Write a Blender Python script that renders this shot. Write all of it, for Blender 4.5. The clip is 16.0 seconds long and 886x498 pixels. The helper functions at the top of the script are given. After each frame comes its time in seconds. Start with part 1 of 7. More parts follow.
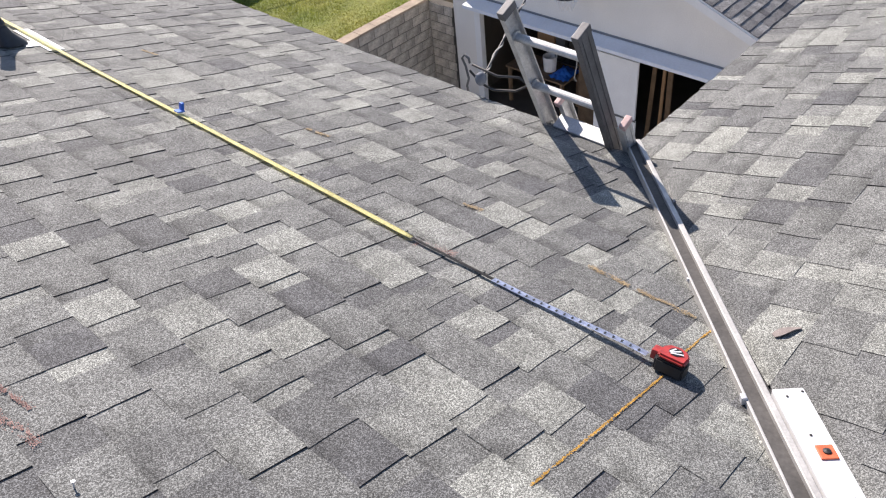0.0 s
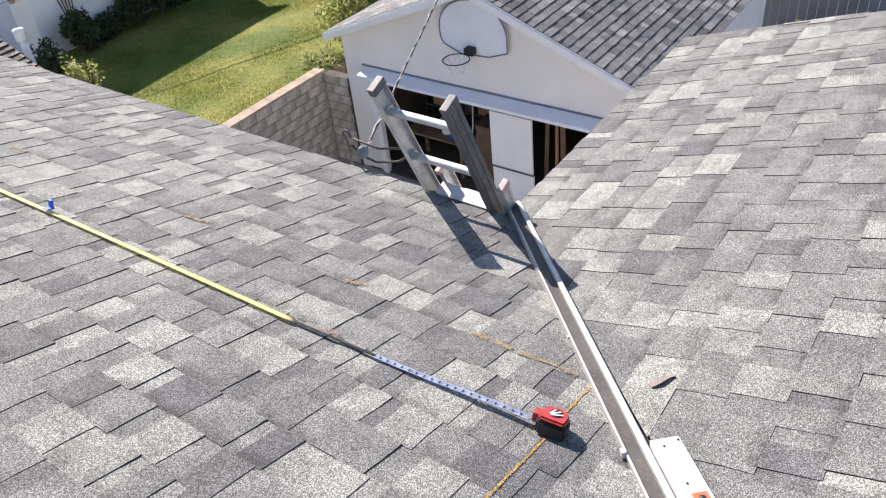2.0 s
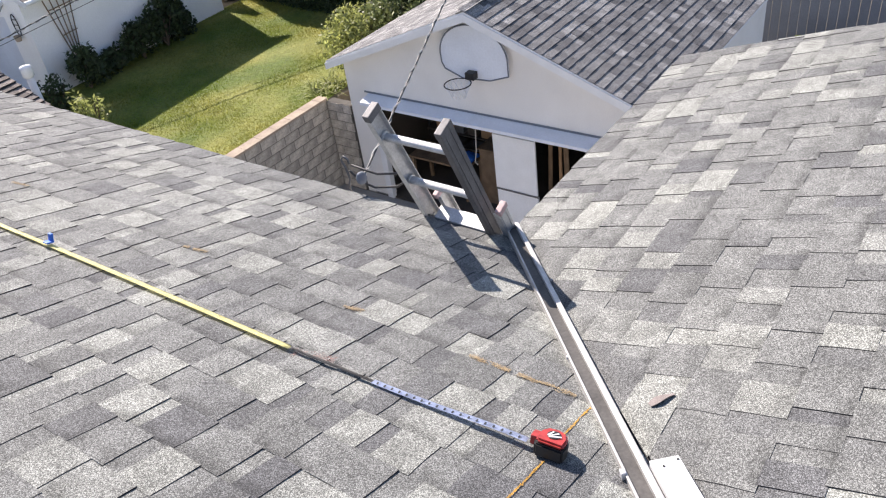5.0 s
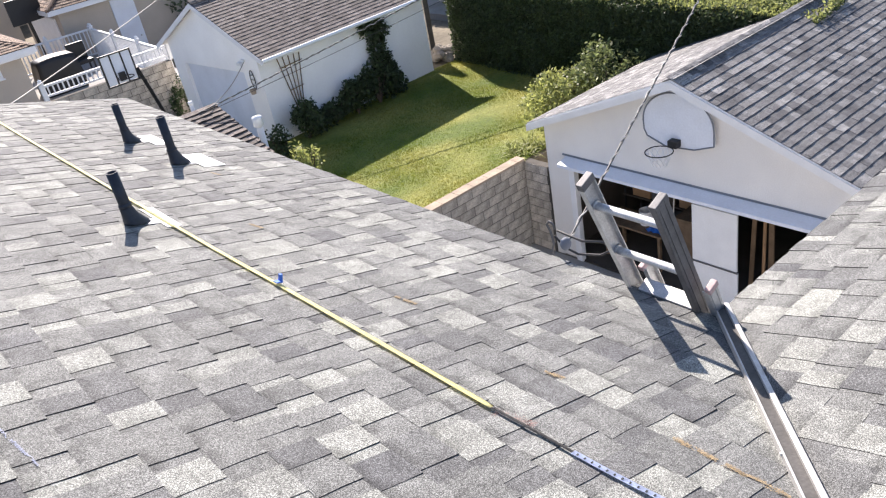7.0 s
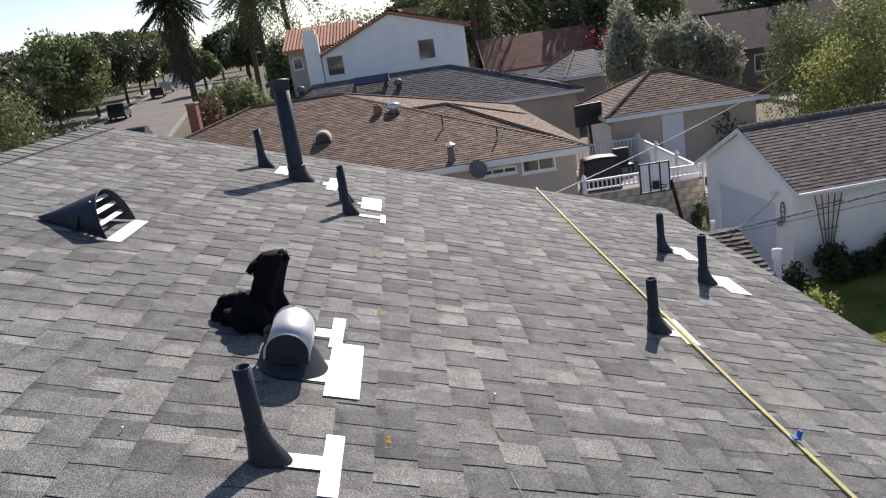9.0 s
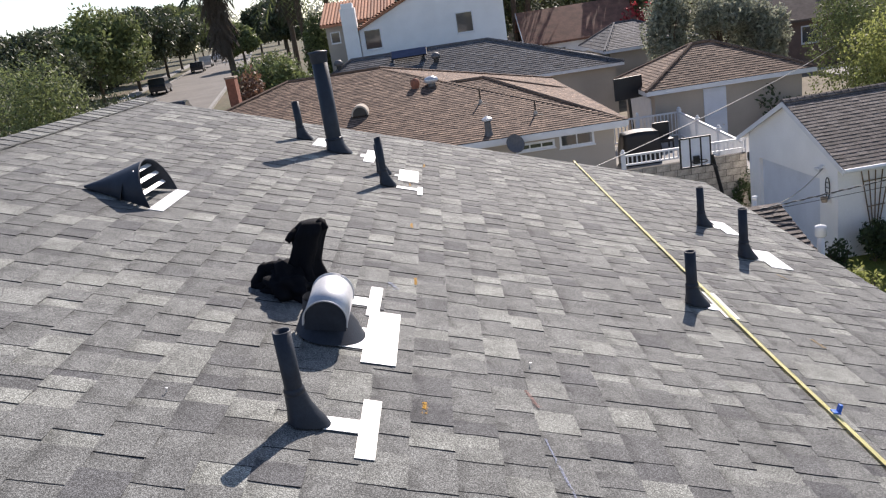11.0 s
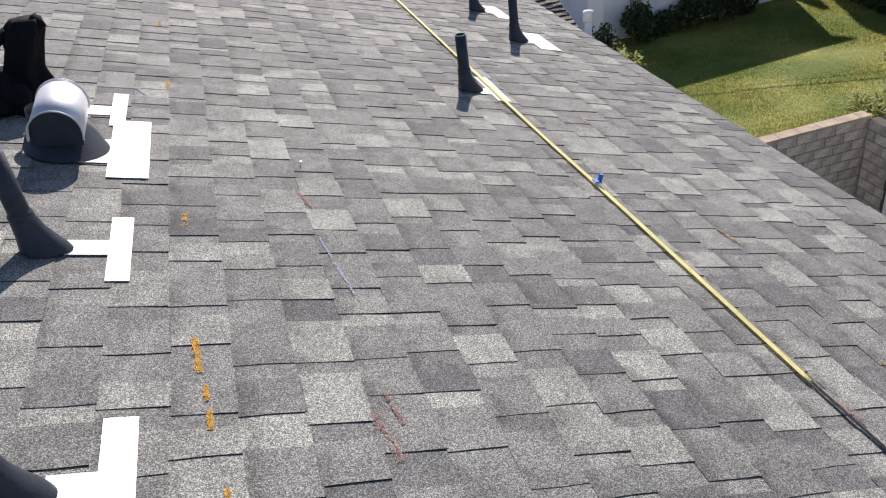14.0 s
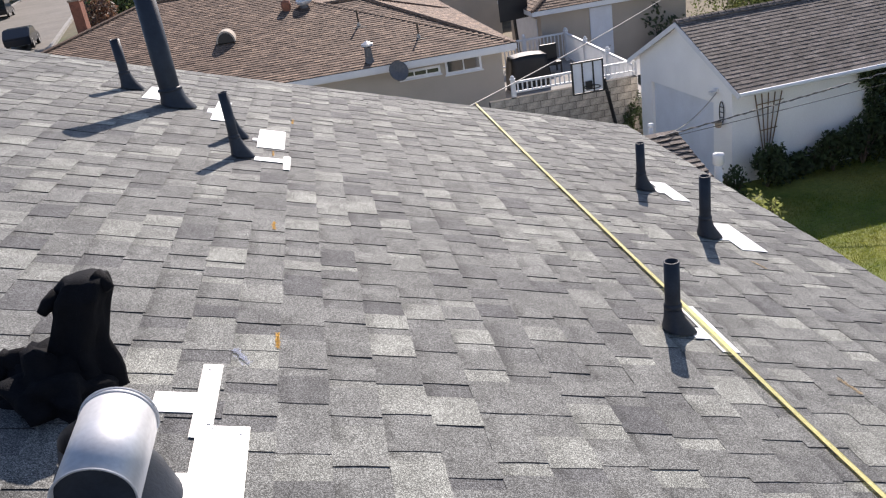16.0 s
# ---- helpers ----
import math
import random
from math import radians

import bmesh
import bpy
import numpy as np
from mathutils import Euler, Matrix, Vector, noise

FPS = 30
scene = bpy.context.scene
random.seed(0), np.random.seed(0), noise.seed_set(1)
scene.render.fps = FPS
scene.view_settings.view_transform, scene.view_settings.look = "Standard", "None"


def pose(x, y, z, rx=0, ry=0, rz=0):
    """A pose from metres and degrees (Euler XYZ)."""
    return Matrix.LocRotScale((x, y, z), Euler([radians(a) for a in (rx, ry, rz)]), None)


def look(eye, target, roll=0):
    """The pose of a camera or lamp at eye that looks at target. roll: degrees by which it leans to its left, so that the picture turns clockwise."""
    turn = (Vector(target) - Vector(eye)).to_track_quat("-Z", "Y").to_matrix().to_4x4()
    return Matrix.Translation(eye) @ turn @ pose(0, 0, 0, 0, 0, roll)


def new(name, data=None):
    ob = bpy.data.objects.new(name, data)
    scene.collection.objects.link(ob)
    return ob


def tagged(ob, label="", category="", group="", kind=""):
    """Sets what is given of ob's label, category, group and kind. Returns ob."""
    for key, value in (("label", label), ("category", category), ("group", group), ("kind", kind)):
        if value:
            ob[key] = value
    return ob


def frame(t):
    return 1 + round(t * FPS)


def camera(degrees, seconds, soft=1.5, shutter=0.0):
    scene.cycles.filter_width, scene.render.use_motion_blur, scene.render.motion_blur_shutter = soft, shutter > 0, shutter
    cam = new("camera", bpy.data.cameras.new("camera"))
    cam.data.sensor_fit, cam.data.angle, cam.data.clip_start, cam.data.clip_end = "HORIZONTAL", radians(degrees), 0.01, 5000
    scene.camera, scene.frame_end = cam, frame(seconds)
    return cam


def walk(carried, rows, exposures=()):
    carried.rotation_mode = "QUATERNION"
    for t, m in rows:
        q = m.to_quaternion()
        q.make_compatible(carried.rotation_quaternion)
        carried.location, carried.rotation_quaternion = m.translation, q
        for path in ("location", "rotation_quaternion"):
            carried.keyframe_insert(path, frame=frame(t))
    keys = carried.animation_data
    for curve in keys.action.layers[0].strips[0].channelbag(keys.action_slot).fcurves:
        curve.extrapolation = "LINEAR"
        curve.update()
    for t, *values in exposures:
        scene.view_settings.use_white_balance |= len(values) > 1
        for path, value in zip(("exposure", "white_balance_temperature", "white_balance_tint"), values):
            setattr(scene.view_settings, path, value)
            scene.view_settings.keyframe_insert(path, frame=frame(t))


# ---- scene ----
cam = camera(58.52, 16.0, soft=1.2)
PATH = [
    (0.0, -2.450, -1.434, 1.992, 48.51, 5.31, -47.36),
    (0.5, -2.365, -1.488, 1.999, 49.98, 5.81, -50.76),
    (1.0, -2.363, -1.527, 2.024, 51.47, 7.28, -52.70),
    (1.5, -2.347, -1.522, 2.020, 52.42, 5.55, -55.47),
    (2.0, -2.356, -1.518, 2.016, 52.25, 5.37, -55.09),
    (2.5, -2.339, -1.530, 2.016, 52.49, 5.94, -55.07),
    (3.0, -2.334, -1.538, 2.016, 53.78, 6.26, -55.13),
    (3.5, -2.330, -1.551, 2.008, 54.29, 6.78, -55.65),
    (6.0, -2.343, -1.551, 2.014, 53.43, 7.50, -54.99),
    (6.5, -2.367, -1.534, 2.035, 55.42, 8.40, -51.49),
    (7.0, -2.406, -1.504, 2.068, 60.21, 9.91, -41.60),
    (7.5, -2.445, -1.470, 2.107, 66.06, 10.45, -30.65),
    (8.0, -2.501, -1.444, 2.126, 71.37, 9.47, -19.98),
    (8.5, -2.566, -1.410, 2.150, 74.17, 8.50, -10.32),
    (9.0, -2.582, -1.418, 2.136, 74.66, 8.24, -3.61),
    (11.5, -2.589, -1.445, 2.105, 72.22, 8.53, -1.00),
    (12.0, -2.570, -1.470, 2.077, 70.21, 9.12, -2.77),
    (12.5, -2.537, -1.435, 2.036, 65.39, 8.03, -8.74),
    (13.0, -2.514, -1.395, 2.012, 58.71, 7.08, -13.21),
    (13.5, -2.493, -1.388, 1.995, 56.05, 7.56, -15.70),
    (14.0, -2.502, -1.313, 2.003, 57.12, 6.93, -16.70),
    (14.5, -2.520, -1.101, 2.038, 63.32, 6.67, -12.82),
    (15.0, -2.530, -0.879, 2.030, 62.86, 6.90, -12.80),
    (15.5, -2.509, -0.471, 2.041, 65.40, 8.87, -9.76),
    (16.0, -2.527, -0.019, 2.053, 66.49, 8.19, -9.62),
]
# the camera's own exposure: it opens while it looks down, closes towards the street
EXPOSURES = [(0.0, 0.69, 6840, 17), (1.5, 0.97, 6840, 17), (3.5, 0.97, 6840, 17), (6.0, 0.98, 6840, 17), (6.5, 1.1, 6840, 17), (7.0, 1.17, 6840, 17), (7.5, 1.22, 6840, 17), (8.2, 0.84, 6840, 17), (9.0, 0.2, 6840, 17), (11.5, 0.49, 6840, 17), (12.5, 0.42, 6840, 17), (13.5, 0.47, 6840, 17), (14.5, 0.5, 6840, 17), (16.0, 0.57, 6840, 17)]
walk(cam, [(t, pose(x, y, z, rx, ry, rz)) for t, x, y, z, rx, ry, rz in PATH], EXPOSURES)

# ---- light ----
SUN_DIR = Vector((0.38, 1.0, 0.77)).normalized()
world = bpy.data.worlds.new("sky")
scene.world = world
world.use_nodes = True
wn = world.node_tree.nodes
sky = wn.new("ShaderNodeTexSky")
sky.sky_type = "NISHITA"
sky.sun_disc = False
sky.sun_elevation = math.asin(SUN_DIR.z)
sky.sun_rotation = math.atan2(SUN_DIR.x, SUN_DIR.y)
sky.air_density, sky.dust_density = 0.8, 0.3
world.node_tree.links.new(sky.outputs[0], wn["Background"].inputs[0])
wn["Background"].inputs[1].default_value = 0.122
sun_data = bpy.data.lights.new("sun", "SUN")
sun_data.energy, sun_data.angle, sun_data.color = 5.0, radians(0.55), (1.0, 0.95, 0.88)
sun_lamp = new("sun", sun_data)
sun_lamp.matrix_basis = look((0, 0, 30), Vector((0, 0, 30)) - SUN_DIR)

# ---- levels ----
SLOPE = 0.3085          # rise over run of the near roof
RIDGE = 5.6             # run from eave to ridge
RAKE_Y, RAKE_X = 6.72, 2.07
DRIVE, LAWN = -6.55, -4.69
COS = 1 / math.sqrt(1 + SLOPE * SLOPE)
rng = random.Random(7)


# ---- materials ----
def shade(name, base, rough=0.7, metal=0.0, vary=0.25, scale=6.0, fine=60.0, fine_amt=0.15, bump=0.15, tint=None, per=0.0, spec=0.5, bump_scale=None, through_light=0.0):
    """A surface with two scales of variation: slow stains towards tint, fine grain, and relief. per: variation from piece to piece."""
    m = bpy.data.materials.new(name)
    m.use_nodes = True
    nt = m.node_tree
    b = nt.nodes["Principled BSDF"]
    b.inputs["Roughness"].default_value = rough
    b.inputs["Metallic"].default_value = metal
    b.inputs["Specular IOR Level"].default_value = spec
    co = nt.nodes.new("ShaderNodeTexCoord")
    n1 = nt.nodes.new("ShaderNodeTexNoise")
    n1.inputs["Scale"].default_value = scale
    n1.inputs["Detail"].default_value = 4
    n2 = nt.nodes.new("ShaderNodeTexNoise")
    n2.inputs["Scale"].default_value = fine
    n2.inputs["Detail"].default_value = 3
    for n in (n1, n2):
        nt.links.new(co.outputs["Object"], n.inputs["Vector"])
    mix = nt.nodes.new("ShaderNodeMix")
    mix.data_type = "RGBA"
    t = tint or tuple(c * (1 - vary) for c in base)
    mix.inputs[6].default_value = (*base, 1)
    mix.inputs[7].default_value = (*t, 1)
    ramp = nt.nodes.new("ShaderNodeMapRange")
    ramp.inputs[1].default_value, ramp.inputs[2].default_value = 0.35, 0.68
    nt.links.new(n1.outputs[0], ramp.inputs[0])
    nt.links.new(ramp.outputs[0], mix.inputs[0])
    fac = nt.nodes.new("ShaderNodeMapRange")
    fac.inputs[1].default_value, fac.inputs[2].default_value = 0.3, 0.7
    fac.inputs[3].default_value, fac.inputs[4].default_value = 1 - fine_amt, 1 + fine_amt
    nt.links.new(n2.outputs[0], fac.inputs[0])
    val = fac.outputs[0]
    if per:
        info, geo = nt.nodes.new("ShaderNodeObjectInfo"), nt.nodes.new("ShaderNodeNewGeometry")
        add = nt.nodes.new("ShaderNodeMath")
        add.operation = "ADD"
        nt.links.new(info.outputs["Random"], add.inputs[0])
        nt.links.new(geo.outputs["Random Per Island"], add.inputs[1])
        fr = nt.nodes.new("ShaderNodeMath")
        fr.operation = "FRACT"
        nt.links.new(add.outputs[0], fr.inputs[0])
        pr = nt.nodes.new("ShaderNodeMapRange")
        pr.inputs[3].default_value, pr.inputs[4].default_value = 1 - per, 1 + per
        nt.links.new(fr.outputs[0], pr.inputs[0])
        mul = nt.nodes.new("ShaderNodeMath")
        mul.operation = "MULTIPLY"
        nt.links.new(val, mul.inputs[0])
        nt.links.new(pr.outputs[0], mul.inputs[1])
        val = mul.outputs[0]
    sc = nt.nodes.new("ShaderNodeVectorMath")
    sc.operation = "SCALE"
    nt.links.new(mix.outputs[2], sc.inputs[0])
    nt.links.new(val, sc.inputs["Scale"])
    nt.links.new(sc.outputs[0], b.inputs["Base Color"])
    if bump:
        bp = nt.nodes.new("ShaderNodeBump")
        bp.inputs["Strength"].default_value = bump
        bp.inputs["Distance"].default_value = bump_scale or 0.01
        nt.links.new(n2.outputs[0], bp.inputs["Height"])
        nt.links.new(bp.outputs[0], b.inputs["Normal"])
    if through_light:
        tr = nt.nodes.new("ShaderNodeBsdfTranslucent")
        mx = nt.nodes.new("ShaderNodeMixShader")
        mx.inputs[0].default_value = through_light
        nt.links.new(sc.outputs[0], tr.inputs["Color"])
        nt.links.new(b.outputs[0], mx.inputs[1])
        nt.links.new(tr.outputs[0], mx.inputs[2])
        nt.links.new(mx.outputs[0], nt.nodes["Material Output"].inputs["Surface"])
    return m


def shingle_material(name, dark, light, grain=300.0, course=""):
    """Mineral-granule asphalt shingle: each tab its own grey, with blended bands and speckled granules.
    course: the axis down the slope, for a patchy darker band towards the head of each course."""
    m = bpy.data.materials.new(name)
    m.use_nodes = True
    nt = m.node_tree
    b_node = nt.nodes["Principled BSDF"]
    b_node.inputs["Roughness"].default_value = 0.85
    b_node.inputs["Specular IOR Level"].default_value = 0.33
    info, geo = nt.nodes.new("ShaderNodeObjectInfo"), nt.nodes.new("ShaderNodeNewGeometry")
    add = nt.nodes.new("ShaderNodeMath")
    add.operation = "ADD"
    nt.links.new(info.outputs["Random"], add.inputs[0])
    nt.links.new(geo.outputs["Random Per Island"], add.inputs[1])
    fr = nt.nodes.new("ShaderNodeMath")
    fr.operation = "FRACT"
    nt.links.new(add.outputs[0], fr.inputs[0])
    ramp = nt.nodes.new("ShaderNodeValToRGB")
    e = ramp.color_ramp.elements
    mid = [a * 0.62 + c * 0.38 for a, c in zip(dark, light)]
    e[0].position, e[0].color = 0.0, (*dark, 1)
    e[1].position, e[1].color = 1.0, (*light, 1)
    for p, c in ((0.3, [x * 0.95 for x in mid]), (0.72, [x * 1.08 for x in mid]), (0.86, [a * 0.25 + c * 0.75 for a, c in zip(dark, light)])):
        k = e.new(p)
        k.color = (*c, 1)
    nt.links.new(fr.outputs[0], ramp.inputs[0])
    gr = nt.nodes.new("ShaderNodeTexNoise")
    gr.inputs["Scale"].default_value = grain * 0.8
    gr.inputs["Detail"].default_value = 1.5
    st = nt.nodes.new("ShaderNodeTexNoise")
    st.inputs["Scale"].default_value = 2.3
    st.inputs["Detail"].default_value = 5
    bl = nt.nodes.new("ShaderNodeTexNoise")
    bl.inputs["Scale"].default_value = 11.0
    bl.inputs["Detail"].default_value = 3
    sp = nt.nodes.new("ShaderNodeTexVoronoi")
    sp.inputs["Scale"].default_value = grain * 1.6
    for n in (gr, st, bl, sp):
        nt.links.new(geo.outputs["Position"], n.inputs["Vector"])
    bw = nt.nodes.new("ShaderNodeSeparateColor")
    nt.links.new(sp.outputs["Color"], bw.inputs[0])
    pw = nt.nodes.new("ShaderNodeMath")
    pw.operation = "POWER"
    pw.inputs[1].default_value = 2.0
    nt.links.new(bw.outputs[0], pw.inputs[0])
    value = None
    # granule clumps, weather stains, blended granule bands, single granules
    for src, a, b, lo, hi in ((gr.outputs[0], 0.3, 0.72, 0.92, 1.08), (st.outputs[0], 0.3, 0.7, 0.9, 1.1), (bl.outputs[0], 0.36, 0.64, 0.85, 1.11), (pw.outputs[0], 0.0, 1.0, 0.38, 2.25)):
        mr = nt.nodes.new("ShaderNodeMapRange")
        mr.inputs[1].default_value, mr.inputs[2].default_value = a, b
        mr.inputs[3].default_value, mr.inputs[4].default_value = lo, hi
        nt.links.new(src, mr.inputs[0])
        if value is None:
            value = mr.outputs[0]
        else:
            mu = nt.nodes.new("ShaderNodeMath")
            mu.operation = "MULTIPLY"
            nt.links.new(value, mu.inputs[0])
            nt.links.new(mr.outputs[0], mu.inputs[1])
            value = mu.outputs[0]
    def calc(op, a, b):
        nd = nt.nodes.new("ShaderNodeMath")
        nd.operation = op
        for k, q in enumerate((a, b)):
            if isinstance(q, float):
                nd.inputs[k].default_value = q
            elif q is not None:
                nt.links.new(q, nd.inputs[k])
        return nd.outputs[0]
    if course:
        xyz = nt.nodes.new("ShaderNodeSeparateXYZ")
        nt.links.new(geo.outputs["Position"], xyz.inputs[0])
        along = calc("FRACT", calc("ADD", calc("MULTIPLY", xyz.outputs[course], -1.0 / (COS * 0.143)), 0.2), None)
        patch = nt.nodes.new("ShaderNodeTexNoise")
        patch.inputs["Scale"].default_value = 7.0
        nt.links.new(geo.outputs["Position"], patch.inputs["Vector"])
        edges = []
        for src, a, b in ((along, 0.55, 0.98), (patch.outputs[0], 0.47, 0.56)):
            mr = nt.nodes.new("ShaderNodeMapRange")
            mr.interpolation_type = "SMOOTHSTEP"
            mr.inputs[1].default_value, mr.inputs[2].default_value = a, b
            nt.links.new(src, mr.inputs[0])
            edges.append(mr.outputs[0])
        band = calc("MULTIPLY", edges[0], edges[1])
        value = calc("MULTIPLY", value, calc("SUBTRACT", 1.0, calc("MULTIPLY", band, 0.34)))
    sc = nt.nodes.new("ShaderNodeVectorMath")
    sc.operation = "SCALE"
    nt.links.new(ramp.outputs[0], sc.inputs[0])
    nt.links.new(value, sc.inputs["Scale"])
    nt.links.new(sc.outputs[0], b_node.inputs["Base Color"])
    bp = nt.nodes.new("ShaderNodeBump")
    bp.inputs["Strength"].default_value = 0.5
    bp.inputs["Distance"].default_value = 0.003
    nt.links.new(gr.outputs[0], bp.inputs["Height"])
    nt.links.new(bp.outputs[0], b_node.inputs["Normal"])
    return m


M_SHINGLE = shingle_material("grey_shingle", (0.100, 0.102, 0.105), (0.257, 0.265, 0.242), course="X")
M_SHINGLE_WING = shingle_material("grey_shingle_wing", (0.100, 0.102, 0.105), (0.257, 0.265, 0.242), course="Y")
M_GARAGE_SHINGLE = shingle_material("garage_shingle", (0.09, 0.09, 0.094), (0.28, 0.277, 0.27), 160)
M_BROWN_SHINGLE = shingle_material("brown_shingle", (0.105, 0.066, 0.048), (0.28, 0.19, 0.135), 60)
M_BROWNGREY_SHINGLE = shingle_material("weathered_shingle", (0.10, 0.086, 0.078), (0.20, 0.172, 0.156), 80)
M_DARK_SHINGLE = shingle_material("dark_shingle", (0.085, 0.085, 0.09), (0.16, 0.16, 0.165), 40)
M_DECK = shade("felt", (0.05, 0.05, 0.055), 0.95)
M_WHITE = shade("white_stucco", (0.89, 0.89, 0.88), 0.9, vary=0.07, scale=1.2, fine=45, fine_amt=0.05, bump=0.25)
M_GSTUCCO = shade("pale_stucco", (0.76, 0.745, 0.72), 0.9, vary=0.08, scale=1.5, fine=60, fine_amt=0.06, bump=0.3)
M_TAN = shade("tan_stucco", (0.46, 0.405, 0.34), 0.9, vary=0.12, scale=1.0, fine=40, fine_amt=0.07, bump=0.2)
M_TRIM = shade("white_paint", (0.76, 0.77, 0.78), 0.5, vary=0.08, scale=3, fine=50, fine_amt=0.04, bump=0.05)
M_BLUEWHITE = shade("cool_white_paint", (0.70, 0.745, 0.82), 0.5, vary=0.1, scale=2, fine=30, fine_amt=0.04, bump=0.05)
M_DARKBLUE = shade("slate_paint", (0.026, 0.033, 0.046), 0.48, vary=0.3, scale=14, fine=120, fine_amt=0.12, bump=0.1, spec=0.35)
M_GALV = shade("galvanised", (0.60, 0.61, 0.63), 0.5, 0.45, vary=0.14, scale=9, fine=80, fine_amt=0.06, bump=0.03)
M_PLATE = shade("white_flashing", (0.80, 0.81, 0.82), 0.45, 0.15, vary=0.08, scale=10, fine=80, fine_amt=0.04, bump=0.04)
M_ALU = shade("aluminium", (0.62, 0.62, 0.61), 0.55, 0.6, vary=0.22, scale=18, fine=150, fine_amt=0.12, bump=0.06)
# dull metal; also holds the shade painted on the right ladder rail
M_ALU_DULL_SHADE = shade("dull_shaded_aluminium", (0.15, 0.15, 0.155), 0.6, 0.35, vary=0.25, scale=14, fine=120, fine_amt=0.15, bump=0.08)
M_BLACK = shade("black_cloth", (0.006, 0.0065, 0.009), 0.85, vary=0.3, scale=20, fine=300, fine_amt=0.3, bump=0.4, spec=0.15)
M_DARK = shade("dark_plastic", (0.015, 0.015, 0.016), 0.5, vary=0.2)
M_RED = shade("red_plastic", (0.46, 0.04, 0.035), 0.45, vary=0.4, scale=40, fine=200, fine_amt=0.1, bump=0.03)
M_YELLOW = shade("yellow_tape", (0.95, 0.89, 0.45), 0.4, vary=0.1, scale=8, fine=90, fine_amt=0.06, bump=0.0)
M_BLUETAPE = shade("blue_white_tape", (0.50, 0.58, 0.78), 0.35, vary=0.35, scale=30, fine=90, fine_amt=0.1, bump=0.0)
M_BLUE = shade("blue_plastic", (0.02, 0.16, 0.62), 0.5, vary=0.2)
M_ORANGE = shade("orange_plastic", (0.62, 0.13, 0.05), 0.5, vary=0.2)
M_ORANGECHALK = shade("orange_crayon", (0.72, 0.40, 0.07), 0.95, vary=0.5, scale=60, fine=300, fine_amt=0.4, bump=0.3)
M_REDCHALK = shade("red_crayon", (0.40, 0.24, 0.21), 0.95, vary=0.5, scale=60, fine=300, fine_amt=0.4, bump=0.3)
M_BLUECHALK = shade("blue_chalk", (0.42, 0.46, 0.60), 0.95, vary=0.4, scale=60, fine=300, fine_amt=0.4, bump=0.3)
M_BLOCK = shade("concrete_block", (0.54, 0.49, 0.42), 0.95, vary=0.62, scale=2.6, fine=40, fine_amt=0.26, bump=0.5, per=0.16)
M_MORTAR = shade("mortar", (0.085, 0.078, 0.068), 0.95, vary=0.3, scale=5, fine=60, fine_amt=0.2)
M_CAP = shade("terracotta_cap", (0.42, 0.335, 0.255), 0.9, vary=0.3, scale=5, fine=60, fine_amt=0.15)
M_CONC = shade("driveway_concrete", (0.33, 0.32, 0.30), 0.92, vary=0.25, scale=1.2, fine=30, fine_amt=0.15)
M_SOIL = shade("dry_ground", (0.20, 0.17, 0.12), 0.95, vary=0.4, scale=0.6, fine=9, fine_amt=0.25)
M_GRASS = shade("lawn_turf", (0.088, 0.130, 0.013), 0.9, vary=0.0, scale=0.7, fine=14, fine_amt=0.22, bump=0.6, tint=(0.25, 0.25, 0.055), bump_scale=0.03)
M_BLADE = shade("grass_blade", (0.14, 0.195, 0.022), 0.75, vary=0, scale=0.7, fine=4, fine_amt=0.2, bump=0, tint=(0.29, 0.27, 0.065), per=0.14, through_light=0.5)
M_BARK = shade("bark", (0.12, 0.09, 0.065), 0.95, vary=0.4, scale=8, fine=40, fine_amt=0.3, bump=0.5)
M_LEAF = shade("leaf_mid", (0.20, 0.24, 0.095), 0.6, vary=0.3, scale=3, fine=9, fine_amt=0.2, bump=0, per=0.45, through_light=0.38)
M_LEAF_DARK = shade("leaf_dark", (0.085, 0.105, 0.052), 0.5, vary=0.3, scale=3, fine=9, fine_amt=0.2, bump=0, per=0.45, through_light=0.28)
M_LEAF_BRIGHT = shade("leaf_bright", (0.36, 0.39, 0.13), 0.6, vary=0.3, scale=2, fine=9, fine_amt=0.2, bump=0, per=0.4, through_light=0.5)
M_LEAF_OLIVE = shade("leaf_olive", (0.36, 0.38, 0.29), 0.6, vary=0.3, scale=2, fine=9, fine_amt=0.2, bump=0, per=0.4, through_light=0.5)
M_LEAF_RED = shade("bougainvillea", (0.55, 0.07, 0.08), 0.7, vary=0.3, per=0.4, bump=0, through_light=0.4)
M_ASPHALT = shade("asphalt", (0.20, 0.185, 0.165), 0.9, vary=0.2, scale=0.4, fine=5, fine_amt=0.15)
M_GLASS = shade("dark_glass", (0.03, 0.04, 0.05), 0.06, vary=0.1, bump=0, spec=0.9)
# dimness inside the garage is put into this base colour
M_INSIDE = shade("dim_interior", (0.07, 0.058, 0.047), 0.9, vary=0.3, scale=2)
M_WOOD = shade("weathered_wood", (0.19, 0.125, 0.075), 0.85, vary=0.35, scale=6, fine=70, fine_amt=0.2)
M_CARD = shade("cardboard", (0.33, 0.20, 0.11), 0.9, vary=0.15)
M_TILE = shade("clay_tile", (0.46, 0.22, 0.13), 0.85, vary=0.3, scale=3, fine=20, fine_amt=0.2, per=0.25)
M_TILE_OLD = shade("old_clay_tile", (0.25, 0.12, 0.08), 0.85, vary=0.4, scale=2, fine=12, fine_amt=0.25)
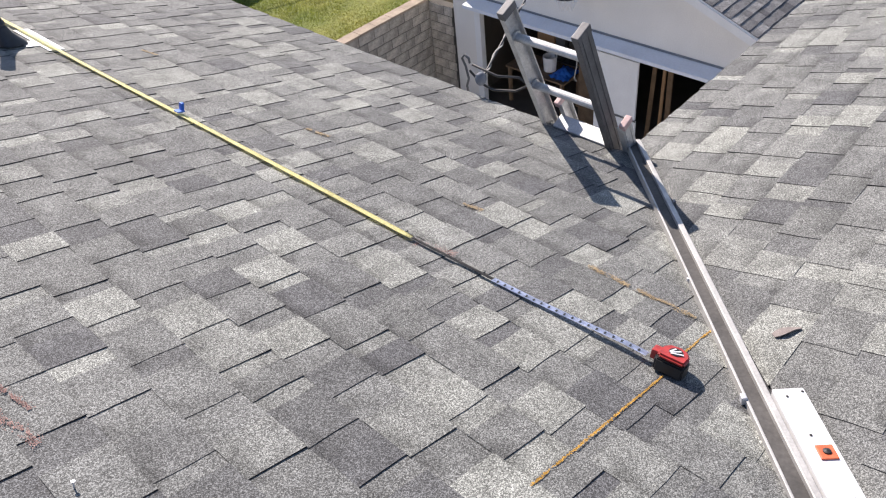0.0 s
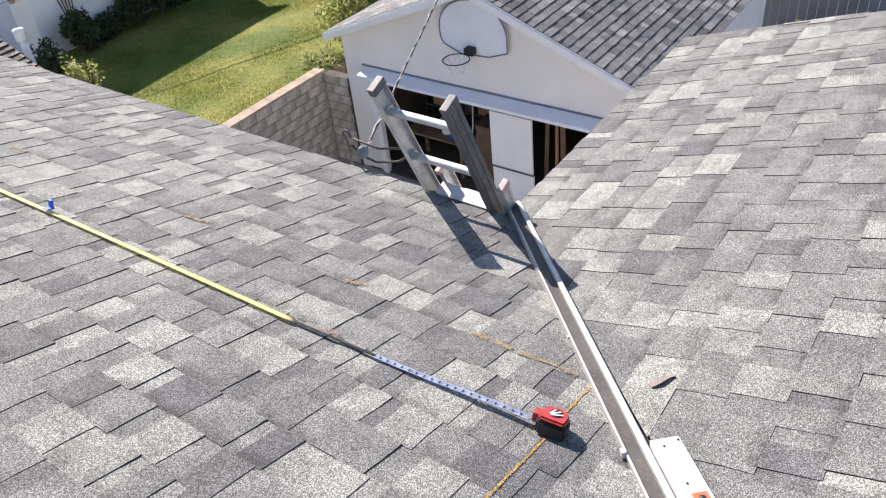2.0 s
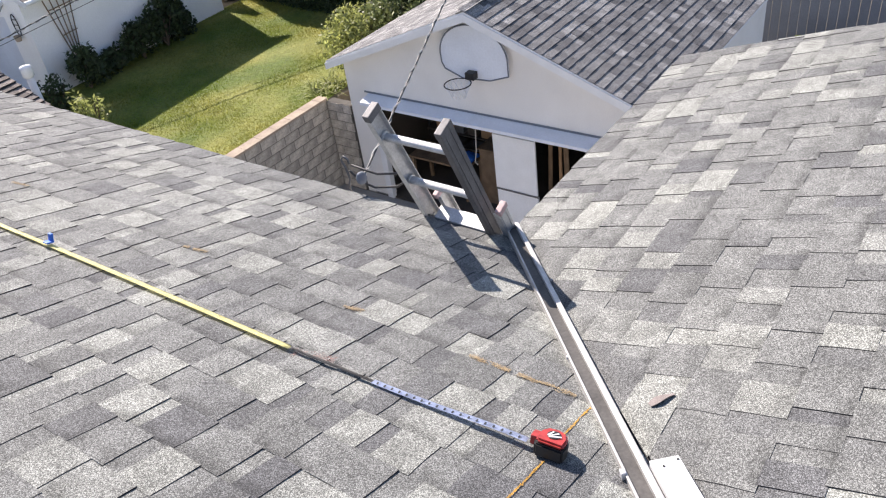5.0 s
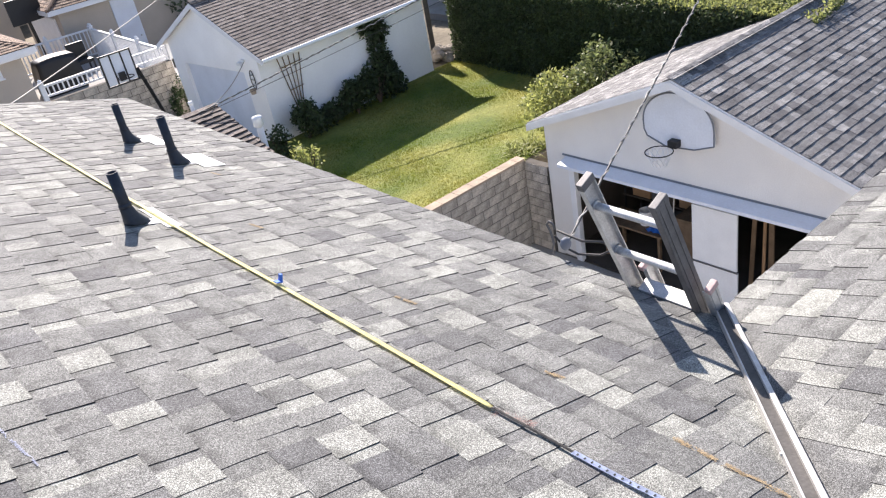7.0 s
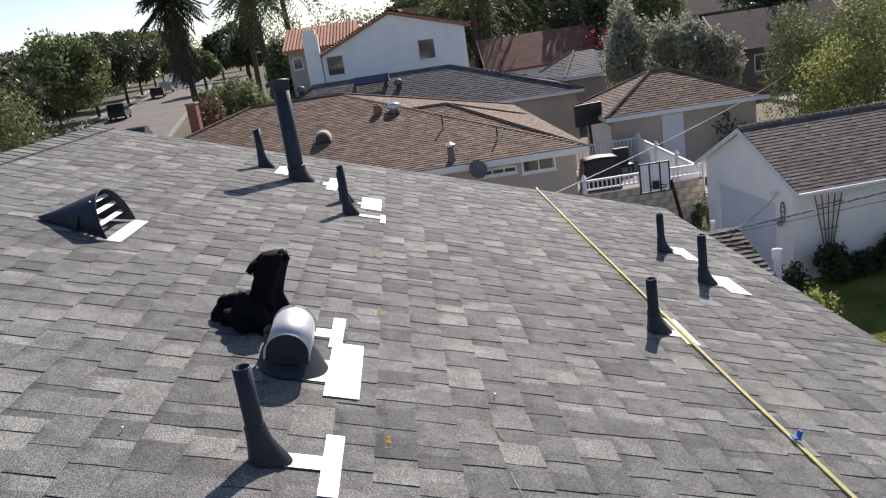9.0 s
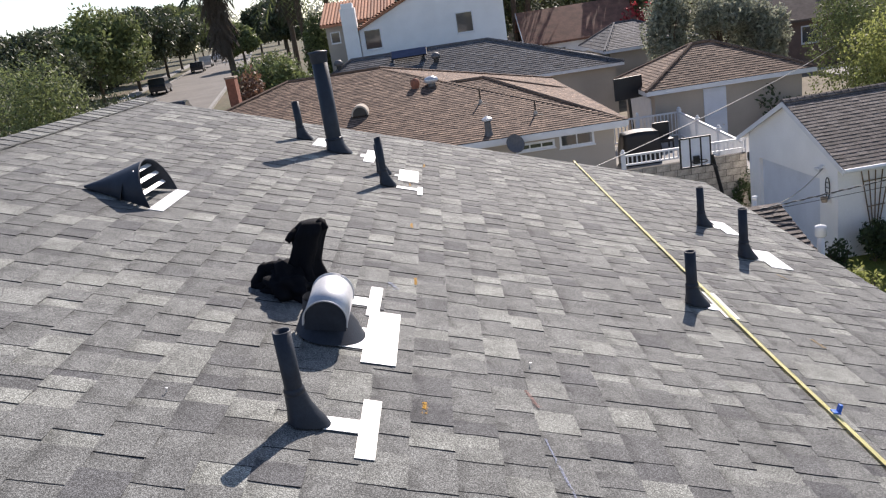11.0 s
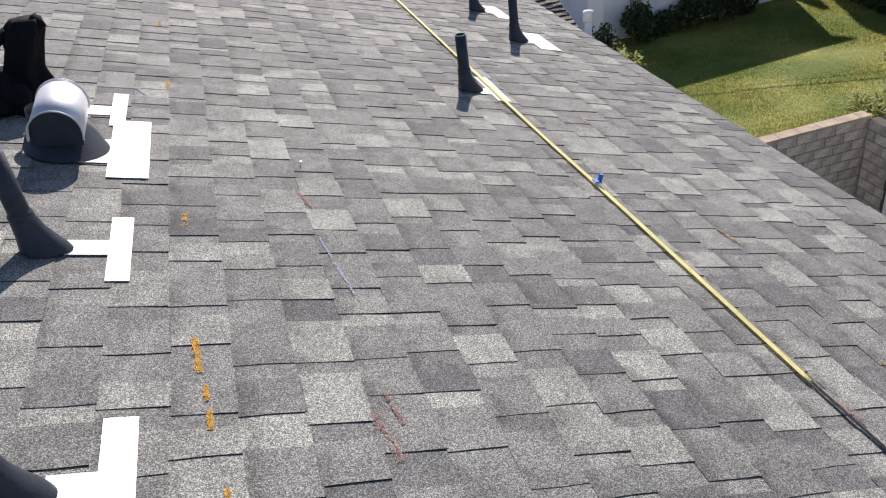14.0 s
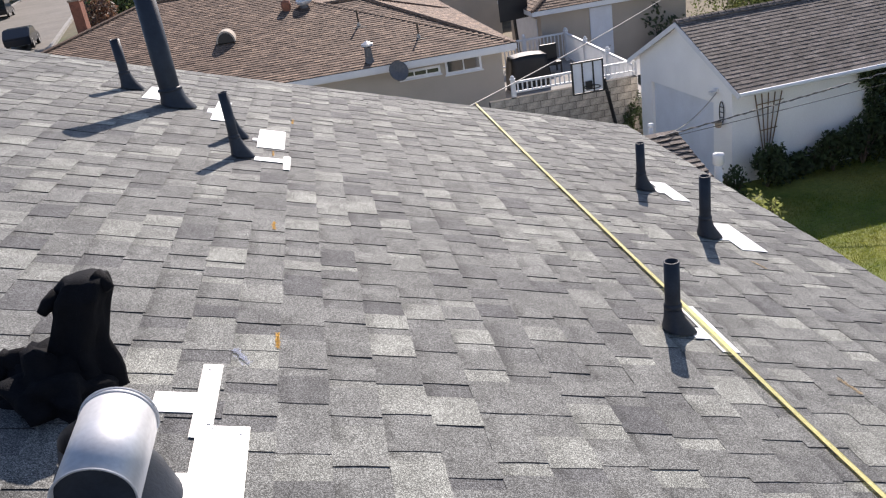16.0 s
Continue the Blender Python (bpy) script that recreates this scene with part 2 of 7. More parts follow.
M_LEAF_RUST = shade("rust_leaf", (0.20, 0.115, 0.075), 0.6, vary=0.3, scale=3, fine=9, fine_amt=0.2, bump=0, per=0.45, through_light=0.4)
# pale grey-green: distance haze is put into this leaf colour
M_LEAF_HAZED = shade("hazed_leaf", (0.32, 0.34, 0.28), 0.6, vary=0.2, scale=0.05, fine=1, fine_amt=0.2, bump=0, per=0.35, through_light=0.5)
M_BROWNWALL = shade("brown_siding", (0.20, 0.135, 0.11), 0.9, vary=0.2, scale=2, fine=20, fine_amt=0.15)
M_SCRAP = shade("torn_felt", (0.25, 0.215, 0.20), 0.95, vary=0.2, scale=40, fine=300, fine_amt=0.25)
M_SOLAR = shade("solar_cells", (0.03, 0.045, 0.09), 0.8, vary=0.2, scale=2, spec=0.0)
# shade under the street trees is put into this ground colour
M_YARD = shade("shaded_yard", (0.075, 0.085, 0.035), 0.95, vary=0, scale=0.15, fine=3, fine_amt=0.3, tint=(0.14, 0.11, 0.075))
M_FAINTCHALK = shade("faded_crayon", (0.44, 0.33, 0.19), 0.95, vary=0.4, scale=60, fine=300, fine_amt=0.4, bump=0.3)
M_LEAF_HEDGE = shade("hedge_leaf", (0.062, 0.092, 0.036), 0.6, vary=0.3, scale=3, fine=9, fine_amt=0.2, bump=0, per=0.45, through_light=0.42)
# asphalt black of the cut, with the shade on tab edges put in
M_EDGE_SHADED = shade("shaded_cut_edge", (0.018, 0.018, 0.02), 0.9, vary=0.2)
M_FARROOF = shade("old_brown_roof", (0.145, 0.11, 0.092), 0.9, vary=0.3, scale=1.5, fine=6, fine_amt=0.25)
M_BRICK = shade("red_brick", (0.30, 0.12, 0.075), 0.9, vary=0.3, scale=6, fine=30, fine_amt=0.2)
M_SLATEWALL = shade("slate_board", (0.17, 0.19, 0.225), 0.8, vary=0.15, scale=2, fine=30, fine_amt=0.08)
M_CABLE = shade("cable_rubber", (0.03, 0.03, 0.032), 0.6, vary=0.2)
M_CABLE_PALE = shade("pale_cable", (0.42, 0.40, 0.37), 0.6, vary=0.2)
M_CAR = shade("car_paint_dark", (0.02, 0.025, 0.035), 0.2, 0.2, vary=0.1, bump=0)
M_CAR_W = shade("car_paint_silver", (0.6, 0.61, 0.63), 0.25, 0.3, vary=0.1, bump=0)
M_RAIL = shade("mill_aluminium", (0.47, 0.46, 0.44), 0.55, 0.3, vary=0.22, scale=12, fine=140, fine_amt=0.12, bump=0.05)
M_RAILWEB = shade("dark_channel", (0.085, 0.08, 0.075), 0.7, 0.2, vary=0.35, scale=9, fine=90, fine_amt=0.2, bump=0.06)
M_PINK = shade("faded_plastic", (0.60, 0.42, 0.40), 0.6, vary=0.2)
M_STONE = shade("rubble_stone", (0.36, 0.32, 0.27), 0.95, vary=0.3, scale=5, fine=40, fine_amt=0.2, per=0.25)


# ---- builders ----
def mesh_ob(name, verts, faces, mat=None, parent=None, label="", smooth=False):
    me = bpy.data.meshes.new(name)
    me.from_pydata([tuple(v) for v in verts], [], [tuple(f) for f in faces])
    me.update()
    if mat:
        me.materials.append(mat)
    if smooth:
        for p in me.polygons:
            p.use_smooth = True
    ob = new(name, me)
    if parent:
        ob.parent = parent
    return tagged(ob, label)


def part(name, bm, mat, parent=None, label="", smooth=False):
    """Links a bmesh as one mesh object under a thing or under a part."""
    bmesh.ops.recalc_face_normals(bm, faces=bm.faces)
    me = bpy.data.meshes.new(name)
    bm.to_mesh(me)
    bm.free()
    me.materials.append(mat)
    if smooth:
        for p in me.polygons:
            p.use_smooth = True
    ob = new(name, me)
    if parent:
        ob.parent = parent
    return tagged(ob, label)


def thing(name, label, category, m=None, group="", kind=""):
    ob = tagged(new(name), label, category, group, kind)
    if m is not None:
        ob.matrix_basis = m
    return ob


def box(x0, x1, y0, y1, z0, z1, bevel=0.0, bm=None, m=None):
    bm = bm or bmesh.new()
    mat = Matrix.Translation(((x0 + x1) / 2, (y0 + y1) / 2, (z0 + z1) / 2)) @ Matrix.Diagonal((abs(x1 - x0), abs(y1 - y0), abs(z1 - z0), 1))
    r = bmesh.ops.create_cube(bm, size=1, matrix=(m @ mat) if m else mat)
    if bevel:
        es = list({e for v in r["verts"] for e in v.link_edges})
        bmesh.ops.bevel(bm, geom=es, offset=bevel, segments=2, affect="EDGES", profile=0.6)
    return bm


def prism(poly, axis, a, b, bm=None):
    """A polygon pulled along an axis from a to b. poly gives the other two coordinates in order."""
    bm = bm or bmesh.new()
    def put(p, c):
        q = list(p)
        q.insert(axis, c)
        return bm.verts.new(q)
    lo, hi = [put(p, a) for p in poly], [put(p, b) for p in poly]
    n = len(poly)
    bm.faces.new(lo)
    bm.faces.new(hi[::-1])
    for i in range(n):
        bm.faces.new((lo[i], lo[(i + 1) % n], hi[(i + 1) % n], hi[i]))
    return bm


def lathe(profile, n=24, bm=None, m=None, close=False):
    """A turned form from (radius, height) pairs."""
    bm = bm or bmesh.new()
    rings = []
    for r, z in profile:
        ring = []
        for i in range(n):
            a = 2 * math.pi * i / n
            p = Vector((r * math.cos(a), r * math.sin(a), z))
            ring.append(bm.verts.new(m @ p if m else p))
        rings.append(ring)
    for a, b in zip(rings, rings[1:]):
        for i in range(n):
            bm.faces.new((a[i], a[(i + 1) % n], b[(i + 1) % n], b[i]))
    if close:
        bm.faces.new(rings[0][::-1])
        bm.faces.new(rings[-1])
    return bm


def tube(points, r, n=8, bm=None, r_end=None):
    """A round rod along points, with closed ends."""
    bm = bm or bmesh.new()
    pts = [Vector(p) for p in points]
    rings = []
    for i, p in enumerate(pts):
        d = (pts[min(i + 1, len(pts) - 1)] - pts[max(i - 1, 0)]).normalized()
        u = d.orthogonal().normalized() if i == 0 else (u - u.dot(d) * d).normalized()
        w = d.cross(u)
        rr = r if r_end is None else r + (r_end - r) * i / (len(pts) - 1)
        rings.append([bm.verts.new(p + rr * (math.cos(2 * math.pi * k / n) * u + math.sin(2 * math.pi * k / n) * w)) for k in range(n)])
    for a, b in zip(rings, rings[1:]):
        for k in range(n):
            bm.faces.new((a[k], a[(k + 1) % n], b[(k + 1) % n], b[k]))
    bm.faces.new(rings[0][::-1])
    bm.faces.new(rings[-1])
    return bm


def sag(a, b, drop, n=24):
    a, b = Vector(a), Vector(b)
    return [a.lerp(b, i / n) - Vector((0, 0, drop * 4 * (i / n) * (1 - i / n))) for i in range(n + 1)]


def P1(x, y, h=0.0):
    """A place on the west roof plane (falls to +x), h above it."""
    return Vector((x, y, -SLOPE * x)) + h * Vector((SLOPE, 0, 1)) * COS


def P2(x, y, h=0.0):
    return Vector((x, y, -SLOPE * y)) + h * Vector((0, SLOPE, 1)) * COS


def roof1(x, y, h=0.0):
    """The pose of a thing that lies on the west plane: its x runs down the slope, its y along the eave."""
    return Matrix.Translation(P1(x, y, h)) @ pose(0, 0, 0, 0, math.degrees(math.atan(SLOPE)), 0)

# ---- ground ----
def ground():
    """One sheet to the horizon: the driveway level on this side of the retaining wall, the lawn level behind it."""
    F, Y = 900.0, 9.41
    v = [(-F, -F, DRIVE), (F, -F, DRIVE), (F, Y, DRIVE), (-F, Y, DRIVE), (F, Y, LAWN - 0.03), (-F, Y, LAWN - 0.03), (F, F * 2, LAWN - 0.03), (-F, F * 2, LAWN - 0.03)]
    ob = mesh_ob("ground", v, [(0, 1, 2, 3), (3, 2, 4, 5), (5, 4, 6, 7)], M_SOIL)
    return tagged(ob, "dry bare earth between the houses", "ground", kind="structure")


ground()
tagged(part("driveway", box(-0.2, 7.85, -3.0, 9.3, DRIVE - 0.1, DRIVE + 0.02), M_CONC), "pale concrete driveway between house and garage", "driveway", kind="structure")


def lawn():
    n, m = 60, 44
    x0, x1, y0, y1 = 0.0, 13.4, 9.50, 16.4
    v, fc = [], []
    for i in range(n + 1):
        for j in range(m + 1):
            x, y = x0 + (x1 - x0) * i / n, y0 + (y1 - y0) * j / m
            v.append((x, y, LAWN + 0.03 * noise.noise((x * 0.7, y * 0.7, 3)) + 0.01))
    for i in range(n):
        for j in range(m):
            a = i * (m + 1) + j
            fc.append((a, a + m + 1, a + m + 2, a + 1))
    ob = tagged(mesh_ob("lawn", v, fc, M_GRASS), "short green lawn with yellowish dry patches", "lawn", kind="structure")
    r = np.random.default_rng(4)
    k = 110000
    bx, by = r.uniform(4.6, 13.3, k), r.uniform(9.53, 16.3, k)
    h, a, lean = r.uniform(0.0, 0.018, k), r.uniform(0, 6.28, k), r.uniform(-0.02, 0.02, (k, 2))
    w = 0.007
    z = LAWN + 0.005
    vv = np.empty((k, 3, 3))
    vv[:, 0] = np.c_[bx - w * np.cos(a), by - w * np.sin(a), np.full(k, z)]
    vv[:, 1] = np.c_[bx + w * np.cos(a), by + w * np.sin(a), np.full(k, z)]
    vv[:, 2] = np.c_[bx + lean[:, 0], by + lean[:, 1], z + 0.022 + h]
    ff = np.arange(k * 3).reshape(-1, 3)
    g = mesh_ob("grass", vv.reshape(-1, 3).tolist(), ff.tolist(), M_BLADE)
    tagged(g, "short blades of green and straw-coloured grass", "grass", kind="stuff")


lawn()

# ---- the near house ----
house = thing("house", "two-storey house with a grey laminated shingle roof", "house", kind="structure")


def flat_roof(name, poly, mat, th=0.05, parent=None):
    bm = bmesh.new()
    top = [bm.verts.new(p) for p in poly]
    bot = [bm.verts.new(Vector(p) - Vector((0, 0, th))) for p in poly]
    bm.faces.new(top)
    bm.faces.new(bot[::-1])
    n = len(poly)
    for i in range(n):
        bm.faces.new((top[i], bot[i], bot[(i + 1) % n], top[(i + 1) % n]))
    return part(name, bm, mat, parent)


ZR = SLOPE * RIDGE
R = RIDGE
roof_main = flat_roof("roof", [P1(-0.01, -0.01, -0.004), P1(-0.01, RAKE_Y - 0.01, -0.004), P1(-R, RAKE_Y - 0.01, -0.004), P1(-R, -R, -0.004)], M_DECK, parent=house)
roof_wing = flat_roof("roof", [P2(RAKE_X - 0.01, -0.01, -0.004), P2(0, -0.01, -0.004), P2(-R, -R, -0.004), P2(RAKE_X - 0.01, -R, -0.004)], M_DECK, parent=house)
flat_roof("roof", [(-R, -R, ZR), (-R, RAKE_Y, ZR), (-2 * R, RAKE_Y, 0), (-2 * R, -2 * R, 0)], M_SHINGLE, parent=house)
flat_roof("roof", [(RAKE_X, -R, ZR), (-R, -R, ZR), (-2 * R, -2 * R, 0), (RAKE_X, -2 * R, 0)], M_SHINGLE, parent=house)
ZS = -0.11
for nm, b in (("wall", (-0.55, -0.35, -0.55, RAKE_Y - 0.3)), ("wall", (-0.35, RAKE_X - 0.25, -0.55, -0.35)), ("wall", (RAKE_X - 0.45, RAKE_X - 0.25, -2 * R + 0.3, -0.55)), ("wall", (-2 * R + 0.3, RAKE_X - 0.45, -2 * R + 0.3, -2 * R + 0.5)), ("wall", (-2 * R + 0.3, -2 * R + 0.5, -2 * R + 0.5, RAKE_Y - 0.3))):
    part(nm, box(*b, DRIVE, ZS), M_GSTUCCO, house, "pale stucco wall")
part("wall", prism([(-2 * R + 0.3, DRIVE), (-0.55, DRIVE), (-0.55, 0.05), (-R, ZR - 0.12), (-2 * R + 0.3, 0.05)], 1, RAKE_Y - 0.5, RAKE_Y - 0.3), M_GSTUCCO, house, "pale stucco gable wall")
# eave boards and rake boards
part("fascia", box(-0.06, -0.012, 0.0, RAKE_Y, -0.2, -0.055), M_TRIM, house, "white eave board")
part("fascia", box(0.0, RAKE_X, -0.06, -0.012, -0.2, -0.055), M_TRIM, house, "white eave board")
part("fascia", prism([(-0.02, -0.05), (-R, ZR - 0.06), (-R, ZR - 0.2), (-0.02, -0.19)], 1, RAKE_Y - 0.05, RAKE_Y - 0.012), M_TRIM, house, "white rake board")
part("fascia", prism([(-0.02, -0.05), (-R, ZR - 0.06), (-R, ZR - 0.2), (-0.02, -0.19)], 0, RAKE_X - 0.05, RAKE_X - 0.012), M_TRIM, house, "white rake board")


# ---- the neighbouring garage across the driveway ----
def gable_building(name, label, x0, x1, y0, y1, zg, ze, zr, along, mats, over=0.35, th=0.07, holes=(), openings=None):
    """A building with a gabled roof whose ridge runs along x ('x'). Returns the Empty; walls and two roof slopes are parts."""
    wall, roof, trim = mats
    t = thing(name, label, "garage", kind="structure")
    ym = (y0 + y1) / 2
    rise = (zr - ze) / ((y1 - y0) / 2 + over)
    zw0, zw1 = ze + rise * over, zr - 0.02
    # gable ends
    for k, xx in enumerate((x0, x1 - 0.15)):
        if k == 0 and openings:
            a, b, zt = openings
            part("wall", prism([(y0, zg), (a, zg), (a, zt), (y0, zt)], 0, xx, xx + 0.15), wall, t)
            part("wall", prism([(b, zg), (y1, zg), (y1, zt), (b, zt)], 0, xx, xx + 0.15), wall, t)
            part("wall", prism([(y0, zt + 0.0), (y1, zt + 0.0), (y1, zw0 - th), (ym, zw1 - th), (y0, zw0 - th)], 0, xx + 0.001, xx + 0.15), wall, t)
        else:
            part("wall", prism([(y0, zg), (y1, zg), (y1, zw0 - th), (ym, zw1 - th), (y0, zw0 - th)], 0, xx, xx + 0.15), wall, t)
    for yy in (y0, y1 - 0.15):
        part("wall", box(x0 + 0.15, x1 - 0.15, yy, yy + 0.15, zg, zw0 - th - 0.02), wall, t)
    return t, ym, rise


def shingle_rows(o, du, dv, nu, length, expo, tabs, h, seed, end0=None, end1=None):
    """Vertices and faces of lapped tabs on a slope: o at the eave, du up the slope, dv along the eave (unit vectors)."""
    r = random.Random(seed)
    nrm = du.cross(dv).normalized()
    if nrm.z < 0:
        nrm = -nrm
    V, F = [], []
    for i in range(nu):
        u0 = i * expo
        v = (end0(u0) if end0 else 0.0) - r.uniform(0, tabs[1])
        stop = end1(u0) if end1 else length
        lo = end0(u0) if end0 else 0.0
        hi = r.random() < 0.5
        while v < stop:
            w = r.uniform(*tabs)
            a, b = max(v, lo), min(v + w, stop)
            v += w
            if b - a > 0.01:
                t = h * (r.uniform(0.95, 1.15) if hi else r.uniform(0.72, 0.85))
                s0 = u0 + r.uniform(-0.004, 0.004)
                s1 = u0 + expo + 0.012
                c = len(V)
                for uu, vv, hh in ((s0, a, 0), (s0, b, 0), (s1, b, 0), (s1, a, 0), (s0, a, t), (s0, b, t), (s1, b, t * 0.18), (s1, a, t * 0.18)):
                    V.append(o + du * uu + dv * vv + nrm * hh)
                F += [(c + 4, c + 5, c + 6, c + 7), (c, c + 1, c + 5, c + 4), (c + 1, c + 2, c + 6, c + 5), (c + 3, c, c + 4, c + 7)]
            hi = not hi if r.random() < 0.85 else hi
    return V, F


def edge_tabs(ob):
    """Gives the cut lower edge of every tab asphalt black, its shade put into the colour."""
    ob.data.materials.append(M_EDGE_SHADED)
    for k in range(1, len(ob.data.polygons), 4):
        ob.data.polygons[k].material_index = 1
    return tagged(ob, kind="stuff")


def roof_slope(parent, eave0, eave1, top0, mat, expo, tabs, h, seed, th=0.06, under=M_TRIM):
    """One pitched rectangle of roof: a board and its lapped shingles."""
    e0, e1, t0 = Vector(eave0), Vector(eave1), Vector(top0)
    dv, L = (e1 - e0).normalized(), (e1 - e0).length
    du, W = (t0 - e0).normalized(), (t0 - e0).length
    up = Vector((0, 0, 1))
    b = flat_roof("roof", [e0, e1, t0 + (e1 - e0), t0], under, th, parent)
    n = int(W / expo)
    V, F = shingle_rows(e0 + up * 0.004, du, dv, n + 1, L, W / (n + 0.5), tabs, h, seed)
    edge_tabs(mesh_ob("shingle", V, F, mat, b))
    return b


GX, GY0, GY1, GYR, GZE, GZR = 7.9, 2.28, 8.77, 5.525, -3.57, -2.31
GXB = 13.2
garage, gym, grise = gable_building("garage", "pale stucco garage with grey shingle gable roof and open doors", GX, GXB, GY0 + 0.12, GY1 - 0.12, DRIVE, GZE, GZR, "x", (M_GSTUCCO, M_GARAGE_SHINGLE, M_TRIM), over=0.12, openings=(3.0, 8.02, -4.46))
roof_slope(garage, (GX - 0.32, GY0, GZE + 0.02), (GXB + 0.25, GY0, GZE + 0.02), (GX - 0.32, GYR, GZR + 0.03), M_GARAGE_SHINGLE, 0.158, (0.10, 0.27), 0.017, 21)
roof_slope(garage, (GX - 0.32, GY1, GZE + 0.02), (GXB + 0.25, GY1, GZE + 0.02), (GX - 0.32, GYR, GZR + 0.03), M_GARAGE_SHINGLE, 0.158, (0.10, 0.27), 0.006, 22)

# ---- the white garage over the lawn ----
NX0, NX1, NY0, NY1, NZE, NZR = 6.0, 11.30, 15.85, 20.2, -2.45, -1.22
ngarage, nym, nrise = gable_building("garage", "white stucco garage with weathered brown shingle gable roof", NX0 - 0.22, NX1, NY0, NY1, LAWN - 0.3, NZE, NZR, "x", (M_WHITE, M_BROWNGREY_SHINGLE, M_TRIM), over=0.5, openings=(16.6, 19.6, -2.9))
roof_slope(ngarage, (NX0 - 0.35, NY0 - 0.45, NZE), (NX1 + 0.2, NY0 - 0.45, NZE), (NX0 - 0.35, nym, NZR), M_BROWNGREY_SHINGLE, 0.13, (0.1, 0.28), 0.014, 23)
roof_slope(ngarage, (NX0 - 0.35, NY1 + 0.45, NZE), (NX1 + 0.2, NY1 + 0.45, NZE), (NX0 - 0.35, nym, NZR), M_BROWNGREY_SHINGLE, 0.13, (0.1, 0.28), 0.014, 24)


# ---- hipped houses further off ----
def hip_house(name, label, x0, x1, y0, y1, zg, ze, zr, rx0, rx1, ry, mat, wall, expo=0.16, seed=1, over=0.4, tabs=(0.14, 0.4), h=0.02, cat="house", nocap=()):
    """A house under a hipped roof; the ridge runs from rx0 to rx1 at ry."""
    t = thing(name, label, cat, kind="structure")
    for b in ((x0, x1, y0, y0 + 0.2), (x0, x1, y1 - 0.2, y1), (x0, x0 + 0.2, y0 + 0.2, y1 - 0.2), (x1 - 0.2, x1, y0 + 0.2, y1 - 0.2)):
        part("wall", box(*b, zg, ze + 0.02), wall, t)
    X0, X1, Y0, Y1 = x0 - over, x1 + over, y0 - over, y1 + over
    A, B, Cc, D = Vector((X0, Y0, ze)), Vector((X1, Y0, ze)), Vector((X1, Y1, ze)), Vector((X0, Y1, ze))
    r0, r1 = Vector((rx0, ry, zr)), Vector((rx1, ry, zr))
    part("fascia", prism([(X0, Y0), (X1, Y0), (X1, Y1), (X0, Y1)], 2, ze - 0.17, ze - 0.004), M_TRIM, t, "white eave board")
    for k, poly in enumerate(([A, B, r1, r0], [B, Cc, r1], [Cc, D, r0, r1], [D, A, r0])):
        bm = bmesh.new()
        bm.faces.new([bm.verts.new(p) for p in poly])
        rf = part("roof", bm, mat, t)
        e0, e1 = poly[0], poly[1]
        dv, L = (e1 - e0).normalized(), (e1 - e0).length
        apex = poly[2]
        du = apex - e0
        du = du - du.dot(dv) * dv
        W = du.length
        du = du.normalized()
        f0 = (poly[-1] - e0).dot(dv) / W
        f1 = (apex - e0).dot(dv)
        n = int(W / expo)
        V, F = shingle_rows(e0 + Vector((0, 0, 0.006)), du, dv, n, L, expo, tabs, h, seed + k, end0=lambda u, f0=f0: f0 * u, end1=lambda u, L=L, f1=f1, W=W: L + (f1 - L) * u / W)
        edge_tabs(mesh_ob("shingle", V, F, mat, rf))
        if k in nocap:
            continue
        bm = tube([poly[1] + Vector((0, 0, 0.02)), apex + Vector((0, 0, 0.02))], 0.07, 6)
        part("ridge_cap", bm, mat, t)
    part("ridge_cap", tube([r0 + Vector((0, 0, 0.02)), r1 + Vector((0, 0, 0.02))], 0.07, 6), mat, t)
    return t


brown = hip_house("house", "single-storey tan stucco house with brown shingle hip roof", -16.0, 2.6, 23.4, 38.6, LAWN - 0.3, -1.9, 0.32, -8.6, -4.9, 31.0, M_BROWN_SHINGLE, M_TAN, seed=31, nocap=(0,))
hip_house("house_wing", "lower hip of the brown shingle roof", -5.6, 2.55, 23.45, 33.3, -2.3, -1.95, -0.46, -2.2, -0.95, 28.4, M_BROWN_SHINGLE, M_TAN, seed=35, nocap=(3,))
tan_garage = hip_house("garage", "tan stucco garage with brown shingle hip roof", 5.4, 11.0, 28.9, 33.6, LAWN - 0.3, -1.9, -0.62, 7.65, 8.4, 31.2, M_BROWN_SHINGLE, M_TAN, seed=39, cat="garage")
hip_house("house", "grey stucco house with dark grey shingle hip roof", -11.0, 7.0, 42.5, 50.0, LAWN - 0.3, -1.9, 0.2, -7.5, 0.5, 46.0, M_DARK_SHINGLE, M_TAN, expo=0.2, seed=43, tabs=(0.2, 0.6))
hip_house("house", "grey shingle hip roof of a house further off", 7.8, 13.5, 47.5, 55.0, LAWN - 0.3, -1.6, -0.25, 9.0, 10.2, 51.0, M_DARK_SHINGLE, M_TAN, expo=0.25, seed=47, tabs=(0.3, 0.8))


# ---- things on the near roof ----
TH = 0.0080     # height of the shingle tops over the deck plane


